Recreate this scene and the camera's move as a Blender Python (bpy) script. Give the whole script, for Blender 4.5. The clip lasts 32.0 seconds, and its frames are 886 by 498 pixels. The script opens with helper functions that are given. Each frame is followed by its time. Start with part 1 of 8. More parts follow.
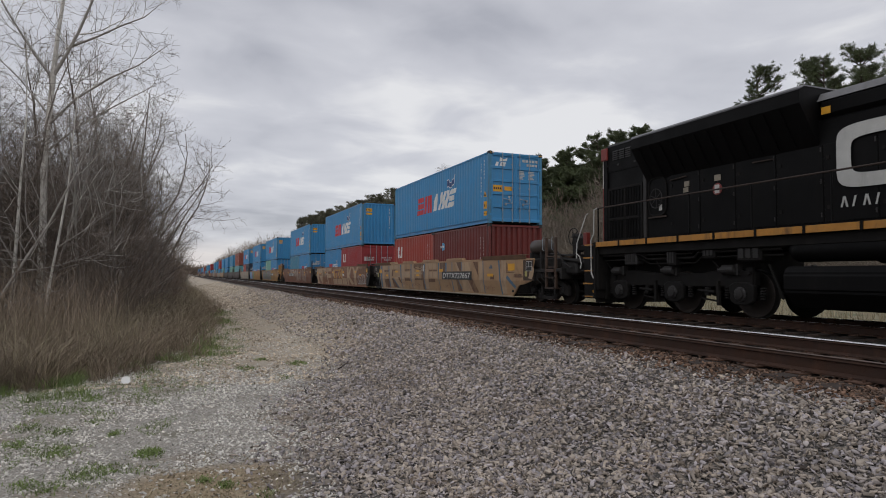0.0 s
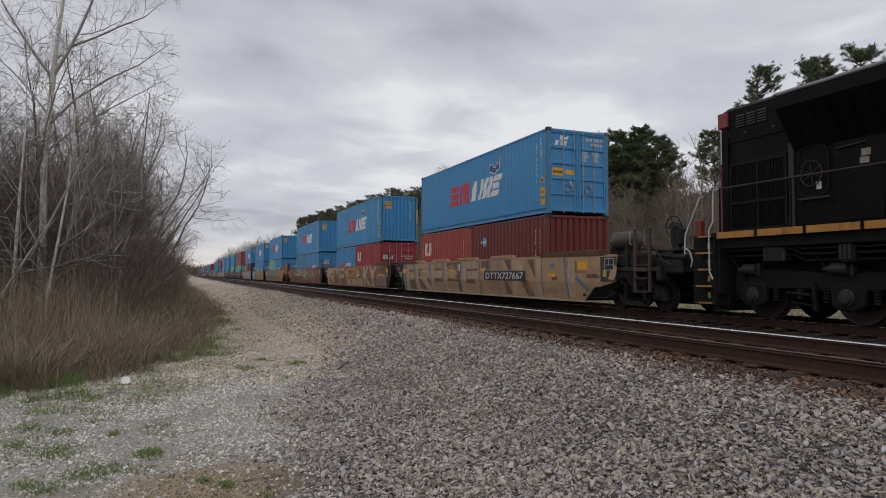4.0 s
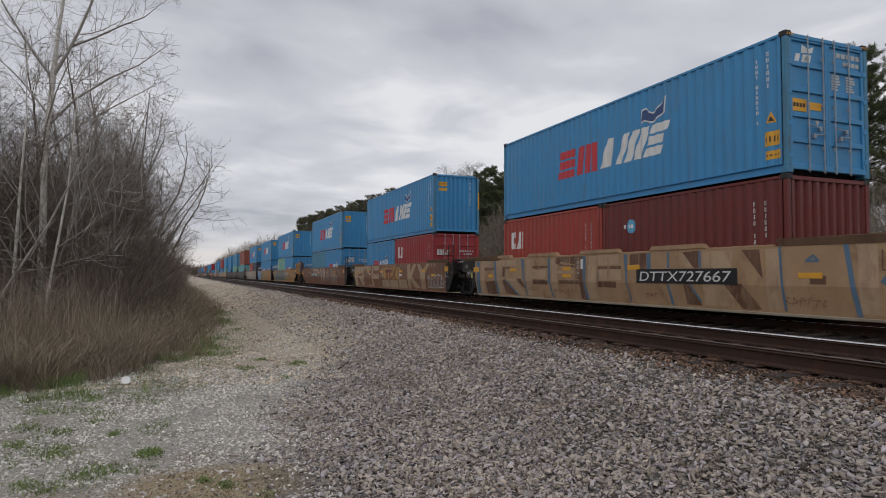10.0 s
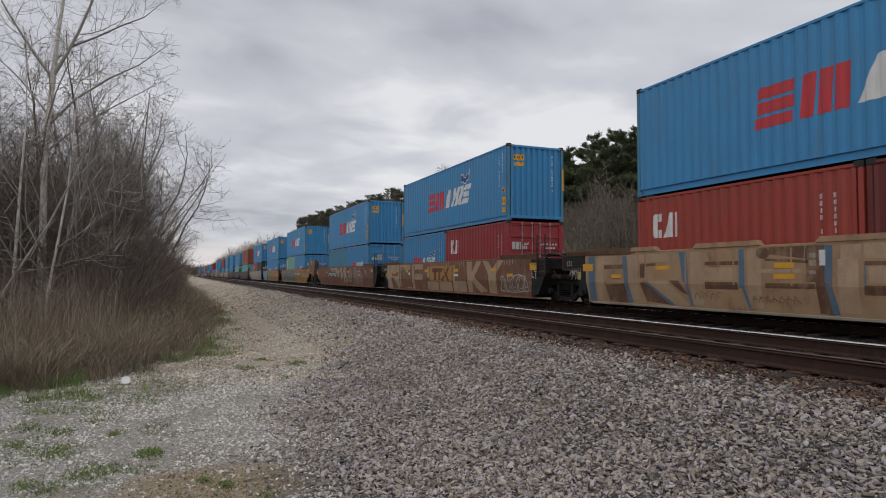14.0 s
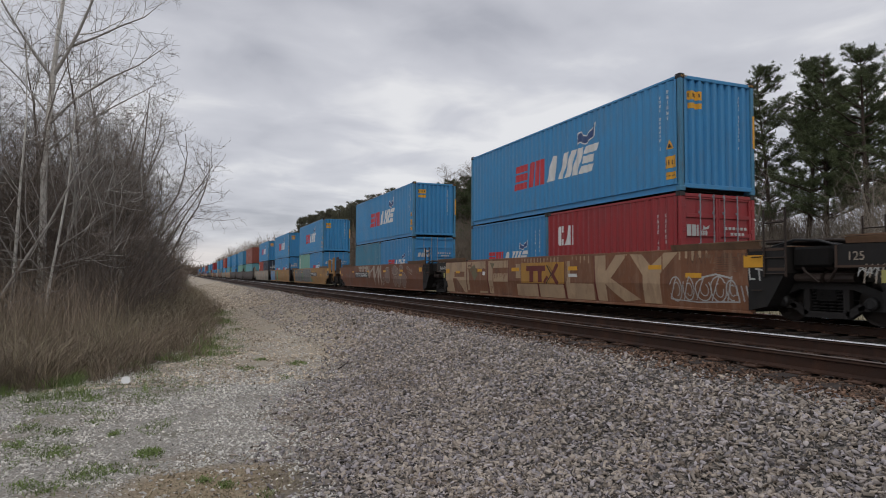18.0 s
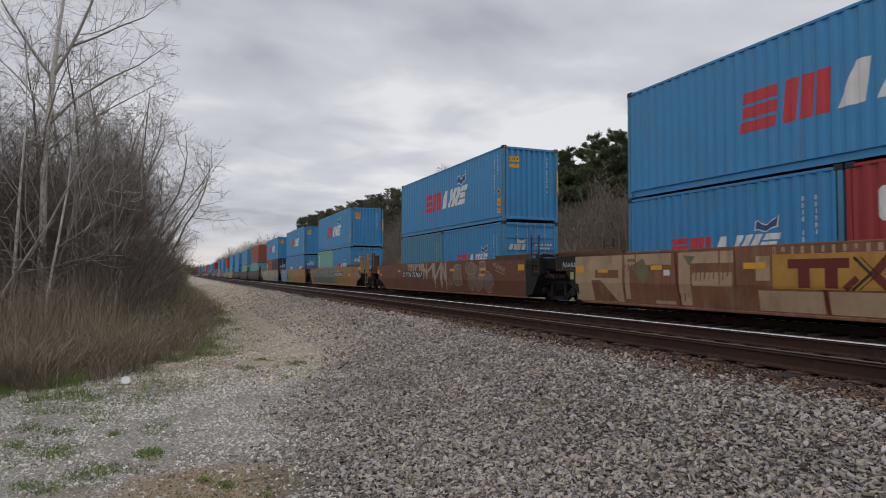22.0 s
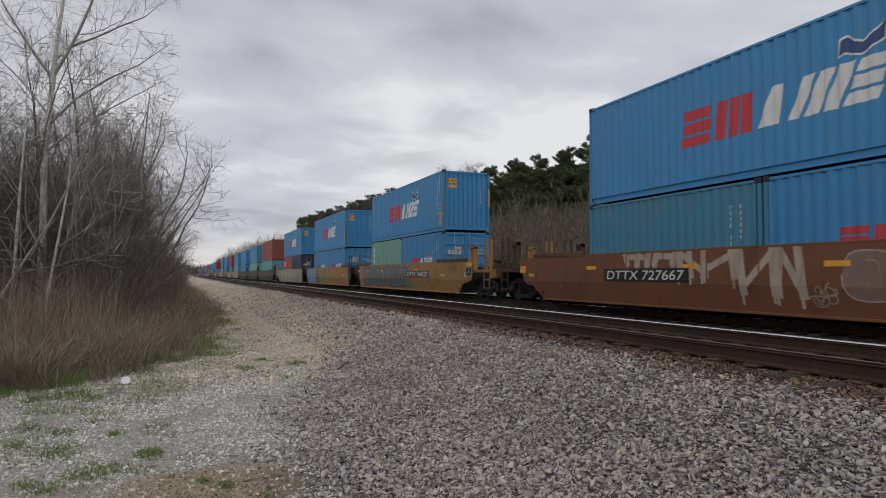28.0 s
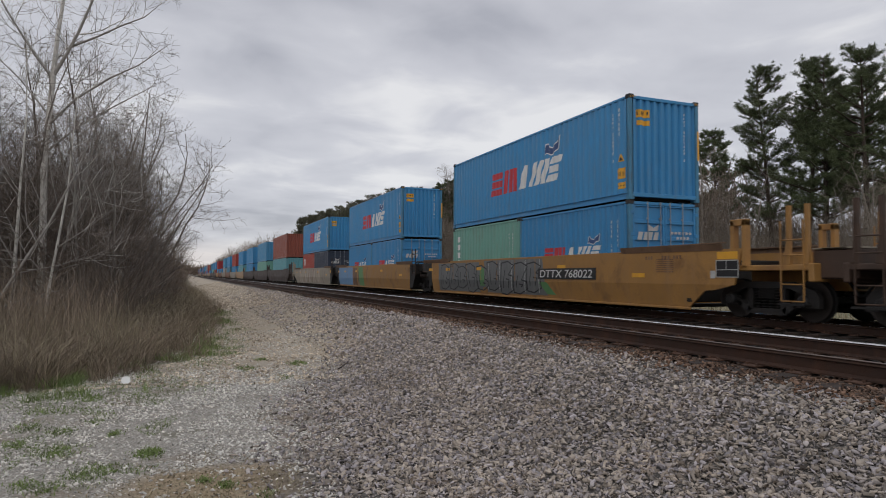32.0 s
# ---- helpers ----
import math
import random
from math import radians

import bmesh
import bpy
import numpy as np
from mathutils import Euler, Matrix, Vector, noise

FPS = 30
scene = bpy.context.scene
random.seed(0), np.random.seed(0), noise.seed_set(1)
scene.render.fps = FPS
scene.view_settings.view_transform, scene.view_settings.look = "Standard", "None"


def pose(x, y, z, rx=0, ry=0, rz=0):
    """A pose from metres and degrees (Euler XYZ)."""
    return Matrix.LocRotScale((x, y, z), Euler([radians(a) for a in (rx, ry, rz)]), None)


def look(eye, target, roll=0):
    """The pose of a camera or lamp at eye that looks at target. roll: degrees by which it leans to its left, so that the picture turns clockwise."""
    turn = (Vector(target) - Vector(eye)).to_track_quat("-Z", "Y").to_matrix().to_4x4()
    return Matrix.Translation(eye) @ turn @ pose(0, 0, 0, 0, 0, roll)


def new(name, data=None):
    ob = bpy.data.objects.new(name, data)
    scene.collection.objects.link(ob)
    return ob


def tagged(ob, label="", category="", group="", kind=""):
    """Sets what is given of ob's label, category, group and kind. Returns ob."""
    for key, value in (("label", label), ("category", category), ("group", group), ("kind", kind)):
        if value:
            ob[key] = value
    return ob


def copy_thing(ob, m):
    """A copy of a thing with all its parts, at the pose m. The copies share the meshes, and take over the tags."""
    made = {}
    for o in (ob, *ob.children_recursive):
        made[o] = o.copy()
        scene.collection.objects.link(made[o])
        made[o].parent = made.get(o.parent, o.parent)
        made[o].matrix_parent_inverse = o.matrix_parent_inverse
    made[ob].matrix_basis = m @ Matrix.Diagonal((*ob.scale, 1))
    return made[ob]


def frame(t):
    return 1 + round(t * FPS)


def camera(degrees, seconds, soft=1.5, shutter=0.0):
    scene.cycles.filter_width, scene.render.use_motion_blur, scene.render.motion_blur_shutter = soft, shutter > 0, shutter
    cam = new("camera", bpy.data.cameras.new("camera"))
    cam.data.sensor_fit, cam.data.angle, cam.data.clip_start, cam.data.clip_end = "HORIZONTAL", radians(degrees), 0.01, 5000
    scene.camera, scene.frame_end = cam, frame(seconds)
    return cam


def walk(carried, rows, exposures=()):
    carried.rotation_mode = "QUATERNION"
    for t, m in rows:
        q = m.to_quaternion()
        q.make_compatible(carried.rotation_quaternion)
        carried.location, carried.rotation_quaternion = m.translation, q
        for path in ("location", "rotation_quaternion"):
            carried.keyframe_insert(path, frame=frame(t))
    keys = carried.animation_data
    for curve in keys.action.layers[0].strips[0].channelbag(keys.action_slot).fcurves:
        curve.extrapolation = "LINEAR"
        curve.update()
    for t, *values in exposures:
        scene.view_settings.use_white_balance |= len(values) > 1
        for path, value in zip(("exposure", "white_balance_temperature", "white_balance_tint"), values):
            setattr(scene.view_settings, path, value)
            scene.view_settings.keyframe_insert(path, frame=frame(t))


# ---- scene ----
# ---------------------------------------------------------------- camera
EYE = (0.0, 0.0, 1.55)
YAW, PITCH = 0.3867, 0.0423
AIM = (EYE[0] + math.sin(YAW) * math.cos(PITCH), EYE[1] + math.cos(YAW) * math.cos(PITCH), EYE[2] + math.sin(PITCH))
cam = camera(70.0, 32.0, soft=0.95, shutter=0.4)
STAND = look(EYE, AIM, 0.25)
walk(cam, [(0.0, STAND), (32.0, STAND)])

# ---------------------------------------------------------------- world, sun, exposure
scene.view_settings.exposure = 0.0
world = bpy.data.worlds.new("overcast_sky")
scene.world = world
world.use_nodes = True


def build_world():
    nt = world.node_tree
    nt.nodes.clear()
    N, L = nt.nodes.new, nt.links.new
    out, bg = N("ShaderNodeOutputWorld"), N("ShaderNodeBackground")
    sky = N("ShaderNodeTexSky")
    sky.sky_type, sky.sun_disc = "NISHITA", False
    sky.sun_elevation, sky.sun_rotation = radians(45), radians(220)
    dim = N("ShaderNodeMix")
    dim.data_type, dim.blend_type = "RGBA", "MULTIPLY"
    dim.inputs[0].default_value = 1.0
    dim.inputs[7].default_value = (0.1, 0.1, 0.1, 1)
    L(sky.outputs[0], dim.inputs[6])
    tc, sep = N("ShaderNodeTexCoord"), N("ShaderNodeSeparateXYZ")
    L(tc.outputs["Generated"], sep.inputs[0])
    lift = N("ShaderNodeMath"); lift.operation = "MAXIMUM"; lift.inputs[1].default_value = 0.0
    L(sep.outputs[2], lift.inputs[0])
    add = N("ShaderNodeMath"); add.operation = "ADD"; add.inputs[1].default_value = 0.13
    L(lift.outputs[0], add.inputs[0])
    comb = N("ShaderNodeCombineXYZ")
    for k in (0, 1):
        div = N("ShaderNodeMath"); div.operation = "DIVIDE"
        L(sep.outputs[k], div.inputs[0]); L(add.outputs[0], div.inputs[1]); L(div.outputs[0], comb.inputs[k])
    shift = N("ShaderNodeMapping")
    shift.inputs["Location"].default_value = (7.3, -2.4, 0.0)
    L(comb.outputs[0], shift.inputs[0])
    big, fine = N("ShaderNodeTexNoise"), N("ShaderNodeTexNoise")
    for n, sc, det, rough, dist in ((big, 0.62, 4.0, 0.46, 0.6), (fine, 2.5, 5.0, 0.50, 0.4)):
        n.inputs["Scale"].default_value, n.inputs["Detail"].default_value = sc, det
        n.inputs["Roughness"].default_value, n.inputs["Distortion"].default_value = rough, dist
        L(shift.outputs[0], n.inputs["Vector"])
    mixn = N("ShaderNodeMath"); mixn.operation = "MULTIPLY_ADD"; mixn.inputs[1].default_value = 0.44
    L(fine.outputs[0], mixn.inputs[0]); L(big.outputs[0], mixn.inputs[2])
    ramp = N("ShaderNodeValToRGB")
    e = ramp.color_ramp.elements
    e[0].position, e[0].color = 0.53, (0.375, 0.382, 0.425, 1)
    e[1].position, e[1].color = 0.87, (0.70, 0.698, 0.712, 1)
    m = e.new(0.665); m.color = (0.485, 0.49, 0.532, 1)
    m = e.new(0.755); m.color = (0.540, 0.544, 0.584, 1)
    L(mixn.outputs[0], ramp.inputs[0])
    low = N("ShaderNodeMapRange")
    low.inputs[1].default_value, low.inputs[2].default_value = 0.030, 0.056
    low.inputs[3].default_value, low.inputs[4].default_value = 0.7, 0.0
    L(sep.outputs[2], low.inputs[0])
    thin = N("ShaderNodeMix"); thin.data_type = "RGBA"
    thin.inputs[7].default_value = (0.67, 0.625, 0.61, 1)
    L(low.outputs[0], thin.inputs[0]); L(ramp.outputs[0], thin.inputs[6])
    mix = N("ShaderNodeMix"); mix.data_type = "RGBA"; mix.inputs[0].default_value = 0.93
    L(dim.outputs[2], mix.inputs[6]); L(thin.outputs[2], mix.inputs[7])
    L(mix.outputs[2], bg.inputs[0])
    bg.inputs[1].default_value = 1.14
    L(bg.outputs[0], out.inputs[0])


build_world()
sun = new("sun", bpy.data.lights.new("sun", "SUN"))
sun.data.energy, sun.data.angle, sun.data.color = 0.50, radians(40), (1.0, 0.97, 0.93)
sun.matrix_world = look((0, 0, 30), (0.45 * 20, 0.54 * 20, 30 - 0.71 * 20))


# ---------------------------------------------------------------- materials
def nodes_of(name):
    m = bpy.data.materials.new(name)
    m.use_nodes = True
    nt = m.node_tree
    return m, nt, nt.nodes["Principled BSDF"], nt.nodes.new, nt.links.new


def noise_tex(N, L, vec, scale, detail=4.0, rough=0.55, dist=0.0):
    n = N("ShaderNodeTexNoise")
    n.inputs["Scale"].default_value, n.inputs["Detail"].default_value = scale, detail
    n.inputs["Roughness"].default_value, n.inputs["Distortion"].default_value = rough, dist
    if vec is not None:
        L(vec, n.inputs["Vector"])
    return n


def ramped(N, L, fac, lo, hi, clo=0.0, chi=1.0):
    r = N("ShaderNodeMapRange")
    r.inputs[1].default_value, r.inputs[2].default_value = lo, hi
    r.inputs[3].default_value, r.inputs[4].default_value = clo, chi
    L(fac, r.inputs[0])
    return r.outputs[0]


def mixed(N, L, fac, a, b, mode="MIX"):
    m = N("ShaderNodeMix")
    m.data_type, m.blend_type = "RGBA", mode
    for sock, v in ((m.inputs[0], fac), (m.inputs[6], a), (m.inputs[7], b)):
        if isinstance(v, (int, float)):
            sock.default_value = v
        elif isinstance(v, tuple):
            sock.default_value = (*v, 1) if len(v) == 3 else v
        else:
            L(v, sock)
    return m.outputs[2]


def surface(name, base, rough=0.6, metal=0.0, vary=0.25, scale=3.0, fine=40.0, bump=0.15, stain=None, stain_amount=0.4,
            stain_scale=(1.5, 1.5, 0.35), per_object=0.0, island=0.0, depth=0.01, tint=None, dust=None):
    """A weathered surface: two scales of variation, streaky stains and fine relief."""
    m, nt, bsdf, N, L = nodes_of(name)
    tc = N("ShaderNodeTexCoord")
    vec = tc.outputs["Object"]
    big, small = noise_tex(N, L, vec, scale), noise_tex(N, L, vec, fine, 3.0)
    dark = tuple(c * (1 - vary) for c in base)
    lite = tuple(min(1, c * (1 + vary)) for c in base)
    col = mixed(N, L, ramped(N, L, big.outputs[0], 0.3, 0.7), dark, lite)
    col = mixed(N, L, ramped(N, L, small.outputs[0], 0.35, 0.65, 0, 0.5), col, tuple(c * (1 - vary * 0.8) for c in base))
    if stain:
        mp = N("ShaderNodeMapping")
        mp.inputs["Scale"].default_value = stain_scale
        L(vec, mp.inputs[0])
        st = noise_tex(N, L, mp.outputs[0], 2.2, 6.0, 0.65, 0.6)
        col = mixed(N, L, ramped(N, L, st.outputs[0], 0.52, 0.72, 0, stain_amount), col, stain)
    if dust:
        for stretch, lo, hi, amount in (((2.5, 2.5, 0.25), 0.50, 0.72, 0.55), ((9, 9, 1.6), 0.54, 0.70, 0.40)):
            mp = N("ShaderNodeMapping")
            mp.inputs["Scale"].default_value = stretch
            mp.inputs["Location"].default_value = (3.1, 7.7, 1.3)
            L(vec, mp.inputs[0])
            st = noise_tex(N, L, mp.outputs[0], 1.6, 7.0, 0.7, 0.3)
            col = mixed(N, L, ramped(N, L, st.outputs[0], lo, hi, 0, amount), col, dust)
    if per_object:
        oi = N("ShaderNodeObjectInfo")
        hv = N("ShaderNodeHueSaturation")
        L(ramped(N, L, oi.outputs["Random"], 0, 1, 1 - per_object, 1 + per_object), hv.inputs["Value"])
        L(col, hv.inputs["Color"])
        col = hv.outputs[0]
    if island:
        ge = N("ShaderNodeNewGeometry")
        if tint:
            wn = N("ShaderNodeTexWhiteNoise")
            wn.noise_dimensions = "1D"
            L(ge.outputs["Random Per Island"], wn.inputs["W"])
            col = mixed(N, L, ramped(N, L, wn.outputs["Value"], 0.45, 0.8, 0, 0.75), col, tint)
        hv = N("ShaderNodeHueSaturation")
        L(ramped(N, L, ge.outputs["Random Per Island"], 0, 1, 1 - island, 1 + island), hv.inputs["Value"])
        L(col, hv.inputs["Color"])
        col = hv.outputs[0]
    L(col, bsdf.inputs["Base Color"])
    L(ramped(N, L, big.outputs[0], 0.3, 0.7, max(0.05, rough - 0.12), min(1, rough + 0.12)), bsdf.inputs["Roughness"])
    bsdf.inputs["Metallic"].default_value = metal
    if bump:
        b = N("ShaderNodeBump")
        b.inputs["Strength"].default_value, b.inputs["Distance"].default_value = bump, depth
        L(small.outputs[0], b.inputs["Height"])
        L(b.outputs[0], bsdf.inputs["Normal"])
    return m


RUST, GRIME = (0.13, 0.055, 0.028), (0.035, 0.03, 0.027)
M = {}
for key, base, st, am in (
        ("blue", (0.043, 0.245, 0.49), (0.12, 0.14, 0.15), 0.28),
        ("blue_b", (0.036, 0.226, 0.468), (0.12, 0.14, 0.15), 0.30),
        ("blue_c", (0.06, 0.25, 0.44), (0.14, 0.13, 0.12), 0.30),
        ("teal", (0.045, 0.205, 0.315), (0.13, 0.12, 0.10), 0.45),
        ("aqua", (0.12, 0.33, 0.37), (0.13, 0.12, 0.10), 0.35),
        ("mint", (0.16, 0.36, 0.29), (0.2, 0.17, 0.12), 0.35),
        ("red", (0.335, 0.045, 0.028), (0.13, 0.05, 0.03), 0.35),
        ("oxide", (0.14, 0.020, 0.016), (0.07, 0.03, 0.025), 0.45),
        ("crimson", (0.30, 0.024, 0.028), (0.09, 0.03, 0.03), 0.35),
        ("brick", (0.27, 0.075, 0.05), (0.10, 0.05, 0.04), 0.4),
        ("navy", (0.025, 0.035, 0.06), (0.05, 0.05, 0.05), 0.3),
        ("grey_box", (0.30, 0.31, 0.32), (0.14, 0.12, 0.10), 0.3)):
    M[key] = surface("container_paint_" + key, base, 0.5, 0, 0.10, 1.2, 30, 0.08, st, am, (2.2, 2.2, 0.3))
DUST = {"well_beige": (0.40, 0.29, 0.19), "well_brown": (0.33, 0.22, 0.155), "well_rust": (0.165, 0.07, 0.038), "well_yellow": (0.28, 0.16, 0.075)}
for key, base, st, am in (
        ("well_beige", (0.395, 0.248, 0.134), (0.15, 0.070, 0.040), 0.8),
        ("well_brown", (0.21, 0.088, 0.042), (0.07, 0.035, 0.025), 0.6),
        ("well_rust", (0.172, 0.062, 0.027), (0.07, 0.032, 0.02), 0.7),
        ("well_yellow", (0.34, 0.175, 0.048), (0.13, 0.065, 0.03), 0.75),
        ("well_dark", (0.06, 0.04, 0.032), (0.03, 0.025, 0.02), 0.6),
        ("well_grey", (0.30, 0.26, 0.20), (0.12, 0.07, 0.05), 0.7)):
    M[key] = surface("car_paint_" + key, base, 0.62, 0, 0.18, 1.6, 26, 0.12, st, am, (1.1, 0.7, 0.5), dust=DUST.get(key))
M["post_faded"] = surface("faded_post_paint", (0.058, 0.21, 0.34), 0.6, 0, 0.2, 3, 30, 0.12, (0.10, 0.085, 0.07), 0.55, (3, 3, 0.6))
M["patch_yellow"] = surface("faded_yellow_patch", (0.46, 0.24, 0.045), 0.6, 0, 0.15, 3, 30, 0.08, (0.25, 0.12, 0.05), 0.5)
M["white"] = surface("white_paint", (0.70, 0.70, 0.68), 0.5, 0, 0.08, 3, 40, 0.05, (0.35, 0.34, 0.32), 0.35)
M["red_mark"] = surface("red_mark_paint", (0.52, 0.035, 0.045), 0.5, 0, 0.10, 3, 40, 0.05, (0.25, 0.06, 0.06), 0.3)
M["navy_mark"] = surface("navy_mark_paint", (0.03, 0.07, 0.19), 0.5, 0, 0.10, 3, 40, 0.05)
M["yellow"] = surface("yellow_label", (0.72, 0.36, 0.03), 0.55, 0, 0.10, 4, 40, 0.05, (0.35, 0.2, 0.06), 0.35)
M["black_plate"] = surface("black_plate", (0.014, 0.014, 0.015), 0.5, 0, 0.2, 5, 40, 0.05)
M["sky_dot"] = surface("pale_blue_mark", (0.10, 0.36, 0.58), 0.5, 0, 0.1, 4, 40, 0.05)
M["buff"] = surface("buff_graffiti", (0.45, 0.315, 0.195), 0.6, 0, 0.18, 2.2, 30, 0.06, (0.22, 0.12, 0.075), 0.7, (1.2, 1.2, 0.5), dust=(0.36, 0.245, 0.165))
M["umber"] = surface("umber_graffiti", (0.135, 0.066, 0.036), 0.6, 0, 0.2, 2.2, 30, 0.06, (0.38, 0.25, 0.15), 0.75, (1.2, 1.2, 0.5), dust=(0.30, 0.20, 0.125))
M["slate_blue"] = surface("slate_blue_graffiti", (0.10, 0.17, 0.25), 0.6, 0, 0.2, 3, 30, 0.06, (0.25, 0.17, 0.11), 0.4)
M["silver"] = surface("silver_graffiti", (0.14, 0.145, 0.145), 0.5, 0, 0.2, 3, 30, 0.06, (0.22, 0.22, 0.21), 0.5)
M["olive_mark"] = surface("olive_graffiti", (0.17, 0.15, 0.085), 0.6, 0, 0.2, 3, 30, 0.06, (0.3, 0.2, 0.12), 0.5)
M["haze_grey"] = surface("hazy_grey_graffiti", (0.225, 0.148, 0.118), 0.6, 0, 0.2, 3, 30, 0.06, (0.17, 0.075, 0.04), 0.8)
M["faded_red"] = surface("faded_red_scrawl", (0.25, 0.115, 0.075), 0.6, 0, 0.2, 3, 30, 0.06, (0.36, 0.23, 0.13), 0.6)
M["chalk"] = surface("chalk_graffiti", (0.40, 0.335, 0.27), 0.6, 0, 0.15, 3, 30, 0.06, (0.23, 0.12, 0.07), 0.8)
M["green_mark"] = surface("green_graffiti", (0.11, 0.26, 0.10), 0.6, 0, 0.2, 3, 30, 0.06)
M["skyblue_mark"] = surface("blue_graffiti", (0.14, 0.27, 0.45), 0.6, 0, 0.2, 3, 30, 0.06)
M["galv"] = surface("galvanised_rod", (0.31, 0.35, 0.385), 0.45, 0.6, 0.15, 5, 60, 0.05, RUST, 0.3)
M["steel_dark"] = surface("dirty_dark_steel", (0.014, 0.0125, 0.0115), 0.7, 0.1, 0.35, 3, 40, 0.25, (0.035, 0.025, 0.019), 0.5)
M["steel_brown"] = surface("grimy_brown_steel", (0.040, 0.027, 0.021), 0.7, 0.1, 0.3, 3, 40, 0.25, (0.085, 0.047, 0.032), 0.5)
M["tank_brown"] = surface("dirty_tank_steel", (0.075, 0.06, 0.052), 0.55, 0.2, 0.3, 3, 40, 0.15, (0.03, 0.024, 0.02), 0.6)
M["gear_rust"] = surface("rusty_end_gear", (0.075, 0.045, 0.031), 0.7, 0.1, 0.3, 3, 40, 0.2, (0.035, 0.025, 0.02), 0.5)
M["paper"] = surface("pale_yellow_paper", (0.42, 0.38, 0.13), 0.7, 0, 0.1, 9, 60, 0.03)
M["guide"] = surface("rusty_guide_plate", (0.19, 0.11, 0.064), 0.7, 0, 0.3, 2, 30, 0.15, (0.07, 0.045, 0.03), 0.5)
M["wheel_rim"] = surface("worn_wheel_rim", (0.07, 0.06, 0.055), 0.5, 0.8, 0.2, 5, 60, 0.1, (0.05, 0.03, 0.02), 0.5)
M["loco_black"] = surface("locomotive_black_paint", (0.0032, 0.0031, 0.0033), 0.6, 0, 0.3, 1.4, 30, 0.05, (0.009, 0.008, 0.0075), 0.5)
M["loco_black"].node_tree.nodes["Principled BSDF"].inputs["Specular IOR Level"].default_value = 0.14
M["loco_grime"] = surface("grimy_running_gear", (0.0075, 0.0066, 0.006), 0.75, 0, 0.4, 3, 40, 0.25, (0.022, 0.017, 0.014), 0.5)
M["loco_grime"].node_tree.nodes["Principled BSDF"].inputs["Specular IOR Level"].default_value = 0.25
M["truck_iron"] = surface("dusty_cast_iron", (0.018, 0.0155, 0.0145), 0.75, 0, 0.4, 3, 40, 0.25, (0.040, 0.029, 0.023), 0.5)
M["loco_worn"] = surface("worn_black_metal", (0.019, 0.0175, 0.017), 0.6, 0, 0.35, 3, 40, 0.2, (0.034, 0.028, 0.024), 0.5)
M["plac_old"] = surface("faded_placard", (0.27, 0.235, 0.18), 0.6, 0, 0.2, 9, 60, 0.05, (0.10, 0.08, 0.06), 0.5)
# grey raised partly to stand for sky reflected along the roof edges
M["loco_grey"] = surface("locomotive_roof_paint", (0.17, 0.17, 0.175), 0.5, 0, 0.25, 2, 30, 0.08, (0.03, 0.03, 0.03), 0.5)
M["loco_yellow"] = surface("sill_stripe_yellow", (0.42, 0.19, 0.03), 0.55, 0, 0.2, 3, 30, 0.08, (0.06, 0.035, 0.02), 0.85, dust=(0.30, 0.16, 0.045))
M["loco_red"] = surface("locomotive_red_paint", (0.20, 0.028, 0.022), 0.5, 0, 0.2, 3, 30, 0.08, (0.08, 0.03, 0.025), 0.4)
M["white_dull"] = surface("dull_white_paint", (0.48, 0.48, 0.46), 0.55, 0, 0.12, 3, 40, 0.05, (0.15, 0.14, 0.13), 0.45)
M["rail_rust"] = surface("rusty_rail_side", (0.042, 0.019, 0.011), 0.8, 0.1, 0.35, 4, 60, 0.3, (0.095, 0.040, 0.021), 0.5)
M["rail_head"] = surface("worn_rail_head", (0.72, 0.71, 0.70), 0.26, 0.95, 0.15, 6, 60, 0.05)
M["rail_head_dull"] = surface("dull_rail_head", (0.17, 0.13, 0.11), 0.5, 0.7, 0.25, 6, 60, 0.1, (0.08, 0.05, 0.035), 0.5)
M["tie"] = surface("creosoted_tie", (0.033, 0.021, 0.015), 0.85, 0, 0.4, 3, 50, 0.5, (0.10, 0.060, 0.038), 0.5, (0.4, 6, 6), 0.2)
M["plate_rust"] = surface("rusty_tie_plate", (0.085, 0.045, 0.029), 0.85, 0.1, 0.3, 6, 60, 0.3, per_object=0.2)
M["bark_pale"] = surface("pale_bark", (0.60, 0.57, 0.52), 0.85, 0, 0.25, 6, 50, 0.4, (0.14, 0.125, 0.11), 0.4, (3, 3, 1.2))
M["bark_mid"] = surface("mid_grey_bark", (0.34, 0.315, 0.285), 0.9, 0, 0.3, 5, 50, 0.4, (0.12, 0.105, 0.09), 0.5)
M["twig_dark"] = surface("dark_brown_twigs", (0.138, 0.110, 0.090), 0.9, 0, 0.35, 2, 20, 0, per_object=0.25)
M["bark_grey"] = surface("grey_bark", (0.23, 0.20, 0.173), 0.9, 0, 0.3, 5, 50, 0.4, (0.06, 0.05, 0.045), 0.5)
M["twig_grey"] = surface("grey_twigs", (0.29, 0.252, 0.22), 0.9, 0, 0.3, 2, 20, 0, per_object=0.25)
M["twig_pale"] = surface("pale_grey_twigs", (0.27, 0.245, 0.22), 0.9, 0, 0.3, 2, 20, 0, per_object=0.15)
M["twig_brown"] = surface("brown_twigs", (0.21, 0.162, 0.127), 0.9, 0, 0.3, 2, 20, 0, per_object=0.25)
M["twig_tan"] = surface("tan_twigs", (0.24, 0.20, 0.158), 0.9, 0, 0.3, 1, 20, 0, per_object=0.2)
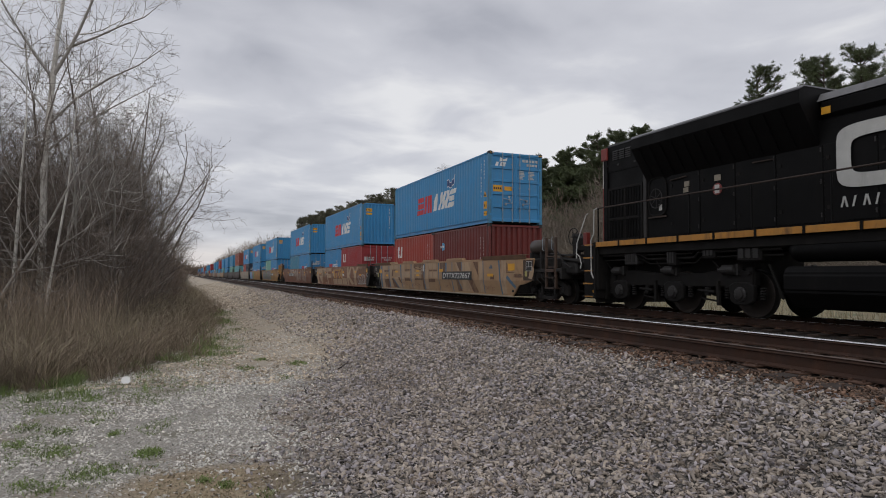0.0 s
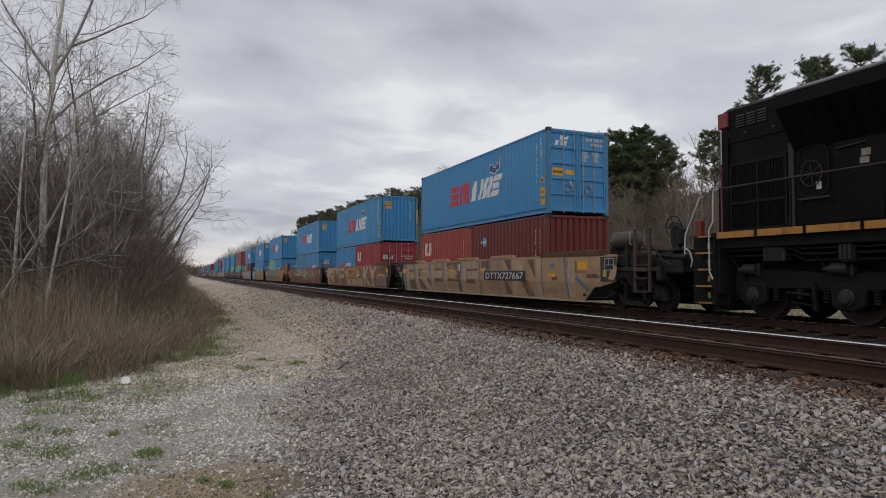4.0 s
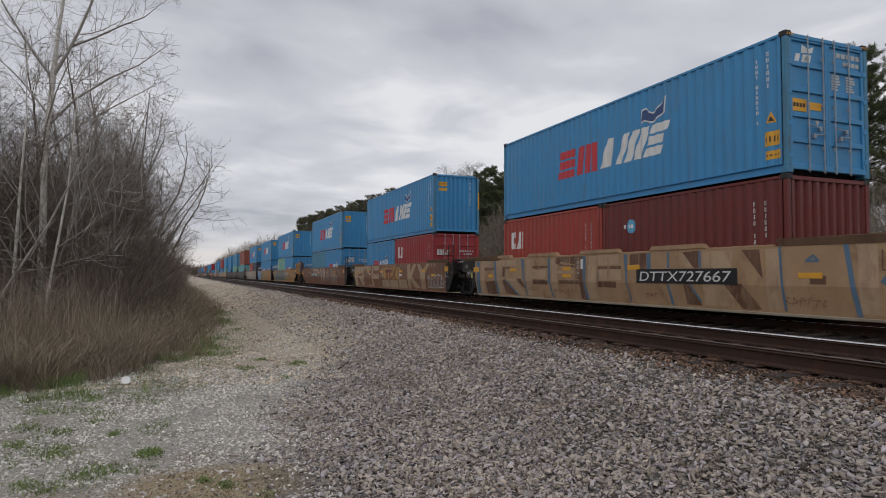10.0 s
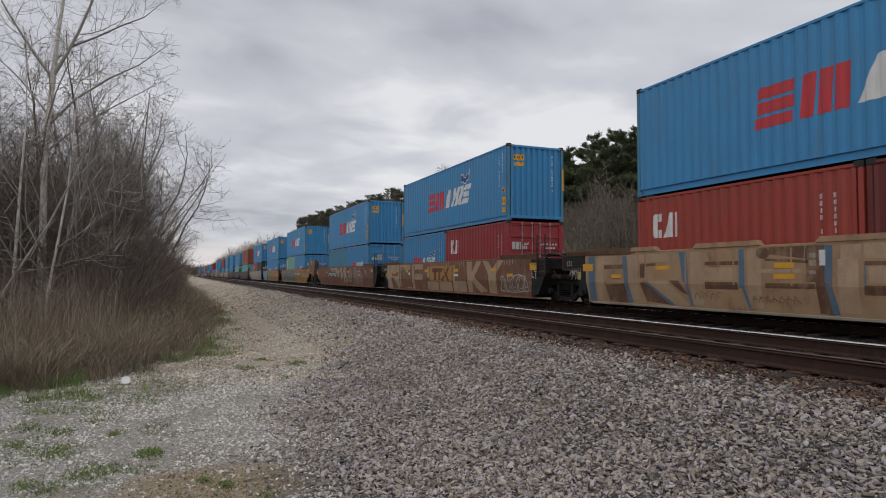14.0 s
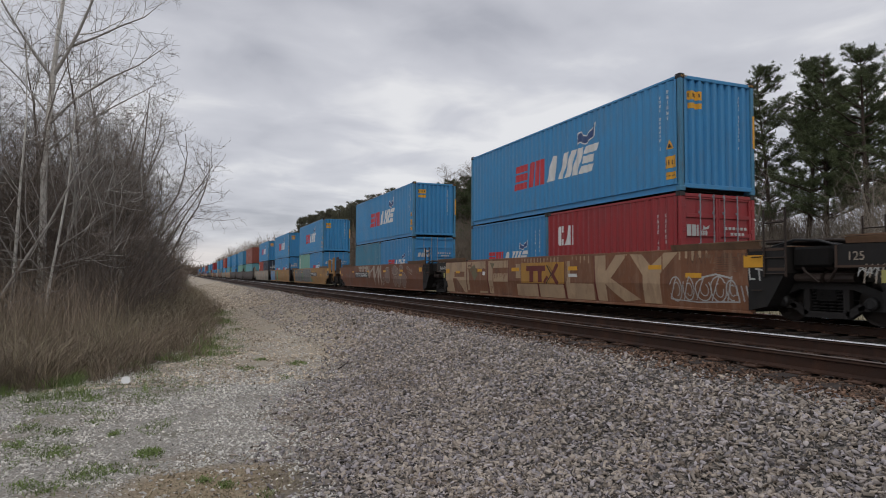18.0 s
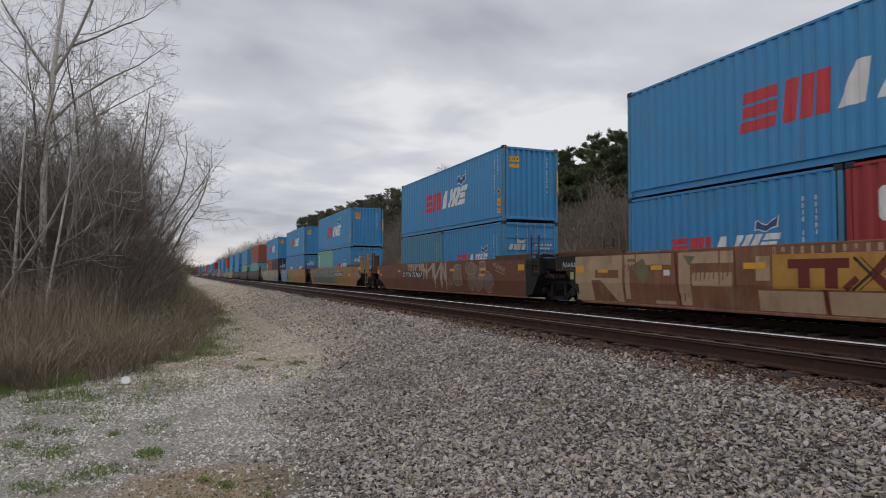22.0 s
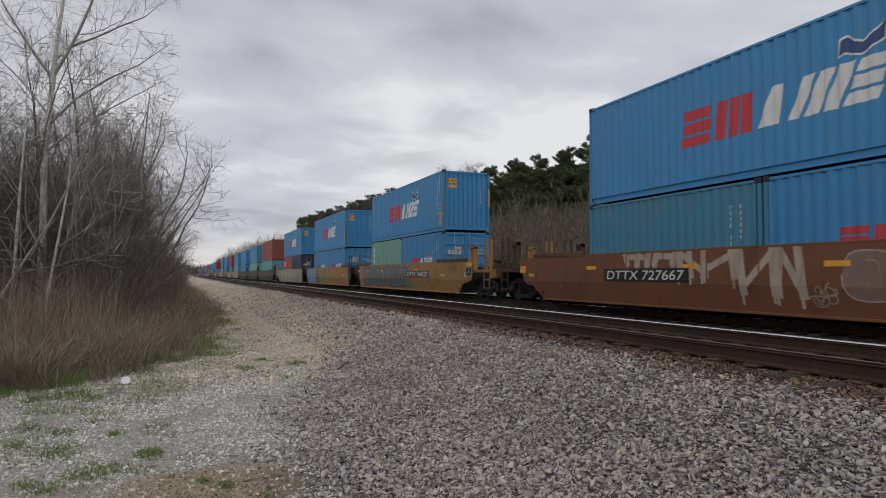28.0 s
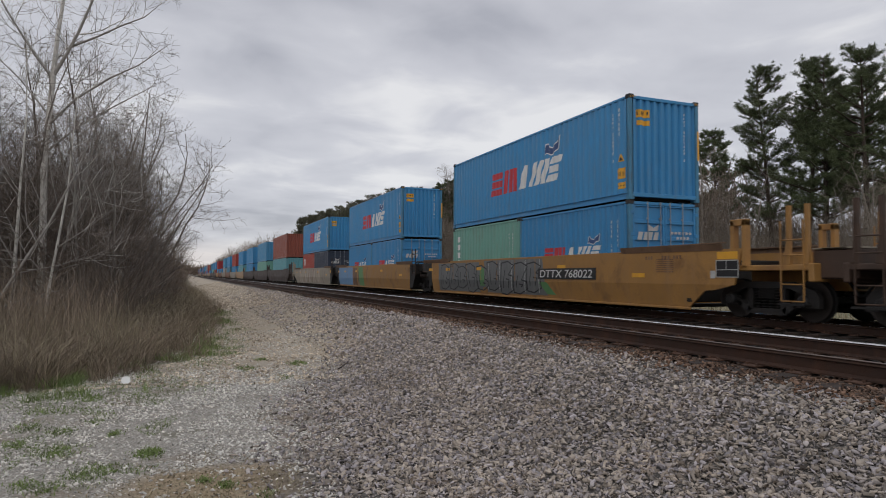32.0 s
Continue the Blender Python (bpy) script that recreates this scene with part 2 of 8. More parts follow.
M["bark_pine"] = surface("pine_bark", (0.075, 0.055, 0.043), 0.9, 0, 0.35, 4, 40, 0.5)
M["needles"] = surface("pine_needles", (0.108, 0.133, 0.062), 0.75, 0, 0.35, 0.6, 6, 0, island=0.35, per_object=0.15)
# paler and browner than the near needles: distance haze put into the colour
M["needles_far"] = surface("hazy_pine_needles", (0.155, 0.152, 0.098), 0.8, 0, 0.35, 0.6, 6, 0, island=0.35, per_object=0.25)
M["bud_green"] = surface("spring_buds", (0.17, 0.19, 0.075), 0.8, 0, 0.3, 2, 20, 0, island=0.3)
M["dry_grass"] = surface("dry_grass_blades", (0.25, 0.197, 0.142), 0.9, 0, 0.35, 0.5, 5, 0, island=0.4)
M["pale_grass"] = surface("pale_dead_grass", (0.34, 0.29, 0.19), 0.9, 0, 0.25, 0.4, 5, 0, island=0.3)
M["green_grass"] = surface("green_grass_blades", (0.18, 0.24, 0.075), 0.8, 0, 0.3, 2, 9, 0, island=0.35)
M["stone_grey"] = surface("grey_ballast_stone", (0.415, 0.355, 0.297), 0.85, 0, 0.28, 0.7, 30, 0.3, (0.29, 0.205, 0.14), 0.55, (0.8, 0.8, 0.8), 0, 0.46, 0.006, (0.38, 0.352, 0.378))
M["stone_tan"] = surface("tan_path_gravel", (0.59, 0.50, 0.39), 0.9, 0, 0.2, 0.9, 40, 0.2, (0.28, 0.21, 0.13), 0.4, (0.8, 0.8, 0.8), 0, 0.4, 0.005)
M["stone_rust"] = surface("rust_brown_stone", (0.205, 0.122, 0.080), 0.9, 0, 0.3, 0.9, 40, 0.25, (0.30, 0.255, 0.22), 0.5, (2, 2, 2), 0, 0.45, 0.006)
M["weed_grey"] = surface("grey_brown_stalks", (0.255, 0.20, 0.148), 0.9, 0, 0.35, 0.5, 5, 0, island=0.4)
# near-black stone: the shade under the train is put into its colour
M["stone_shaded"] = surface("shade_black_stone", (0.021, 0.017, 0.0145), 0.8, 0, 0.35, 0.8, 30, 0.25, (0.070, 0.058, 0.05), 0.5, (0.8, 0.8, 0.8), 0, 0.5, 0.006)
M["stone_lime"] = surface("pale_limestone_chip", (0.70, 0.665, 0.61), 0.9, 0, 0.2, 0.9, 40, 0.2, (0.24, 0.19, 0.13), 0.3, (0.8, 0.8, 0.8), 0, 0.35, 0.005)
M["stone_bed"] = surface("rust_stained_track_stone", (0.058, 0.032, 0.020), 0.88, 0, 0.3, 0.8, 30, 0.25, (0.125, 0.06, 0.033), 0.55, (0.8, 0.8, 0.8), 0, 0.5, 0.006)
M["lid"] = surface("white_plastic", (0.78, 0.78, 0.76), 0.4, 0, 0.05, 8, 60, 0.03)


def ground_material():
    m, nt, bsdf, N, L = nodes_of("gravel_and_soil")
    tc = N("ShaderNodeTexCoord")
    vec = tc.outputs["Object"]
    sep = N("ShaderNodeSeparateXYZ")
    L(vec, sep.inputs[0])
    wob = noise_tex(N, L, vec, 0.55, 4.0, 0.6)
    wx = N("ShaderNodeMath"); wx.operation = "MULTIPLY_ADD"; wx.inputs[1].default_value = 1.6
    L(wob.outputs[0], wx.inputs[0]); L(sep.outputs[0], wx.inputs[2])          # x + 1.6*noise
    x = wx.outputs[0]
    peb = noise_tex(N, L, vec, 34, 5.0, 0.7)
    vor = N("ShaderNodeTexVoronoi"); vor.inputs["Scale"].default_value = 26
    L(vec, vor.inputs["Vector"])
    patch = noise_tex(N, L, vec, 0.8, 4.0, 0.6, 0.4)
    lime = mixed(N, L, ramped(N, L, peb.outputs[0], 0.35, 0.65), (0.17, 0.152, 0.127), (0.50, 0.47, 0.42))
    lime = mixed(N, L, ramped(N, L, patch.outputs[0], 0.54, 0.66, 0, 0.8), lime, (0.21, 0.155, 0.10))
    moss = noise_tex(N, L, vec, 2.3, 5.0, 0.65, 0.5)
    lime = mixed(N, L, ramped(N, L, moss.outputs[0], 0.56, 0.66, 0, 0.65), lime, (0.13, 0.125, 0.075))
    tan = mixed(N, L, ramped(N, L, peb.outputs[0], 0.35, 0.65), (0.31, 0.25, 0.178), (0.53, 0.45, 0.345))
    tan = mixed(N, L, ramped(N, L, patch.outputs[0], 0.42, 0.60, 0, 0.5), tan, (0.42, 0.385, 0.33))
    # darker towards cell edges: shade in the gaps between stones, put into the colour
    gravel = mixed(N, L, ramped(N, L, vor.outputs["Distance"], 0.0, 0.6), (0.28, 0.255, 0.23), (0.06, 0.054, 0.048))
    gravel = mixed(N, L, ramped(N, L, patch.outputs[0], 0.5, 0.7, 0, 0.45), gravel, (0.19, 0.145, 0.11))
    soil = mixed(N, L, ramped(N, L, peb.outputs[0], 0.35, 0.65), (0.06, 0.045, 0.03), (0.15, 0.11, 0.07))
    soil = mixed(N, L, ramped(N, L, patch.outputs[0], 0.45, 0.58), soil, (0.075, 0.095, 0.035))
    grass = mixed(N, L, ramped(N, L, peb.outputs[0], 0.35, 0.65), (0.20, 0.17, 0.105), (0.30, 0.26, 0.17))
    grass = mixed(N, L, ramped(N, L, patch.outputs[0], 0.45, 0.6, 0, 0.8), grass, (0.11, 0.125, 0.06))

    def math2(op, p, q):
        n = N("ShaderNodeMath"); n.operation = op
        for sock, v in zip(n.inputs, (p, q)):
            if isinstance(v, (int, float)):
                sock.default_value = v
            else:
                L(v, sock)
        return n.outputs[0]
    X, Y = sep.outputs[0], sep.outputs[1]
    # trodden apron in front, tan fine gravel further along
    path = mixed(N, L, ramped(N, L, math2("ADD", Y, math2("MULTIPLY", patch.outputs[0], 3.0)), 11.2, 13.4), lime, tan)
    # worn brown earth showing in front of the apron
    dx, dy = math2("MULTIPLY", math2("SUBTRACT", X, 0.25), 0.66), math2("SUBTRACT", Y, 5.05)
    far2 = math2("ADD", math2("MULTIPLY", dx, dx), math2("MULTIPLY", math2("MULTIPLY", dy, dy), 0.8))
    spot = ramped(N, L, math2("ADD", far2, math2("MULTIPLY", patch.outputs[0], 0.5)), 0.36, 0.56, 0.85, 0.0)
    path = mixed(N, L, spot, path, mixed(N, L, ramped(N, L, peb.outputs[0], 0.35, 0.65), (0.21, 0.15, 0.088), (0.42, 0.32, 0.195)))
    # tall-grass side
    edge = math2("ADD", ramped(N, L, Y, 9.3, 12.0, -2.9, -0.1), ramped(N, L, Y, 12.0, 28.0, 0.0, 0.95))
    col = mixed(N, L, ramped(N, L, math2("ADD", math2("SUBTRACT", X, edge), math2("MULTIPLY", wob.outputs[0], 0.8)), 0.05, 0.75), soil, path)
    open_front = ramped(N, L, math2("ADD", Y, math2("MULTIPLY", wob.outputs[0], 0.6)), 9.2, 9.8)
    col = mixed(N, L, open_front, path, col)
    # track stone
    bound = math2("ADD", math2("ADD", ramped(N, L, Y, 4.5, 8.5, 0.65, 1.65), ramped(N, L, Y, 8.5, 12.7, 0.0, 1.8)), ramped(N, L, Y, 12.7, 21.0, 0.0, 1.0))
    col = mixed(N, L, ramped(N, L, math2("ADD", math2("SUBTRACT", X, bound), math2("MULTIPLY", wob.outputs[0], 1.2)), 0.35, 0.95), col, gravel)
    dusty = mixed(N, L, ramped(N, L, peb.outputs[0], 0.35, 0.65), (0.045, 0.028, 0.019), (0.14, 0.085, 0.055))
    col = mixed(N, L, ramped(N, L, x, 5.4, 6.2, 0, 0.85), col, dusty)
    # bed coloured nearly black from between the tracks on, standing for the train's shade
    shaded_bed = mixed(N, L, ramped(N, L, peb.outputs[0], 0.35, 0.65), (0.011, 0.009, 0.007), (0.036, 0.028, 0.022))
    col = mixed(N, L, ramped(N, L, x, 8.2, 9.2, 0, 0.95), col, shaded_bed)
    col = mixed(N, L, ramped(N, L, x, 15.2, 16.4), col, grass)
    L(col, bsdf.inputs["Base Color"])
    bsdf.inputs["Roughness"].default_value = 0.92
    b = N("ShaderNodeBump")
    b.inputs["Strength"].default_value, b.inputs["Distance"].default_value = 0.6, 0.03
    L(peb.outputs[0], b.inputs["Height"])
    L(b.outputs[0], bsdf.inputs["Normal"])
    return m


M["ground"] = ground_material()


# ---------------------------------------------------------------- mesh helpers
def finish(name, bm, material, parent=None, smooth=False):
    me = bpy.data.meshes.new(name)
    bm.normal_update()
    bm.to_mesh(me)
    bm.free()
    for m in material if isinstance(material, (list, tuple)) else [material]:
        me.materials.append(m)
    if smooth:
        me.shade_smooth()
    ob = new(name, me)
    if parent:
        ob.parent = parent
    return ob


def part(name, bm, material, parent, label="", smooth=False):
    ob = finish(name, bm, material, parent, smooth)
    return tagged(ob, label) if label else ob


def share(name, ob, parent, m=None):
    """Another part on the same mesh as ob."""
    o = new(name, ob.data)
    o.parent = parent
    if m is not None:
        o.matrix_basis = m
    return o


def raw(name, verts, faces, material, parent=None, smooth=False):
    me = bpy.data.meshes.new(name)
    verts = np.asarray(verts, dtype=np.float32)
    faces = np.asarray(faces, dtype=np.int32)
    k = faces.shape[1]
    me.vertices.add(len(verts))
    me.vertices.foreach_set("co", verts.ravel())
    me.loops.add(faces.size)
    me.loops.foreach_set("vertex_index", faces.ravel())
    me.polygons.add(len(faces))
    me.polygons.foreach_set("loop_start", np.arange(0, faces.size, k, dtype=np.int32))
    me.update(calc_edges=True)
    me.materials.append(material)
    if smooth:
        me.shade_smooth()
    ob = new(name, me)
    if parent:
        ob.parent = parent
    return ob


def box(bm, x0, x1, y0, y1, z0, z1, bevel=0.0):
    v = [bm.verts.new((x, y, z)) for z in (z0, z1) for y in (y0, y1) for x in (x0, x1)]
    fs = [bm.faces.new([v[i] for i in q]) for q in ((0, 2, 3, 1), (4, 5, 7, 6), (0, 1, 5, 4), (2, 6, 7, 3), (0, 4, 6, 2), (1, 3, 7, 5))]
    if bevel:
        edges = {e for f in fs for e in f.edges}
        bmesh.ops.bevel(bm, geom=list(edges), offset=bevel, segments=1, affect="EDGES")


def prism(bm, pts, axis, a, b):
    """A polygon pushed along an axis: pts are (y, z), (x, z) or (x, y)."""
    def at(p, d):
        return {"x": (d, p[0], p[1]), "y": (p[0], d, p[1]), "z": (p[0], p[1], d)}[axis]
    va, vb = [bm.verts.new(at(p, a)) for p in pts], [bm.verts.new(at(p, b)) for p in pts]
    n = len(pts)
    fs = [bm.faces.new(va), bm.faces.new(vb[::-1])]
    for i in range(n):
        fs.append(bm.faces.new((va[i], vb[i], vb[(i + 1) % n], va[(i + 1) % n])))
    bmesh.ops.recalc_face_normals(bm, faces=fs)


def rod(bm, p, q, r, n=8, r2=None, caps=True):
    p, q = Vector(p), Vector(q)
    r2 = r if r2 is None else r2
    d = (q - p).normalized()
    a = d.orthogonal().normalized()
    b = d.cross(a)
    ring = []
    for c, rr in ((p, r), (q, r2)):
        ring.append([bm.verts.new(c + (a * math.cos(2 * math.pi * i / n) + b * math.sin(2 * math.pi * i / n)) * rr) for i in range(n)])
    for i in range(n):
        bm.faces.new((ring[0][i], ring[0][(i + 1) % n], ring[1][(i + 1) % n], ring[1][i]))
    if caps:
        bm.faces.new(ring[0][::-1])
        bm.faces.new(ring[1])


def pipe(bm, pts, r, n=6):
    for p, q in zip(pts, pts[1:]):
        rod(bm, p, q, r, n)


def lathe(bm, profile, axis="x", n=24, centre=(0, 0, 0)):
    """A turned shape: profile is (along the axis, radius)."""
    rings = []
    for a, r in profile:
        ring = []
        for i in range(n):
            c, s = math.cos(2 * math.pi * i / n) * r, math.sin(2 * math.pi * i / n) * r
            p = {"x": (a, c, s), "y": (c, a, s), "z": (c, s, a)}[axis]
            ring.append(bm.verts.new(Vector(p) + Vector(centre)))
        rings.append(ring)
    for u, w in zip(rings, rings[1:]):
        for i in range(n):
            bm.faces.new((u[i], u[(i + 1) % n], w[(i + 1) % n], w[i]))
    bm.faces.new(rings[0][::-1])
    bm.faces.new(rings[-1])
    bmesh.ops.recalc_face_normals(bm, faces=bm.faces[:])


def B():
    return bmesh.new()


def thing(name, label, category, group="", kind=""):
    return tagged(new(name), label, category, group, kind)


def words(text, size, material, name, parent, m, label=""):
    """Flat lettering in the built-in face, as a mesh part."""
    cu = bpy.data.curves.new(name, "FONT")
    cu.body, cu.size, cu.extrude = text, size, 0.002
    tmp = bpy.data.objects.new(name, cu)
    scene.collection.objects.link(tmp)
    dg = bpy.context.evaluated_depsgraph_get()
    me = bpy.data.meshes.new_from_object(tmp.evaluated_get(dg))
    bpy.data.objects.remove(tmp)
    bpy.data.curves.remove(cu)
    me.materials.clear()
    me.materials.append(material)
    ob = new(name, me)
    ob.parent = parent
    ob.matrix_basis = m
    return tagged(ob, label) if label else ob


# ---------------------------------------------------------------- ground and tracks
XN, ZN = 6.28, 0.823          # near track: centre, rail top
XT, ZT = 12.34, 0.66          # train's track
KNOTS = ((-400, 0.0), (-6, 0.05), (-1.5, 0.03), (1.0, 0.0), (2.6, 0.03), (3.4, 0.20), (4.4, 0.53), (4.9, 0.622), (7.6, 0.615), (8.3, 0.44),
         (9.4, 0.33), (10.7, 0.43), (13.9, 0.43), (15.2, 0.12), (17.0, 0.0), (40, 0.1), (2500, 0.1))


def bank(x):
    for (a, za), (b, zb) in zip(KNOTS, KNOTS[1:]):
        if x <= b:
            k = max(0.0, min(1.0, (x - a) / (b - a)))
            return za + (zb - za) * k
    return KNOTS[-1][1]


def ground_z(x, y):
    n = noise.noise((x * 0.9, y * 0.9, 3.1)) * 0.03 + noise.noise((x * 0.25, y * 0.25, 7.7)) * 0.05
    on_track = 4.9 < x < 14.2
    return bank(x) + (n * 0.25 if on_track else n)


def spaced(lo, hi, fine_lo, fine_hi, step, grow):
    vals = list(np.arange(fine_lo, fine_hi, step))
    d, v = step, fine_hi
    while v < hi:
        vals.append(v); d *= grow; v += d
    vals.append(hi)
    d, v = step * grow, fine_lo - step * grow
    while v > lo:
        vals.insert(0, v); d *= grow; v -= d
    vals.insert(0, lo)
    return vals


def build_ground():
    xs, ys = spaced(-2500, 2500, -4, 17, 0.2, 1.25), spaced(-2500, 2500, 0, 26, 0.25, 1.12)
    verts = [(x, y, ground_z(x, y) if abs(x) < 60 and abs(y) < 200 else bank(x)) for y in ys for x in xs]
    nx = len(xs)
    faces = [(j * nx + i, j * nx + i + 1, (j + 1) * nx + i + 1, (j + 1) * nx + i) for j in range(len(ys) - 1) for i in range(nx - 1)]
    ob = raw("ground", verts, faces, M["ground"], None, True)
    return tagged(ob, "gravel verge, stone track bed and dead grass ground", "ground", kind="structure")


ground = build_ground()
Y0, Y1 = -30.0, 700.0


def rail_pair(name, xc, ztop, heads, label):
    """Two rails with foot, web and head, on a row of ties with plates."""
    t = thing(name, label, "railway track", kind="structure")
    t.location = (xc, 0, ztop)
    for side, head_mat in zip((-1, 1), heads):
        x = side * 0.755
        bm = B()
        prism(bm, [(x - 0.07, -0.17), (x + 0.07, -0.17), (x + 0.07, -0.155), (x + 0.012, -0.135), (x + 0.012, -0.045), (x + 0.036, -0.035),
                   (x + 0.034, -0.028), (x + 0.012, -0.008), (x - 0.012, -0.008), (x - 0.034, -0.028), (x - 0.036, -0.035), (x - 0.012, -0.045), (x - 0.012, -0.135), (x - 0.07, -0.155)], "y", Y0, Y1)
        rail = part("rail", bm, M["rail_rust"], t)
        bm = B()
        a, b = (x - 0.0365, x + 0.034) if side > 0 else (x - 0.034, x + 0.0365)
        prism(bm, [(a, -0.0055 if side < 0 else -0.013), (a, -0.004 if side < 0 else -0.011), (a + 0.004 if side < 0 else a + 0.010, 0.0), (b - 0.004 if side > 0 else b - 0.024, 0.0), (b, -0.004 if side > 0 else -0.026), (b, -0.0055 if side > 0 else -0.036), (x, -0.0055)], "y", Y0, Y1)
        part("running_surface", bm, head_mat, rail, "polished rail head")
    bm = B()
    box(bm, -1.3, 1.3, -0.115, 0.115, -0.37, -0.19, 0.012)
    tie = part("tie", bm, M["tie"], t)
    bm = B()
    box(bm, -0.17, 0.17, -0.09, 0.09, -0.189, -0.171, 0.004)
    for sx, sy in ((-0.12, -0.06), (0.12, 0.06), (-0.12, 0.06), (0.12, -0.06)):
        box(bm, sx - 0.012, sx + 0.012, sy - 0.012, sy + 0.012, -0.172, -0.15)
    plate = part("tie_plate", bm, M["plate_rust"], t)
    first = True
    y = 0.6
    while y < 62:
        dx, dy, rz = random.uniform(-0.08, 0.08), random.uniform(-0.03, 0.03), random.uniform(-1.5, 1.5)
        m = pose(dx, y + dy, random.uniform(-0.012, 0.004), 0, 0, rz)
        if first:
            tie.matrix_basis = m
            plate.matrix_basis = pose(-0.755, y, 0)
            first = False
        else:
            share("tie", tie, t, m)
            share("tie_plate", plate, t, pose(-0.755, y + dy, 0))
        share("tie_plate", plate, t, pose(0.755, y + dy, 0))
        y += 0.53
    bm = B()
    while y < 260:
        box(bm, -1.3, 1.3, y - 0.115, y + 0.115, -0.3, -0.19)
        y += 0.53
    tagged(part("far_ties", bm, M["tie"], t), kind="stuff")
    return t


rail_pair("track_near", XN, ZN, (M["rail_head_dull"], M["rail_head"]), "rusty main track with wooden ties in grey stone")
rail_pair("track_far", XT, ZT, (M["rail_head"], M["rail_head"]), "main track carrying the train, its bed darkened for shade")


# ---------------------------------------------------------------- containers
CW = 1.219
PITCH_C = 0.278


def ridges(length, margin=0.13, depth=0.039, pitch=PITCH_C, steps=(0.26, 0.5, 0.76)):
    """The folds of a corrugated wall: (distance, inset) along it."""
    n = max(1, round((length - 2 * margin) / pitch))
    step = (length - 2 * margin) / n
    out = []
    for i in range(n):
        a = margin + i * step
        out += [(a, 0.006), (a + step * steps[0], 0.006), (a + step * steps[1], depth), (a + step * steps[2], depth)]
    out.append((length - margin, 0.006))
    return out


def inset_at(folds, y):
    for (a, da), (b, db) in zip(folds, folds[1:]):
        if a <= y <= b:
            return da + (db - da) * (y - a) / (b - a) if b > a else da
    return 0.006


def paint_on(bm, poly, folds, place, lift=0.004):
    """A painted convex shape (distance, height) laid onto the folds of a corrugated wall. place(distance, height, inset) gives the point."""
    lo, hi = min(p[0] for p in poly), max(p[0] for p in poly)
    cuts = sorted({lo, hi, *[f[0] for f in folds if lo < f[0] < hi], *[p[0] for p in poly]})

    def span(u):
        zs = []
        for (a, za), (b, zb) in zip(poly, poly[1:] + poly[:1]):
            if abs(a - b) < 1e-9:
                if abs(a - u) < 1e-9:
                    zs += [za, zb]
            elif min(a, b) - 1e-9 <= u <= max(a, b) + 1e-9:
                zs.append(za + (zb - za) * (u - a) / (b - a))
        return min(zs), max(zs)
    last = None
    for a, b in zip(cuts, cuts[1:]):
        if b - a < 1e-4:
            continue
        (l0, h0), (l1, h1) = span(a), span(b)
        ia, ib = inset_at(folds, a + 1e-5) - lift, inset_at(folds, b - 1e-5) - lift
        q = [place(a, l0, ia), place(b, l1, ib), place(b, h1, ib), place(a, h0, ia)]
        vs = [bm.verts.new(p) for p in q]
        if last and (last[0].co - vs[0].co).length < 2e-4 and (last[1].co - vs[3].co).length < 2e-4:
            bm.verts.remove(vs[0])
            bm.verts.remove(vs[3])
            vs[0], vs[3] = last
        if h1 - l1 < 1e-6:
            bm.verts.remove(vs[2])
            bm.faces.new((vs[0], vs[1], vs[3]))
            last = None
        elif h0 - l0 < 1e-6 and vs[3] not in (last or ()):
            bm.verts.remove(vs[3])
            bm.faces.new(vs[:3])
            last = vs[1], vs[2]
        else:
            bm.faces.new(vs)
            last = vs[1], vs[2]


def slant(u0, u1, z0, z1, lean=0.0):
    return [(u0, z0), (u1, z0), (u1 + lean * (z1 - z0), z1), (u0 + lean * (z1 - z0), z1)]


def side_place(L):
    return lambda u, z, d: (-CW + d, L - u, z)          # u runs towards the near end


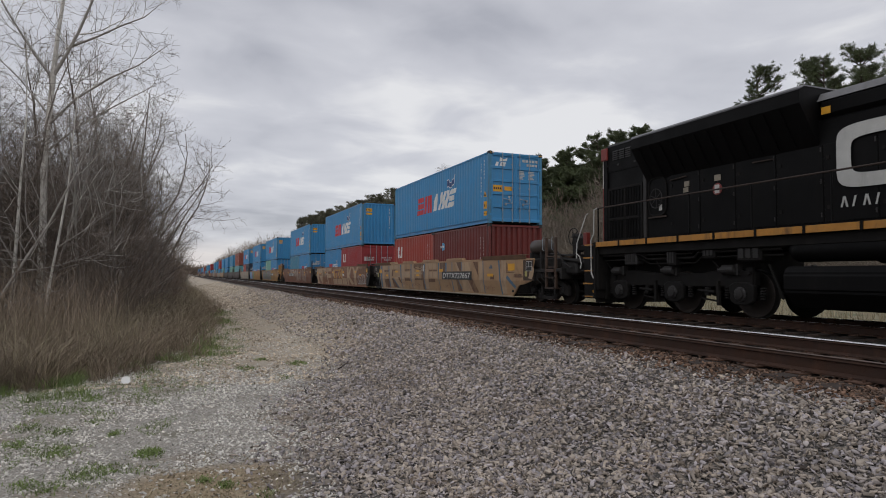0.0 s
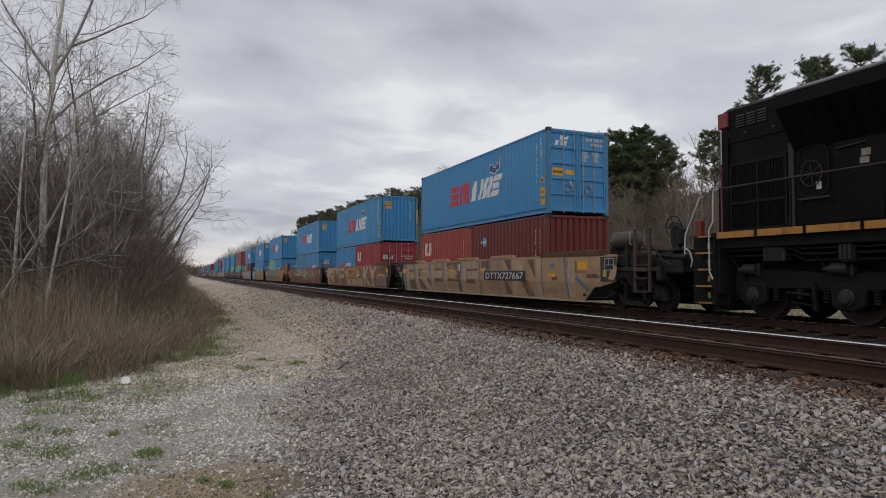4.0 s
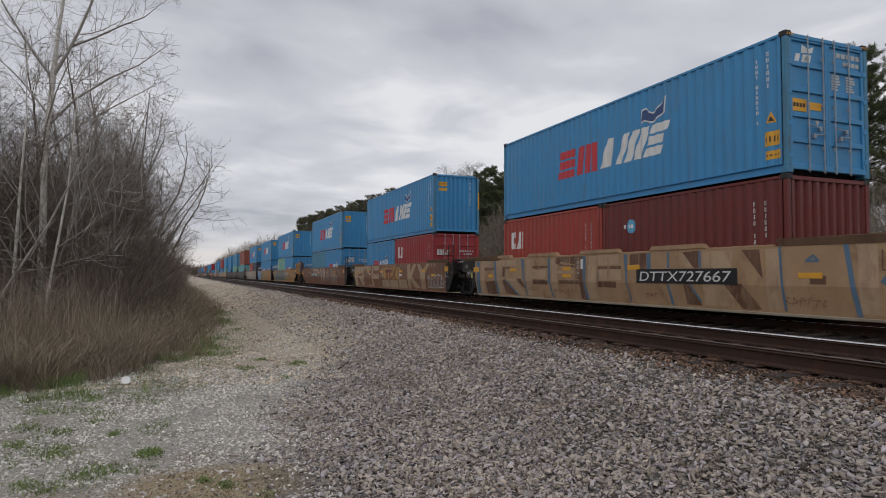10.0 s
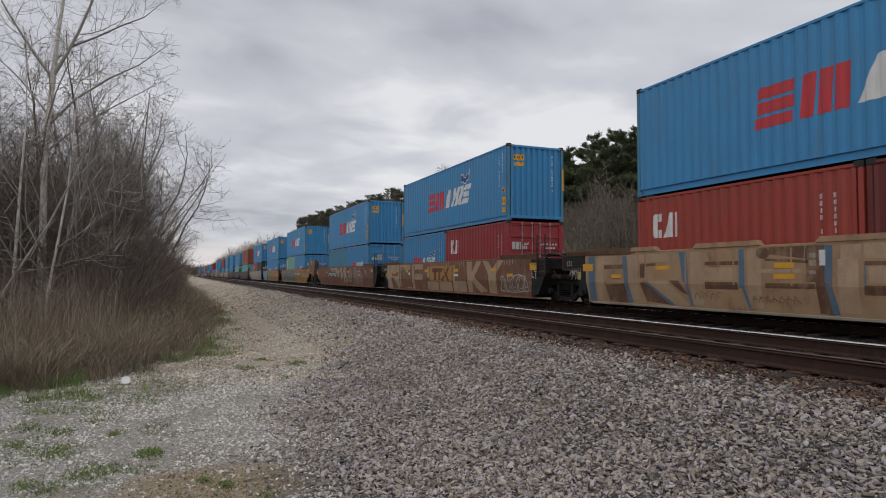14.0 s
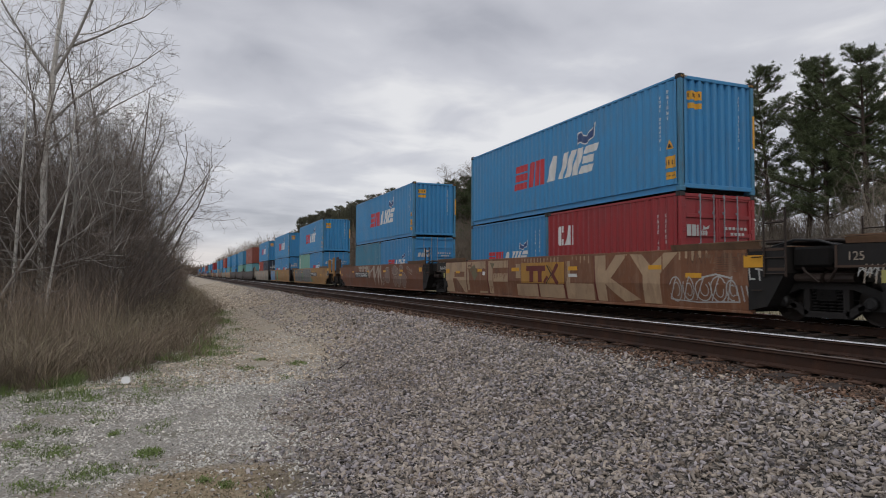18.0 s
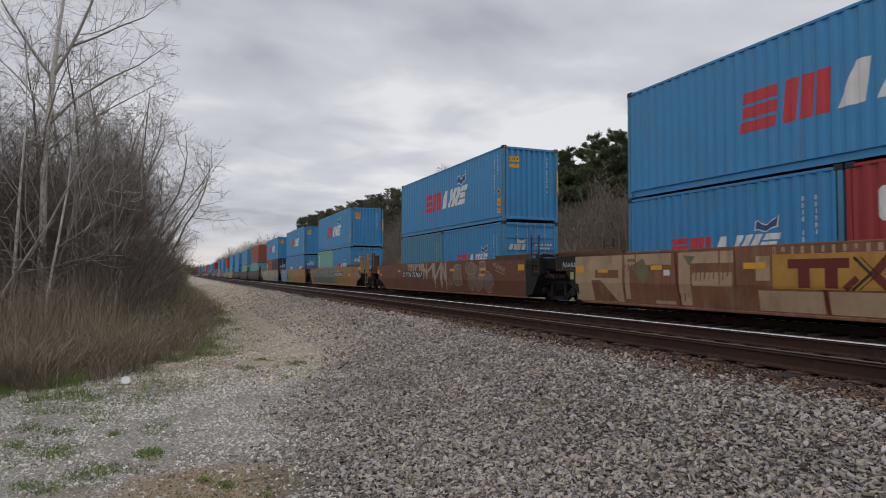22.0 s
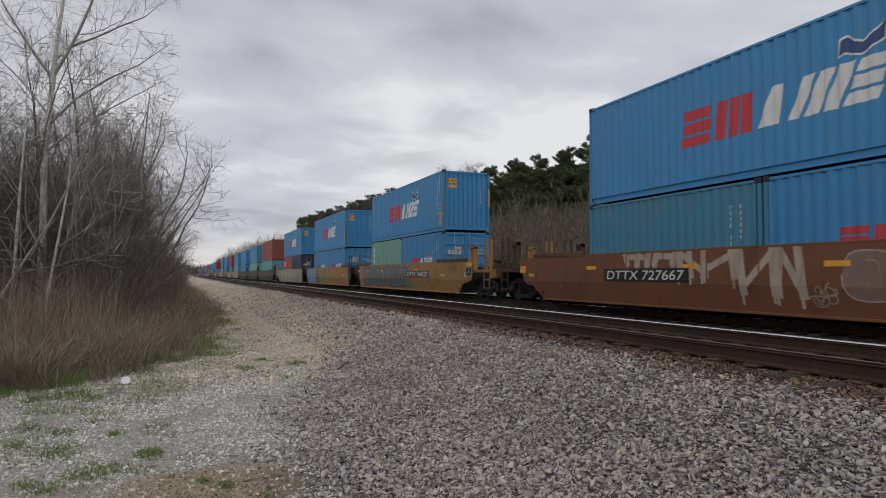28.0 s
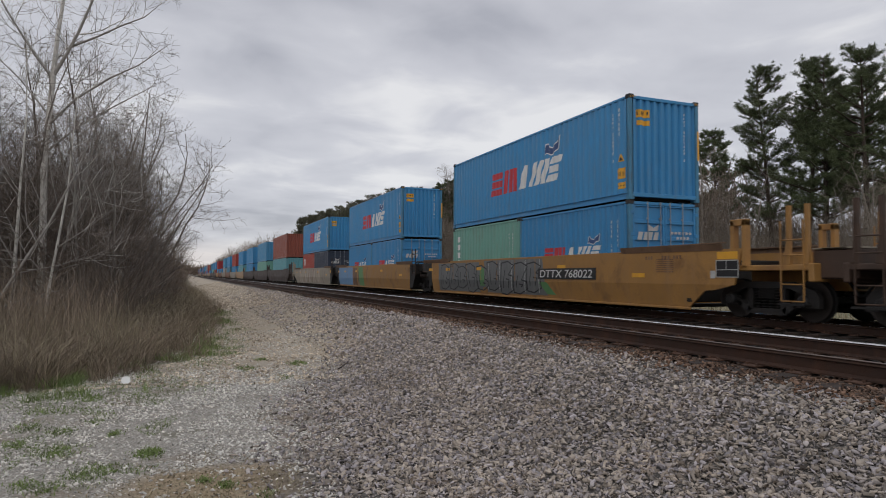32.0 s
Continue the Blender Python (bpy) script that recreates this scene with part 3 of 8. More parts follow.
def big_mark(c, L, folds, u0, z0, wide, high):
    """The line's mark as plain slanted blocks in red and white, with a navy pennant. wide: its length; high: its height."""
    place = side_place(L)
    k, h = wide / 4.75, high
    bm = B()

    def red(poly, lift=0.004):
        paint_on(bm, [(u0 + (u + 0.07 * z) * k, z0 + z * h) for u, z in poly], folds, place, lift)
    for z0_, z1_, ua, ub in ((0.0, 0.27, 0.0, 0.86), (0.35, 0.64, 0.02, 0.88), (0.72, 1.0, 0.02, 0.86)):
        red([(ua, z0_), (ub, z0_), (ub, z1_), (ua, z1_)])
    for u, w in ((1.05, 0.29), (1.40, 0.27), (1.73, 0.29)):
        red([(u, 0), (u + w, 0), (u + w, 1), (u, 1)])
    tagged(part("red_mark", bm, M["red_mark"], c, "red block mark painted on the side"), kind="stuff")
    bm = B()
    v = 2.18

    def white(poly, lift=0.004):
        paint_on(bm, [(u0 + (v + u + 0.36 * z) * k, z0 + (0.03 + z * 0.93) * h) for u, z in poly], folds, place, lift)
    white([(0, 0), (0.52, 0), (0.26, 1), (0, 1)])
    for u, w, lo, hi in ((0.72, 0.25, 0, 1), (1.06, 0.30, 0, 1), (1.44, 0.31, 0, 1), (1.84, 0.62, 0, 0.28), (1.84, 0.56, 0.36, 0.64), (1.84, 0.62, 0.72, 1.0)):
        white([(u, lo), (u + w, lo), (u + w, hi), (u, hi)])
    tagged(part("white_mark", bm, M["white"], c, "white slanted block mark"), kind="stuff")
    bm, bw = B(), B()
    a, zt, wd, ht = u0 + 3.92 * k, z0 + 1.02 * h, 0.90 * k, 0.62 * h
    wave = [(0, 0.10, 0.78), (0.17, 0.20, 0.86), (0.34, 0.08, 0.62), (0.5, 0.0, 0.52), (0.66, 0.10, 0.66), (0.83, 0.24, 0.86), (1.0, 0.30, 1.12)]
    for (p, l0, t0), (q, l1, t1) in zip(wave, wave[1:]):
        for target, g, lift in ((bw, 0.0, 0.004), (bm, 0.075, 0.007)):
            pp, qq = (max(p, 0.05), min(q, 0.95)) if g else (p, q)
            paint_on(target, [(a + (pp * wd + 0.1 * l0 * ht), zt + (l0 + g) * ht), (a + (qq * wd + 0.1 * l1 * ht), zt + (l1 + g) * ht),
                              (a + qq * wd + 0.12 * t1 * ht, zt + (t1 - g) * ht), (a + pp * wd + 0.12 * t0 * ht, zt + (t0 - g) * ht)], folds, place, lift)
    tagged(part("pennant_border", bw, M["white"], c), kind="stuff")
    tagged(part("pennant", bm, M["navy_mark"], c, "navy pennant with a white border"), kind="stuff")


def code_column(bm, L, folds, u, z0, z1, n, w=0.10, place=None):
    """An upright column of small code figures: each a pair of plain bars."""
    place = place or side_place(L)
    step = (z1 - z0) / n
    for i in range(n):
        if n > 6 and i in (n - 5, 1):
            continue
        lo, hi = z0 + i * step + step * 0.15, z0 + (i + 1) * step - step * 0.15
        for a, b in ((0.0, 0.36), (0.64, 1.0)) if i % 3 else ((0.28, 0.72),):
            paint_on(bm, slant(u + a * w, u + b * w, lo, hi), folds, place)


def container(label, L, H, key, doors_near, mark="", marks=True):
    """A steel box: corrugated sides, frame, castings, roof, doors or blank end, and its painted marks. Origin under the near end's middle."""
    paint = M[key]
    c = thing("shipping_container", label, "container", "containers on the train")
    wall = ridges(L)
    folds = [(L - y, d) for y, d in reversed(wall)]          # as read along the near side
    for sx in (-1, 1):
        bm = B()
        prev = None
        for y, d in wall:
            x = sx * (CW - d)
            a, b = bm.verts.new((x, y, 0.185)), bm.verts.new((x, y, H - 0.07))
            if prev:
                bm.faces.new((prev[0], a, b, prev[1]) if sx > 0 else (a, prev[0], prev[1], b))
            prev = (a, b)
        part("side_panel", bm, paint, c)
        bm = B()
        box(bm, sx * CW - (0.0 if sx < 0 else 0.07), sx * CW + (0.07 if sx < 0 else 0.0), 0.1, L - 0.1, H - 0.10, H - 0.035, 0.008)
        part("top_rail", bm, paint, c)
        bm = B()
        x0 = -CW if sx < 0 else CW - 0.06
        box(bm, *((x0 + 0.046, x0 + 0.062) if sx < 0 else (x0 - 0.002, x0 + 0.014)), 0.1, L - 0.1, 0.03, 0.188)
        box(bm, x0 + 0.002, x0 + 0.058, 0.1, L - 0.1, 0.178, 0.194)
        box(bm, x0 + 0.008, x0 + 0.052, 0.1, L - 0.1, 0.016, 0.034)
        part("bottom_rail", bm, paint, c)
    for sx in (-1, 1):
        for y in (0.0, L - 0.11):
            bm = B()
            x0 = -CW + 0.002 if sx < 0 else CW - 0.112
            box(bm, x0, x0 + 0.11, y + 0.002, y + 0.108, 0.11, H - 0.11, 0.01)
            part("corner_post", bm, M["post_faded"] if key.startswith("blue") and marks else paint, c)
            for z in (0.0, H - 0.118):
                bm = B()
                x1 = -CW - 0.004 if sx < 0 else CW - 0.158
                y1 = -0.004 if y == 0 else L - 0.174
                box(bm, x1, x1 + 0.162, y1, y1 + 0.178, z - 0.003, z + 0.121, 0.012)
                if sx < 0:
                    box(bm, x1 - 0.003, x1 + 0.01, y1 + 0.055, y1 + 0.125, z + 0.03, z + 0.09)
                part("corner_casting", bm, M["loco_worn"] if z else M["post_faded"] if key.startswith("blue") and marks else paint, c)
    bm = B()
    box(bm, -CW + 0.03, CW - 0.03, 0.05, L - 0.05, H - 0.06, H - 0.045)
    for i in range(int(L / 0.4)):
        box(bm, -CW + 0.12, CW - 0.12, 0.3 + i * 0.4, 0.45 + i * 0.4, H - 0.046, H - 0.034)
    part("roof", bm, paint, c)
    bm = B()
    box(bm, -CW + 0.06, CW - 0.06, 0.08, L - 0.08, 0.10, 0.14)
    for i in range(int(L / 0.5)):
        box(bm, -CW + 0.06, CW - 0.06, 0.3 + i * 0.5, 0.36 + i * 0.5, 0.03, 0.10)
    tagged(part("underframe", bm, M["steel_dark"], c), kind="stuff")
    for near in (True, False):
        y0, s = (0.0, 1) if near else (L, -1)
        bm = B()
        a, b = sorted((y0 + s * 0.004, y0 + s * 0.11))
        box(bm, -CW + 0.11, CW - 0.11, a, b, H - 0.13, H - 0.04, 0.01)
        part("end_header", bm, paint, c)
        bm = B()
        box(bm, -CW + 0.11, CW - 0.11, a, b, 0.075, 0.185, 0.01)
        part("end_sill", bm, paint, c)
        if near and doors_near:
            for sx in (-1, 1):
                bm = B()
                xa, xb = (-CW + 0.115, -0.006) if sx < 0 else (0.006, CW - 0.115)
                box(bm, xa, xb, 0.060, 0.085, 0.145, H - 0.125)
                door = part("door", bm, paint, c)
                zs = [0.15 + i * (H - 0.28) / 5 for i in range(6)]
                for i, z in enumerate(zs):
                    bm = B()
                    box(bm, xa + 0.072, xb - 0.072, 0.018, 0.0595, z - (0.0 if i == 0 else 0.045), z + (0.06 if i < 5 else 0.0), 0.008)
                    part("door_rib", bm, paint, door)
                for x in (xa, xb - 0.07):
                    bm = B()
                    box(bm, x, x + 0.07, 0.016, 0.0595, 0.15, H - 0.13, 0.008)
                    part("door_stile", bm, paint, door)
                for k in (0.45, 0.85) if sx < 0 else (0.15, 0.55):
                    x = xa + (xb - xa) * k
                    bm = B()
                    rod(bm, (x, -0.012, 0.03), (x, -0.012, H - 0.03), 0.015, 8)
                    for z in (0.09, 0.55, H * 0.5, H - 0.5, H - 0.09):
                        box(bm, x - 0.035, x + 0.035, -0.004, 0.022, z - 0.03, z + 0.03, 0.006)
                    part("lock_rod", bm, M["galv"], door, "galvanised lock rod")
                    bm = B()
                    hx = 0.34 if k in (0.45, 0.15) else -0.34
                    z = 1.0 if k in (0.45, 0.15) else 0.84
                    rod(bm, (x, -0.03, z), (x + hx, -0.035, z - 0.05), 0.014, 6)
                    box(bm, x + hx * 0.8, x + hx, -0.05, 0.02, z - 0.11, z - 0.01, 0.005)
                    part("door_handle", bm, M["galv"], door)
                for z in (0.35, 1.0, 1.65, 2.25):
                    if z < H - 0.2:
                        bm = B()
                        x = -CW + 0.10 if sx < 0 else CW - 0.10
                        box(bm, x - 0.06, x + 0.06, -0.002, 0.03, z - 0.05, z + 0.05, 0.01)
                        part("hinge", bm, paint, door)
        else:
            ef = ridges(2 * CW - 0.22, 0.03, 0.075, 0.25, (0.34, 0.50, 0.84))
            bm = B()
            prev = None
            for u, d in ef:
                p = (-CW + 0.11 + u, y0 + s * (d + 0.012))
                va, vb = bm.verts.new((*p, 0.13)), bm.verts.new((*p, H - 0.11))
                if prev:
                    bm.faces.new((prev[0], va, vb, prev[1]))
                prev = (va, vb)
            part("end_panel", bm, paint, c)
    if not marks:
        return c
    # codes, height labels and hazard marks at the near end of the side
    bm = B()
    if L > 8:
        code_column(bm, L, folds, L - 0.74, 1.08, 2.50, 13, 0.055)
        code_column(bm, L, folds, L - 0.47, 1.80, 2.60, 6, 0.06)
    else:
        code_column(bm, L, folds, L - 0.86, 0.5, 2.1, 12, 0.05)
        code_column(bm, L, folds, L - 0.58, 1.3, 2.1, 6, 0.05)
    tagged(part("code_column", bm, M["white"], c, "white code figures"), kind="stuff")
    if H > 2.7:
        bm = B()
        place = side_place(L)
        paint_on(bm, slant(L - 0.56, L - 0.18, 0.60, 0.90), folds, place)
        part("height_label", bm, M["yellow"], c, "yellow height label")
        bm = B()
        paint_on(bm, slant(L - 0.55, L - 0.17, 0.32, 0.50), folds, place)
        part("height_label", bm, M["yellow"], c, "yellow height label")
        bm = B()
        paint_on(bm, [(L - 0.51, 1.08), (L - 0.27, 1.08), (L - 0.39, 1.31)], folds, place)
        part("hazard_triangle", bm, M["yellow"], c, "yellow hazard triangle")
        bm = B()
        paint_on(bm, [(L - 0.45, 1.11), (L - 0.33, 1.11), (L - 0.39, 1.22)], folds, place, 0.007)
        for u in (L - 0.53, L - 0.43, L - 0.34, L - 0.26):
            paint_on(bm, slant(u, u + 0.035, 0.68, 0.80), folds, place, 0.007)
        for u in (L - 0.51, L - 0.42, L - 0.33, L - 0.24):
            paint_on(bm, slant(u, u + 0.045, 0.39, 0.42), folds, place, 0.007)
        tagged(part("label_print", bm, M["black_plate"], c), kind="stuff")
        bm = B()
        for x0 in (-CW + 0.004, CW - 0.22):
            for i in range(4):
                prism(bm, [(x0 + 0.03 + i * 0.05, H - 0.09), (x0 + 0.042 + i * 0.05, H - 0.09), (x0 + 0.056 + i * 0.05, H - 0.04), (x0 + 0.044 + i * 0.05, H - 0.04)], "y", -0.009, -0.004)
        tagged(part("warning_band", bm, M["yellow"], c), kind="stuff")
        if doors_near:
            bm = B()
            box(bm, -CW + 0.20, -CW + 0.62, 0.050, 0.0595, 1.28, 1.54)
            part("height_label", bm, M["yellow"], c, "yellow height label")
            bm = B()
            box(bm, -CW + 0.72, -CW + 1.06, 0.050, 0.0595, 1.34, 1.50)
            part("height_label", bm, M["yellow"], c, "yellow height label")
            bm = B()
            for i in range(4):
                box(bm, -CW + 0.24 + i * 0.09, -CW + 0.30 + i * 0.09, 0.044, 0.0505, 1.37, 1.45)
            tagged(part("label_print", bm, M["black_plate"], c), kind="stuff")
            bm = B()
            for i in range(5):
                box(bm, 0.32 + i * 0.15, 0.43 + i * 0.15, 0.050, 0.0595, H - 0.36, H - 0.26)
            for i in range(4):
                box(bm, 0.52 + i * 0.13, 0.62 + i * 0.13, 0.050, 0.0595, H - 0.52, H - 0.43)
            for k in range(6):
                for a, b in ((0.16, 0.42), (0.60, 0.88)):
                    box(bm, a, b - random.uniform(0, 0.1), 0.050, 0.0595, 1.83 + k * 0.058, 1.868 + k * 0.058)
            prism(bm, [(-0.35, 1.13), (-0.22, 1.13), (-0.285, 1.01)], "y", 0.050, 0.0595)
            box(bm, 0.1, 0.7, 0.050, 0.0595, 0.62, 0.66)
            tagged(part("data_panel", bm, M["white_dull"], c, "white weight and code figures"), kind="stuff")
            bm = B()
            for u in (0.30, 0.50, 0.62):
                prism(bm, [(-CW + u, H - 0.58), (-CW + u + 0.12, H - 0.58), (-CW + u + 0.17, H - 0.42), (-CW + u + 0.05, H - 0.42)], "y", 0.050, 0.0595)
            prism(bm, [(-CW + 0.50, H - 0.40), (-CW + 0.82, H - 0.36), (-CW + 0.86, H - 0.22), (-CW + 0.70, H - 0.30), (-CW + 0.52, H - 0.22)], "y", 0.050, 0.0595)
            tagged(part("small_mark", bm, M["white"], c), kind="stuff")
        else:
            ef = ridges(2 * CW - 0.22, 0.03, 0.075, 0.25, (0.34, 0.50, 0.84))
            pl = lambda u, z, d: (-CW + 0.11 + u, d + 0.012, z)
            bm = B()
            paint_on(bm, slant(0.18, 0.62, 2.28, 2.50), ef, pl)
            part("height_label", bm, M["yellow"], c, "yellow height label")
            bm = B()
            paint_on(bm, slant(0.20, 0.62, 2.06, 2.20), ef, pl)
            part("height_label", bm, M["yellow"], c, "yellow height label")
            bm = B()
            for u in (0.20, 0.30, 0.40, 0.50):
                paint_on(bm, slant(u, u + 0.035, 2.35, 2.44), ef, pl, 0.007)
            tagged(part("label_print", bm, M["black_plate"], c), kind="stuff")
            bm = B()
            code_column(bm, L, ef, 1.84, 1.15, 2.55, 14, 0.055, pl)
            tagged(part("code_column", bm, M["white"], c, "white code figures"), kind="stuff")
            bm = B()
            box(bm, CW - 0.06, CW + 0.001, -0.006, 0.0, 1.2, 2.05)
            part("edge_label", bm, M["yellow"], c)
    elif doors_near:
        bm = B()
        if key in ("crimson",):
            for u, w in ((0.20, 0.13), (0.36, 0.13), (0.52, 0.05)):
                box(bm, -CW + u, -CW + u + w, 0.008, 0.015, 1.50, 1.78)
            for u in (0.62, 0.70, 0.78):
                box(bm, -CW + u, -CW + u + 0.06, 0.008, 0.015, 1.52, 1.64)
            prism(bm, [(-CW + 0.70, 1.66), (-CW + 0.88, 1.68), (-CW + 0.92, 1.78), (-CW + 0.80, 1.72), (-CW + 0.72, 1.77)], "y", 0.008, 0.015)
        else:
            for u in (0.26, 0.46, 0.60, 0.80):
                prism(bm, [(-CW + u, 1.50), (-CW + u + 0.14, 1.50), (-CW + u + 0.20, 1.72), (-CW + u + 0.06, 1.72)], "y", 0.008, 0.015)
            prism(bm, [(-CW + 0.62, 1.74), (-CW + 0.95, 1.76), (-CW + 1.0, 1.94), (-CW + 0.82, 1.84), (-CW + 0.62, 1.94)], "y", 0.008, 0.015)
        for i in range(6):
            box(bm, 0.20 + i * 0.13, 0.28 + i * 0.13, 0.008, 0.015, 1.68, 1.75)
        for i in range(4):
            box(bm, 0.40 + i * 0.12, 0.48 + i * 0.12, 0.008, 0.015, 1.54, 1.61)
        for k in range(7):
            box(bm, 0.22, 0.5 + random.uniform(0, 0.2), 0.008, 0.015, 0.55 + k * 0.1, 0.61 + k * 0.1)
        tagged(part("data_panel", bm, M["white_dull"], c, "white weight and code figures"), kind="stuff")
    if mark == "line":
        big_mark(c, L, folds, 3.76, 1.0, 4.85, 0.86)
    elif mark == "line_small":
        big_mark(c, L, folds, 1.58, 0.92, 3.02, 0.50)
    elif mark == "arc":
        bm = B()
        place = side_place(L)
        u, z = 0.58, 1.48
        for q in ([(0, 0.08), (0.08, 0), (0.16, 0), (0.16, 0.61), (0.08, 0.61), (0, 0.53)], [(0.18, 0.0), (0.34, 0.0), (0.34, 0.2), (0.18, 0.2)], [(0.18, 0.41), (0.34, 0.41), (0.34, 0.61), (0.18, 0.61)],
                  [(0.38, 0), (0.70, 0), (0.70, 0.61), (0.62, 0.61)], [(0.77, 0), (0.88, 0), (0.88, 0.61), (0.77, 0.61)]):
            paint_on(bm, [(u + p, z + r) for p, r in q], folds, place)
        tagged(part("white_mark", bm, M["white"], c, "white block mark"), kind="stuff")
    elif mark == "dot":
        bm = B()
        place = side_place(L)
        paint_on(bm, [(1.22 + 0.19 * math.cos(k * math.pi / 6), 1.85 + 0.19 * math.sin(k * math.pi / 6)) for k in range(12)], folds, place)
        part("round_mark", bm, M["sky_dot"], c, "pale blue round mark")
        bm = B()
        for u, w in ((0.96, 0.05), (1.14, 0.07), (1.24, 0.07)):
            paint_on(bm, slant(u, u + w, 1.80, 1.90), folds, place, 0.008)
        tagged(part("white_mark", bm, M["white"], c), kind="stuff")
    elif mark == "plain_white":
        bm = B()
        for i in range(5):
            paint_on(bm, slant(0.45, 0.72, 0.6 + i * 0.34, 0.84 + i * 0.34), folds, side_place(L))
        tagged(part("white_mark", bm, M["white"], c, "upright white block mark"), kind="stuff")
    return c


# ---------------------------------------------------------------- the train's cars
WHEELS = []          # (part, pose in its thing, radius)
MOVERS = []          # (thing, distance along the train, x, z)


def wheelset(parent, y, r, gauge=0.755, near=True):
    """An axle with two turned wheels; it turns as the train rolls."""
    bm = B()
    for s in (-1, 1):
        x = s * gauge
        lathe(bm, [(x - s * 0.05, r + 0.025), (x - s * 0.02, r + 0.025), (x - s * 0.015, r), (x + s * 0.07, r - 0.008), (x + s * 0.072, r * 0.84),
                   (x + s * 0.03, r * 0.78), (x + s * 0.02, r * 0.36), (x + s * 0.075, r * 0.30), (x + s * 0.08, 0.02)], "x", 28 if near else 12)
    rod(bm, (-gauge - 0.18, 0, 0), (gauge + 0.18, 0, 0), 0.075, 10)
    for k in range(5 if near else 0):
        a = k * 2 * math.pi / 5
        for s in (-1, 1):
            box(bm, s * (gauge + 0.035) - 0.012, s * (gauge + 0.035) + 0.012, math.cos(a) * r * 0.6 - 0.05, math.cos(a) * r * 0.6 + 0.05, math.sin(a) * r * 0.6 - 0.05, math.sin(a) * r * 0.6 + 0.05)
    w = part("wheelset", bm, M["steel_dark"], parent)
    if not near:
        w.matrix_basis = pose(0, y, r)
        return w
    for s in (-1, 1):
        bm = B()
        lathe(bm, [(s * (gauge + 0.0725), r * 0.985), (s * (gauge + 0.075), r * 0.98), (s * (gauge + 0.075), r * 0.86), (s * (gauge + 0.0725), r * 0.855)], "x", 28)
        part("rim_face", bm, M["wheel_rim"], w, "worn wheel rim")
    w.matrix_basis = pose(0, y, r)
    WHEELS.append((w, y, r))
    return w


def freight_truck(parent, y, near=True):
    """A two-axle truck: cast side frames with spring nests, bolster and axle caps."""
    r, wb = 0.42, 0.89
    for s in (-1, 1):
        x = s * 1.0
        bm = B()
        for poly in ([(-1.2, 0.50), (-1.12, 0.62), (-0.6, 0.80), (0.6, 0.80), (1.12, 0.62), (1.2, 0.50), (0.95, 0.50), (0.55, 0.66), (-0.55, 0.66), (-0.95, 0.50)],
                     [(-1.2, 0.28), (-1.2, 0.50), (-0.95, 0.50), (-0.62, 0.34), (-0.62, 0.28)], [(1.2, 0.28), (0.62, 0.28), (0.62, 0.34), (0.95, 0.50), (1.2, 0.50)],
                     [(-0.80, 0.36), (-0.62, 0.40), (-0.36, 0.22), (-0.46, 0.12)], [(0.80, 0.36), (0.46, 0.12), (0.36, 0.22), (0.62, 0.40)],
                     [(-0.46, 0.12), (0.46, 0.12), (0.46, 0.24), (-0.46, 0.24)], [(-0.46, 0.24), (-0.34, 0.24), (-0.34, 0.67), (-0.46, 0.67)], [(0.34, 0.24), (0.46, 0.24), (0.46, 0.67), (0.34, 0.67)]):
            prism(bm, [(y + p, q) for p, q in poly], "x", x - 0.06, x + 0.06)
        frame_ob = part("side_frame", bm, M["truck_iron"], parent)
        for k in range(4 if near else 0):
            bm = B()
            for j in range(7):
                lathe(bm, [(0.245 + j * 0.06, 0.062), (0.265 + j * 0.06, 0.082), (0.29 + j * 0.06, 0.062)], "z", 10, (x - s * 0.02, y - 0.255 + k * 0.17, 0))
            part("spring", bm, M["loco_grime"], frame_ob)
        for a in (-wb, wb) if near else ():
            bm = B()
            lathe(bm, [(x + s * 0.02, 0.13), (x + s * 0.12, 0.12), (x + s * 0.15, 0.08)], "x", 14, (0, y + a, r))
            for k in range(3):
                t = k * 2.094
                rod(bm, (x + s * 0.12, y + a + 0.07 * math.cos(t), r + 0.07 * math.sin(t)), (x + s * 0.165, y + a + 0.07 * math.cos(t), r + 0.07 * math.sin(t)), 0.018, 6)
            part("axle_cap", bm, M["loco_worn"], frame_ob)
    bm = B()
    box(bm, -1.05, 1.05, y - 0.22, y + 0.22, 0.42, 0.72, 0.03)
    box(bm, -0.7, 0.7, y - 0.62, y + 0.62, 0.22, 0.46, 0.03)
    part("bolster", bm, M["loco_grime"], parent)
    for a in (-wb, wb):
        wheelset(parent, y + a, r, near=near)


BEND = 0.72


def face_x(z):
    """The near face of a side sill: upright above the bend, drawn in below it."""
    return -SX if z >= BEND else -SX + (BEND - z) / BEND * 0.11


def clip(poly, z, above):
    out = []
    for (a, za), (b, zb) in zip(poly, poly[1:] + poly[:1]):
        ia, ib = (za >= z, zb >= z) if above else (za <= z, zb <= z)
        if ia:
            out.append((a, za))
        if ia != ib:
            f = (z - za) / (zb - za)
            out.append((a + (b - a) * f, z))
    return out


def dab(bm, poly, lift=0.004, top=1.49, bottom=0.2):
    """A convex patch of paint (y, z) on the near face of a side sill; later patches lie a hair over earlier ones."""
    lift += 0.00025 * (len(bm.faces) % 12)
    poly = clip(clip(poly, top, False), bottom, True) if poly else poly
    for above in (True, False):
        q = clip(poly, BEND, above) if len(poly) > 2 else []
        if len(q) > 2:
            bm.faces.new([bm.verts.new((face_x(z) - lift, y, z)) for y, z in q])


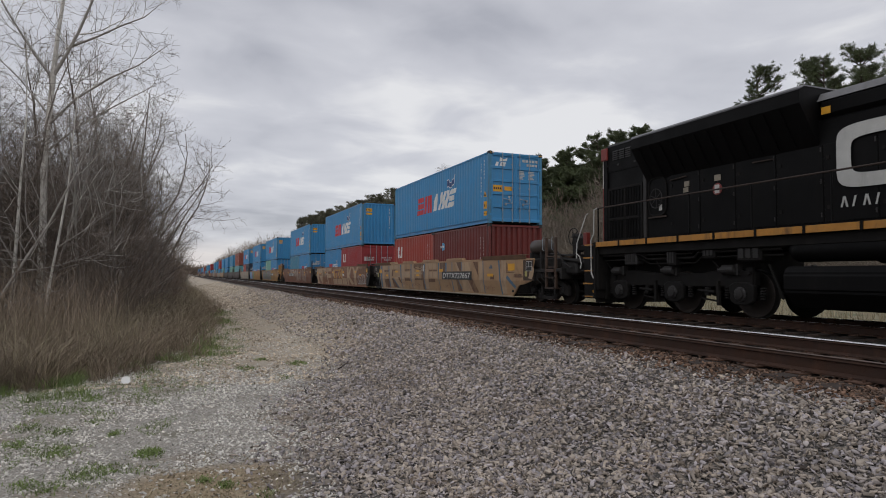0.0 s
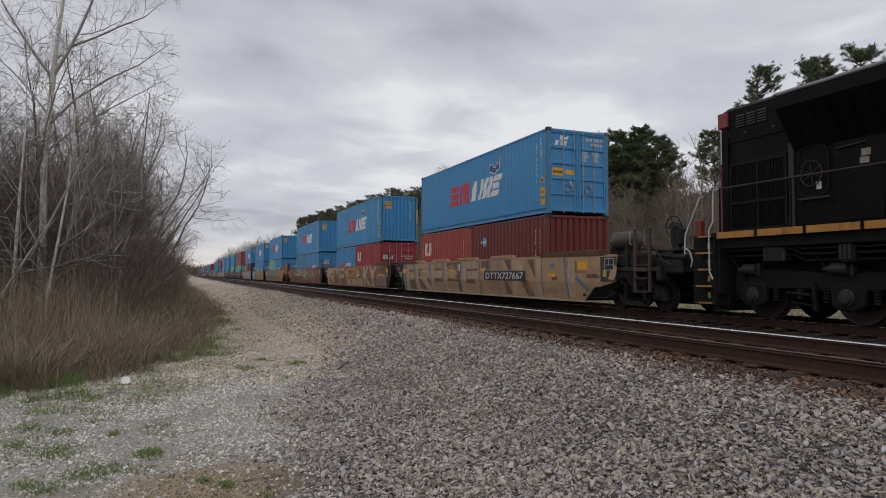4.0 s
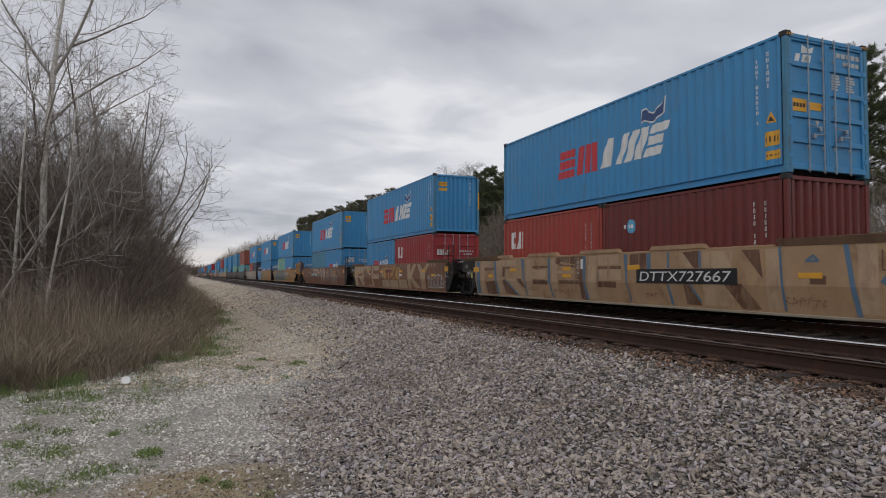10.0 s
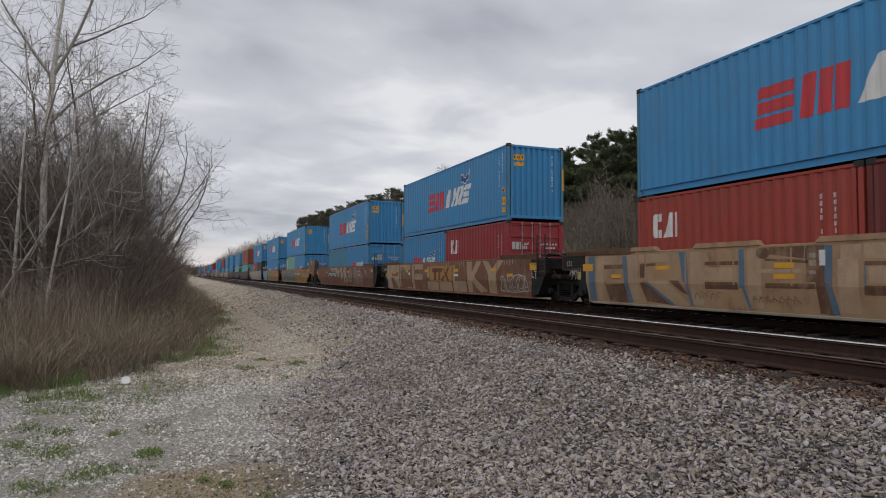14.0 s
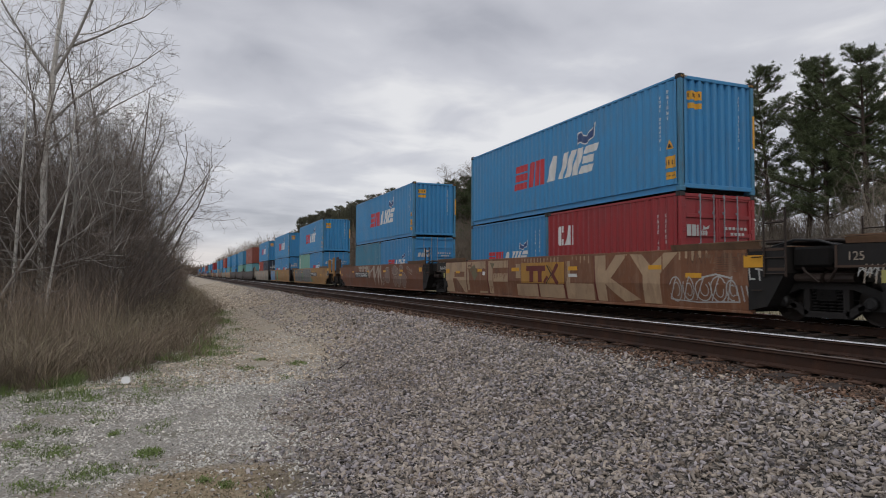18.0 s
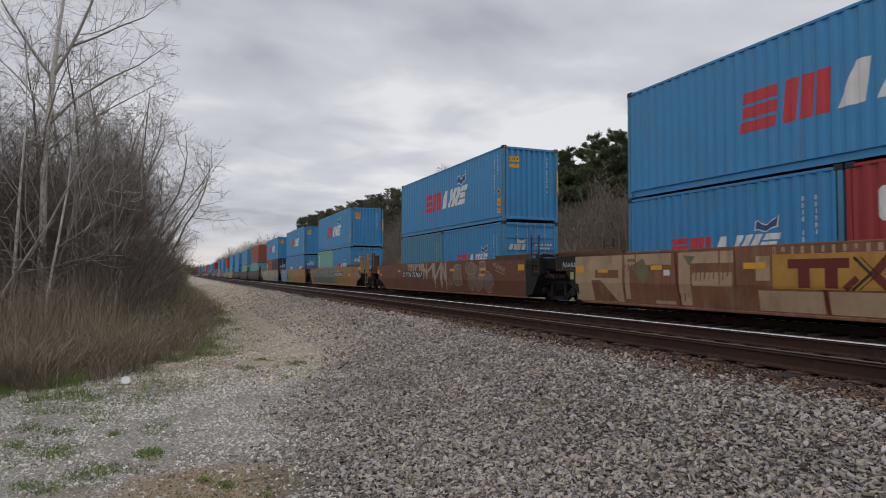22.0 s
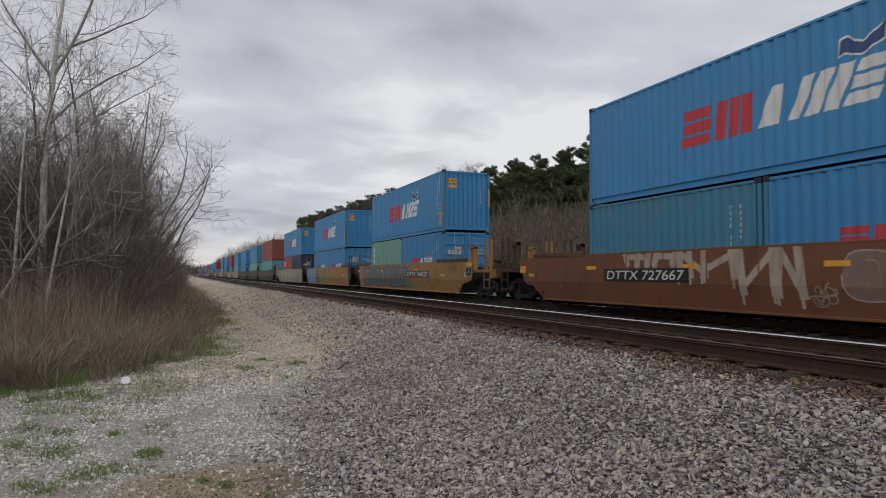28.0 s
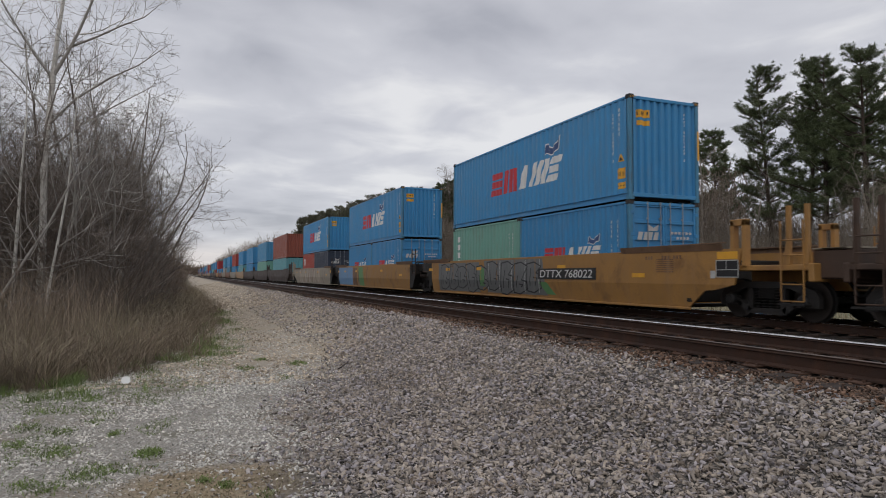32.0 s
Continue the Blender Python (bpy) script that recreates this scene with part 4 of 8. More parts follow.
def stroke(bm, pts, w, lift=0.004):
    """A painted line on the car's near face; pts are (y, z)."""
    for (a, za), (b, zb) in zip(pts, pts[1:]):
        d = Vector((b - a, zb - za))
        if d.length < 1e-5:
            continue
        n = Vector((-d.y, d.x)).normalized() * (w / 2)
        e = d.normalized() * (w * 0.3)
        dab(bm, [(a - e.x + n.x, za - e.y + n.y), (b + e.x + n.x, zb + e.y + n.y), (b + e.x - n.x, zb + e.y - n.y), (a - e.x - n.x, za - e.y - n.y)], lift)


def sign(u, y0, y1, z0, z1, key, label="", lift=0.006, name="patch"):
    bm = B()
    dab(bm, [(y0, z0), (y1, z0), (y1, z1), (y0, z1)], lift)
    return part(name, bm, M[key], u, label)


SX = 1.47          # half width over the side sills


def well_unit(label, key, end_near, end_far, detail=True, tall=1.50, bare_end=False):
    """One well of an articulated car, under a container whose near end is at y = 0. end_*: True where the car ends in a coupler."""
    paint = M[key]
    u = thing("well_car", label, "well car", "well cars of the train")
    ya, yb = -2.25, 14.45
    for s in (-1, 1):
        bm = B()
        k = 1 if s < 0 else -1
        rings = []
        for z, inset, out, inner, reach in ((0.14, 0.0886, 0.0, 0.0, 0.0), (0.58, 0.0214, 0.6, 0.03, 0.7), (0.60, 0.0183, 0.9, 0.03, 1.0), (BEND, 0.0, 1.45, 0.05, 1.2), (tall - 0.05, 0.0, 1.66, 0.09, 1.65), (tall, 0.0, 1.62, 0.09, 0.9)):
            lo = ya - out if end_near else -2.22 + inner
            hi = (yb + (reach if detail else out)) if end_far else 14.13 + inner
            rings.append([[bm.verts.new((s * SX + k * (inset + t), y, z)) for y in (lo, (lo + hi) / 2, hi)] for t in (0.0, 0.05)])
        for (oa, ia), (ob_, ib) in zip(rings, rings[1:]):
            for j in (0, 1):
                bm.faces.new((oa[j], oa[j + 1], ob_[j + 1], ob_[j]))
                bm.faces.new((ia[j + 1], ia[j], ib[j], ib[j + 1]))
            bm.faces.new((oa[0], ob_[0], ib[0], ia[0]))
            bm.faces.new((oa[2], ia[2], ib[2], ob_[2]))
        for r in (rings[0], rings[-1]):
            for j in (0, 1):
                bm.faces.new((r[0][j], r[0][j + 1], r[1][j + 1], r[1][j]))
        bmesh.ops.recalc_face_normals(bm, faces=bm.faces[:])
        side = part("side_sill", bm, paint, u)
        bm = B()
        c0, c1 = (-SX - 0.02, -SX + 0.12) if s < 0 else (SX - 0.12, SX + 0.02)
        box(bm, c0 + (0.075 if s < 0 else 0), c1 - (0 if s < 0 else 0.075), ya - 0.1 if end_near else -2.2, yb + 0.1 if end_far else 13.96, 0.12, 0.18, 0.01)
        part("bottom_chord", bm, M["well_grey"] if key == "well_beige" else paint, side)
        bm = B()
        box(bm, c0 + 0.02, c1, 0.2, 12.0, tall - 0.005, tall + 0.045, 0.01)
        part("top_chord", bm, paint, side)
        for y0, y1 in ((-3.4 if end_near else -2.5, 0.05), (12.15, 15.0 if end_far else 15.2)):
            bm = B()
            lean = 0.10 if s < 0 else -0.10
            x = -SX if s < 0 else SX
            h0, h1 = (0.11, 0.15) if y0 < 0 else (0.15, 0.11)
            vs = [(x - lean * 0.1, y0, tall - 0.03), (x - lean * 0.1, y1, tall), (x - lean * 0.6, y1, tall + h1), (x - lean * 0.6, y0, tall + h0)]
            w = [bm.verts.new(p) for p in vs] + [bm.verts.new((p[0] + lean * 0.4, p[1], p[2])) for p in vs]
            for q in ((0, 1, 2, 3), (7, 6, 5, 4), (0, 4, 5, 1), (1, 5, 6, 2), (2, 6, 7, 3), (3, 7, 4, 0)):
                bm.faces.new([w[i] for i in q])
            box(bm, x - 0.05 if s < 0 else x - 0.12, x + 0.12 if s < 0 else x + 0.05, y0, y1, tall + 0.125, tall + 0.148)
            bmesh.ops.recalc_face_normals(bm, faces=bm.faces[:])
            part("guide_plate", bm, M["guide"] if detail else paint, side)
        if detail:
            for k in range(9):
                y = 0.4 + k * 1.4
                bm = B()
                x = -SX - 0.012 if s < 0 else SX
                box(bm, x + 0.006 if s < 0 else x - 0.006, x + 0.018 if s < 0 else x + 0.006, y - 0.02, y + 0.02, BEND + 0.01, tall - 0.03, 0.002)
                part("stiffener", bm, paint, side)
            if key == "well_beige":
                for k in range(4):
                    y = 1.95 + k * 3.08
                    bm = B()
                    x = -SX - 0.02 if s < 0 else SX - 0.14
                    prism(bm, [(y, tall + 0.045), (y + 1.85, tall + 0.045), (y + 1.75, tall + 0.15), (y + 0.1, tall + 0.15)], "x", x, x + 0.16)
                    part("guide_flap", bm, paint, side)
    bm = B()
    for k in range(8):
        y = ya + 0.2 + k * 2.32
        box(bm, -SX + 0.16, SX - 0.16, y, y + 0.35, 0.16, 0.24)
    tagged(part("cross_floor", bm, M["steel_dark"], u), kind="stuff")
    for near, end in ((True, end_near), (False, end_far)):
        s = -1 if near else 1
        base = ya if near else yb

        def Y(d):
            return base + s * d
        bm = B()
        a, b = sorted((Y(0.0), Y(0.18)))
        box(bm, -SX + 0.05, SX - 0.05, a, b, 0.3, 1.30, 0.02)
        part("bulkhead", bm, M["steel_dark"] if detail else paint, u)
        plain = bare_end and near
        gear = M["steel_dark"] if plain else M["gear_rust"] if key == "well_rust" else paint
        if end:
            bm = B()
            a, b = sorted((Y(0.9), Y(3.25)))
            box(bm, -1.40, 1.40, a, b, 1.02, 1.14, 0.02)
            box(bm, -0.35, 0.35, a, b, 0.62, 1.02, 0.02)
            part("end_deck", bm, gear, u)
            bm = B()
            a, b = sorted((Y(3.15), Y(3.27)))
            box(bm, -1.42, 1.42, a, b, 0.80, 1.16, 0.02)
            part("end_beam", bm, gear, u)
            for x in (-1.36, 1.36):
                bm = B()
                y = Y(1.55 if near else 1.95)
                box(bm, x - 0.10, x + 0.06, y - 0.20, y - 0.10, 1.12, 2.10, 0.01)
                box(bm, x - 0.10, x + 0.06, y + 0.10, y + 0.20, 1.12, 2.10, 0.01)
                box(bm, x - 0.10, x + 0.06, y - 0.20, y + 0.20, 1.98, 2.12, 0.01)
                part("end_bracket", bm, gear, u) if not plain else bm.free()
                for d in () if plain else (2.72, 3.12) if near else (2.58, 3.02):
                    bm = B()
                    y = Y(d)
                    prism(bm, [(y - 0.035, 2.30), (y + 0.035, 2.30), (y + 0.04, 1.6), (y + 0.12, 1.14), (y - 0.035, 1.14)], "x", x - 0.04, x + 0.04)
                    part("end_post", bm, gear, u)
                if plain:
                    continue
                bm = B()
                for z in (0.42, 0.75, 1.32, 1.62):
                    pipe(bm, [(x * 1.03, Y(2.55), z), (x * 1.03, Y(3.05), z)], 0.015)
                pipe(bm, [(x * 1.03, Y(2.55), 0.42), (x * 1.03, Y(2.55), 2.0)], 0.018)
                pipe(bm, [(x * 1.03, Y(3.05), 0.42), (x * 1.03, Y(3.05), 2.0)], 0.018)
                part("ladder", bm, gear, u)
                bm = B()
                box(bm, x - 0.1, x + 0.1, *sorted((Y(2.5), Y(3.1))), 0.34, 0.38)
                part("step", bm, M["steel_dark"], u)
            freight_truck(u, Y(1.9), detail)
            bm = B()
            a, b = sorted((Y(3.2), Y(3.95)))
            box(bm, -0.13, 0.13, a, b, 0.72, 0.98, 0.03)
            y = Y(3.95)
            box(bm, -0.22, 0.16, y - 0.14, y + 0.14, 0.66, 1.02, 0.05)
            part("coupler", bm, M["steel_brown"], u)
            if not plain and detail:
                bm = B()
                a, b = sorted((Y(3.3), Y(4.0)))
                box(bm, -1.22, 1.22, a, b, 0.86, 1.42, 0.03)
                part("draft_housing", bm, M["gear_rust"], u)
                bm = B()
                box(bm, -1.24, 1.24, a, b, 1.42, 1.45, 0.005)
                part("walk_plate", bm, M["well_grey"], u)
            bm = B()
            pipe(bm, [(-0.45, Y(3.2), 0.9), (-0.5, Y(3.5), 0.55), (-0.4, Y(3.8), 0.5), (-0.3, Y(4.0), 0.6)], 0.028, 7)
            part("air_hose", bm, M["black_plate"], u)
            if plain:
                bm = B()
                lathe(bm, [(-4.36, 0.05), (-4.34, 0.20), (-4.27, 0.25), (-3.46, 0.25), (-3.40, 0.20), (-3.37, 0.05)], "y", 24, (-1.12, 0, 1.88))
                tank = part("air_tank", bm, M["tank_brown"], u, "dirty cylindrical air tank", True)
                for y in (-3.55, -4.2):
                    bm = B()
                    box(bm, -1.38, -0.9, y - 0.05, y + 0.05, 1.14, 1.70)
                    part("tank_cradle", bm, M["steel_dark"], tank)
                bm = B()
                c = (-1.02, -5.60, 2.14)
                for q in range(18):
                    a0, a1 = q * 6.2832 / 18, (q + 1) * 6.2832 / 18
                    rod(bm, (c[0], c[1] + 0.27 * math.cos(a0), c[2] + 0.27 * math.sin(a0)), (c[0], c[1] + 0.27 * math.cos(a1), c[2] + 0.27 * math.sin(a1)), 0.015, 6)
                for q in range(5):
                    a0 = q * 1.2566
                    rod(bm, c, (c[0], c[1] + 0.27 * math.cos(a0), c[2] + 0.27 * math.sin(a0)), 0.011, 6)
                lathe(bm, [(c[0] - 0.03, 0.05), (c[0] + 0.10, 0.07)], "x", 12, (0, c[1], c[2]))
                part("brake_wheel", bm, M["steel_dark"], u)
                bm = B()
                box(bm, -0.92, -0.6, -5.66, -5.34, 1.66, 2.16, 0.06)
                box(bm, -0.9, -0.7, -5.56, -5.4, 1.14, 1.70, 0.02)
                prism(bm, [(-5.60, 2.10), (-5.3, 2.12), (-5.36, 2.26), (-5.52, 2.25)], "x", -0.9, -0.65)
                box(bm, -1.3, 0.9, -6.0, -5.3, 1.52, 1.58, 0.01)
                rod(bm, (-1.25, -5.3, 1.45), (-1.2, -6.25, 1.36), 0.07, 10)
                rod(bm, (-1.32, -4.7, 1.62), (-1.28, -5.9, 1.52), 0.03, 8)
                pipe(bm, [(-1.3, -5.0, 1.75), (-1.36, -5.3, 1.6), (-1.38, -5.6, 1.3), (-1.3, -5.9, 1.15)], 0.022)
                pipe(bm, [(-0.95, -5.55, 1.8), (-0.98, -5.75, 1.55), (-0.9, -5.9, 1.25)], 0.022)
                pipe(bm, [(-1.0, -5.6, 1.8), (-1.05, -5.62, 1.45), (-0.95, -5.7, 1.2)], 0.022)
                part("hand_brake", bm, M["steel_dark"], u)
                for y in (-4.58, -5.14):
                    bm = B()
                    box(bm, -1.42, -1.34, y - 0.04, y + 0.04, 0.5, 2.14, 0.01)
                    part("end_post", bm, M["gear_rust"], u)
                for z in (1.18, 1.52):
                    bm = B()
                    pipe(bm, [(-1.4, -4.58, z), (-1.4, -5.14, z)], 0.02)
                    part("rung", bm, M["gear_rust"], u)
                for z in (0.48, 0.82):
                    bm = B()
                    box(bm, -1.46, -1.2, -5.14, -4.58, z, z + 0.05)
                    part("step", bm, M["steel_brown"], u)
                bm = B()
                box(bm, -1.25, 1.25, -6.1, -5.2, 0.95, 1.38, 0.06)
                box(bm, -1.3, 0.6, -4.9, -3.5, 1.14, 1.5, 0.05)
                rod(bm, (-1.2, -5.9, 1.30), (-0.2, -5.9, 1.34), 0.13, 12)
                for q in range(5):
                    pipe(bm, [(-1.28, -3.4 - q * 0.35, 1.1), (-1.34, -3.55 - q * 0.35, 0.8), (-1.25, -3.7 - q * 0.35, 0.62)], 0.02)
                part("draft_housing", bm, M["steel_dark"], u)
                for y in (-4.58, -5.14):
                    bm = B()
                    pipe(bm, [(-1.44, y + 0.06, 1.72), (-1.47, y + 0.10, 1.76), (-1.47, y + 0.10, 2.12), (-1.44, y + 0.06, 2.16)], 0.012)
                    part("grab_iron", bm, M["galv"], u, "pale upright grab iron")
                bm = B()
                box(bm, -1.45, -1.2, -5.10, -4.62, 1.02, 1.12, 0.01)
                part("step", bm, M["gear_rust"], u)
        else:
            bm = B()
            if near:
                prism(bm, [(-2.16, 0.20), (-2.16, 1.49), (-3.05, 1.49), (-3.05, 0.98), (-2.62, 0.30)], "x", -1.466, 1.466)
                eb = part("end_box", bm, M["steel_dark"], u)
                for z in (0.62, 1.3):
                    bm = B()
                    pipe(bm, [(-1.47, -2.3, z), (-1.52, -2.3, z), (-1.52, -2.5, z), (-1.47, -2.5, z)], 0.012)
                    part("grab_iron", bm, M["steel_brown"], eb)
                bm = B()
                box(bm, -1.478, -1.464, -3.03, -2.66, 1.02, 1.08)
                box(bm, -1.478, -1.464, -3.03, -2.2, 1.42, 1.47)
                part("edge_strip", bm, M["gear_rust"], eb)
                bm = B()
                box(bm, -1.34, 1.34, -3.9, -3.1, 1.08, 1.48, 0.05)
                part("articulation_end", bm, M["loco_grime"], u)
                for x in (-1.49, 1.49):
                    lad = B()
                    for z in (0.96, 1.28, 1.62, 1.98):
                        pipe(lad, [(x, -2.58, z), (x, -3.08, z)], 0.014)
                    pipe(lad, [(x, -2.58, 0.9), (x, -2.58, 2.25)], 0.024)
                    pipe(lad, [(x, -3.08, 0.9), (x, -3.08, 2.25)], 0.024)
                    part("ladder", lad, M["steel_brown"], u)
                for x in (-1.38, -1.22):
                    hose = B()
                    pipe(hose, [(x, -2.7, 1.5), (x, -3.2, 1.62), (x, -3.7, 1.58), (x + 0.1, -4.1, 1.45)], 0.026, 7)
                    part("air_hose", hose, M["black_plate"], u)
            else:
                prism(bm, [(14.205, 1.49), (15.44, 1.49), (15.44, 1.07), (14.90, 1.05), (14.205, 0.38)], "x", -1.466, 1.466)
                eb = part("end_box", bm, M["steel_dark"], u)
                bm = B()
                box(bm, -1.477, -1.464, 14.3, 15.42, 1.07, 1.11)
                box(bm, -1.477, -1.464, 15.38, 15.42, 1.1, 1.48)
                part("edge_strip", bm, M["gear_rust"], eb)
            if detail:
                bm = B()
                for dx, zz, rr in ((-1.1, 1.15, 0.13), (-0.9, 0.95, 0.10), (-1.15, 0.88, 0.09)):
                    rod(bm, (dx, Y(0.8), zz), (dx, Y(1.36), zz), rr, 10)
                pipe(bm, [(-1.25, Y(0.9), 1.3), (-1.3, Y(1.1), 1.0), (-1.2, Y(1.3), 0.8)], 0.025)
                part("brake_gear", bm, M["steel_brown"], u)
            bm = B()
            box(bm, -1.25, 1.25, *((-3.9, -2.4) if near else (14.5, 15.3)), 1.56, 1.62, 0.02)
            part("walk_plate", bm, M["steel_brown"], u)
            if near:
                freight_truck(u, Y(1.33), detail)
    if detail:
        for y in (3.0, 9.0, 12.2, 14.3) if key in ("well_yellow", "well_grey") else ():
            sign(u, y - 0.24, y + 0.24, 1.12, 1.24, "yellow", "yellow reflector patch", name="reflector")
        if key != "well_rust":
            sign(u, -0.88, -0.38, 0.87, 0.98, "yellow", "yellow reflector patch", name="reflector")
        if key == "well_rust":
            sign(u, -2.07, -1.62, 1.09, 1.30, "yellow", "yellow reflector patch", name="reflector")
        elif key != "well_yellow":
            sign(u, -2.58, -2.06, 1.09, 1.34, "yellow", "yellow reflector patch", name="reflector")
    return u


def plate_text(u, y_left, z, text, size, width, h):
    bm = B()
    box(bm, -SX - 0.014, -SX - 0.009, y_left - width, y_left, z, z + h)
    p = part("number_board", bm, M["black_plate"], u, "black board with white figures")
    q = words(text, size, M["white"], "board_lettering", p, pose(0, 0, 0))
    length = max(v.co.x for v in q.data.vertices)
    for v in q.data.vertices:
        v.co.x = v.co.x * (width - 0.28) / length + v.co.y * 0.18
    q.matrix_basis = pose(-SX - 0.0165, y_left - 0.09, z + h * 0.16, 90, 0, -90)
    return tagged(q, kind="stuff")


# top boxes, bottom boxes (near, far), cars: distances are of each stack's near end behind the first
PITCH = 19.5
OFF = [0.0, 19.5, 39.0, 62.8, 82.35, 101.9]


def carry(ob, d, z, x=XT):
    ob.matrix_basis = pose(x, 20 + d, z)
    MOVERS.append((ob, d, x, z))
    return ob


TOPZ, LOWZ = 3.656, 1.055


def build_train():
    wells = [
        well_unit("weathered beige well car covered in faded graffiti letters", "well_beige", True, False, bare_end=True),
        well_unit("brown well car with buff graffiti blocks", "well_brown", False, False),
        well_unit("rust-brown well car with chalky graffiti", "well_rust", False, True),
        well_unit("yellow well car with silver graffiti and end posts", "well_yellow", True, False),
        well_unit("yellow well car with blue and green graffiti", "well_yellow", False, False),
        well_unit("faded grey and brown well car", "well_grey", False, True)]
    for u, d in zip(wells, OFF):
        carry(u, d, ZT)
    decorate(wells)
    top_a = container("blue forty-foot container, locked doors facing the locomotive", 12.192, 2.896, "blue", True, "line")
    top_b = container("blue forty-foot container with red and white side mark", 12.192, 2.896, "blue", False, "line")
    carry(top_a, OFF[0], TOPZ)
    carry(top_b, OFF[1], TOPZ)
    for d in OFF[2:]:
        carry(copy_thing(top_b, pose(0, 0, 0)), d, TOPZ)
    h = 2.591
    gap = 6.10
    lows = {}
    for name, args in dict(
            oxide=("dark oxide-red twenty-foot container with blue round mark", 6.058, h, "oxide", False, "dot"),
            red=("red twenty-foot container with white block mark", 6.058, h, "red", False, "arc"),
            crimson=("crimson twenty-foot container, doors with pale lock rods", 6.058, h, "crimson", True, "arc"),
            blue20=("blue twenty-foot container with red and white mark", 6.058, h, "blue_b", True, "line_small"),
            blue20c=("blue twenty-foot container with a closed plain end", 6.058, h, "blue_b", False, "line_small"),
            teal=("faded teal twenty-foot container", 6.058, h, "teal", False, ""),
            mint=("pale green twenty-foot container", 6.058, h, "mint", False, "plain_white"),
            navy=("dark navy twenty-foot container with door rods", 6.058, h, "navy", True, "")).items():
        lows[name] = container(*args)
    used = set()
    for d, near, far in zip(OFF, ("oxide", "crimson", "blue20", "blue20", "blue20", "navy"), ("red", "blue20c", "teal", "mint", "blue20c", "red")):
        for key, dd in ((near, d + 0.02), (far, d + gap + 0.03)):
            ob = lows[key] if key not in used else copy_thing(lows[key], pose(0, 0, 0))
            used.add(key)
            carry(ob, dd, LOWZ)
    build_tail()


def build_tail():
    """The rest of the train, drawing away to the horizon."""
    d = 125.7
    plain = {}
    def low(key, L, H):
        if (key, L, H) not in plain:
            plain[(key, L, H)] = container({"brick": "rust-red", "aqua": "aqua", "mint": "pale green", "blue": "blue", "blue_c": "light blue", "red": "red",
                                            "grey_box": "grey", "crimson": "crimson", "teal": "teal", "navy": "navy"}[key] + " corrugated container far down the train", L, H, key, False, "", False)
            return plain[(key, L, H)]
        return copy_thing(plain[(key, L, H)], pose(0, 0, 0))
    tops = ["brick", "blue_c", "blue", "blue", "red", "blue", "blue_c", "blue", "crimson", "blue", "blue", "teal", "brick", "red", "grey_box", "blue", "crimson", "blue_c",
            "red", "blue", "navy", "brick", "blue", "grey_box", "red", "blue"]
    lows = ["aqua", "mint", "blue", "aqua", "blue", "teal", "grey_box", "blue", "blue", "red", "mint", "blue", "blue", "crimson", "blue", "red", "teal", "navy",
            "blue", "red", "grey_box", "aqua", "red", "blue", "blue", "crimson"]
    keys = ["well_dark", "well_dark", "well_dark", "well_beige", "well_grey", "well_brown", "well_grey", "well_rust", "well_yellow"]
    far_wells = {}
    for i, (t, l) in enumerate(zip(tops, lows)):
        k = keys[i % len(keys)]
        if k not in far_wells:
            far_wells[k] = well_unit("distant " + {"well_dark": "dark brown", "well_yellow": "yellow", "well_grey": "faded grey", "well_brown": "brown",
                                                   "well_beige": "beige", "well_rust": "rusty"}[k] + " well car", k, True, True, False)
            u = far_wells[k]
        else:
            u = copy_thing(far_wells[k], pose(0, 0, 0))
        carry(u, d, ZT)
        carry(low(l, 12.192, 2.591), d, LOWZ)
        if i not in (7, 16, 21):
            carry(low(t, 12.192, 2.896), d, TOPZ)
        d += 21.0 if i > 2 else 20.2


def letters(u, key, label, groups, lift=0.004, name="graffiti"):
    """Each group of strokes is one painted figure: (points, width) pairs."""
    for g in groups:
        bm = B()
        for pts, w in g:
            if w:
                stroke(bm, pts, w, lift)
            else:
                dab(bm, list(pts), lift)
        tagged(part(name, bm, M[key], u, label), kind="stuff")


def ring(y, z, ry, rz, a0=0.0, a1=6.283, n=14):
    return [(y + ry * math.cos(a), z + rz * math.sin(a)) for a in np.linspace(a0, a1, n)]


def scrawl(rnd, y, z, n, step, high, w):
    """A loose scribble: slanting strokes of uneven height crossed by a wavy line."""
    out = []
    for i in range(n):
        a = y - i * step
        lo, hi = z - rnd.uniform(0.25, 0.5) * high, z + rnd.uniform(0.2, 0.5) * high
        out.append(([(a, lo), (a - step * rnd.uniform(0.2, 0.5), hi), (a - step * rnd.uniform(0.6, 1.0), rnd.uniform(lo, hi))], w))
    out.append(([(y - i * step * 0.5, z + rnd.uniform(-0.3, 0.3) * high) for i in range(2 * n)], w * 0.8))
    return out


def quad(y0, y1, z0, z1, lean=0.0):
    return ([(y0, z0), (y1, z0), (y1 + lean, z1), (y0 + lean, z1)], 0)


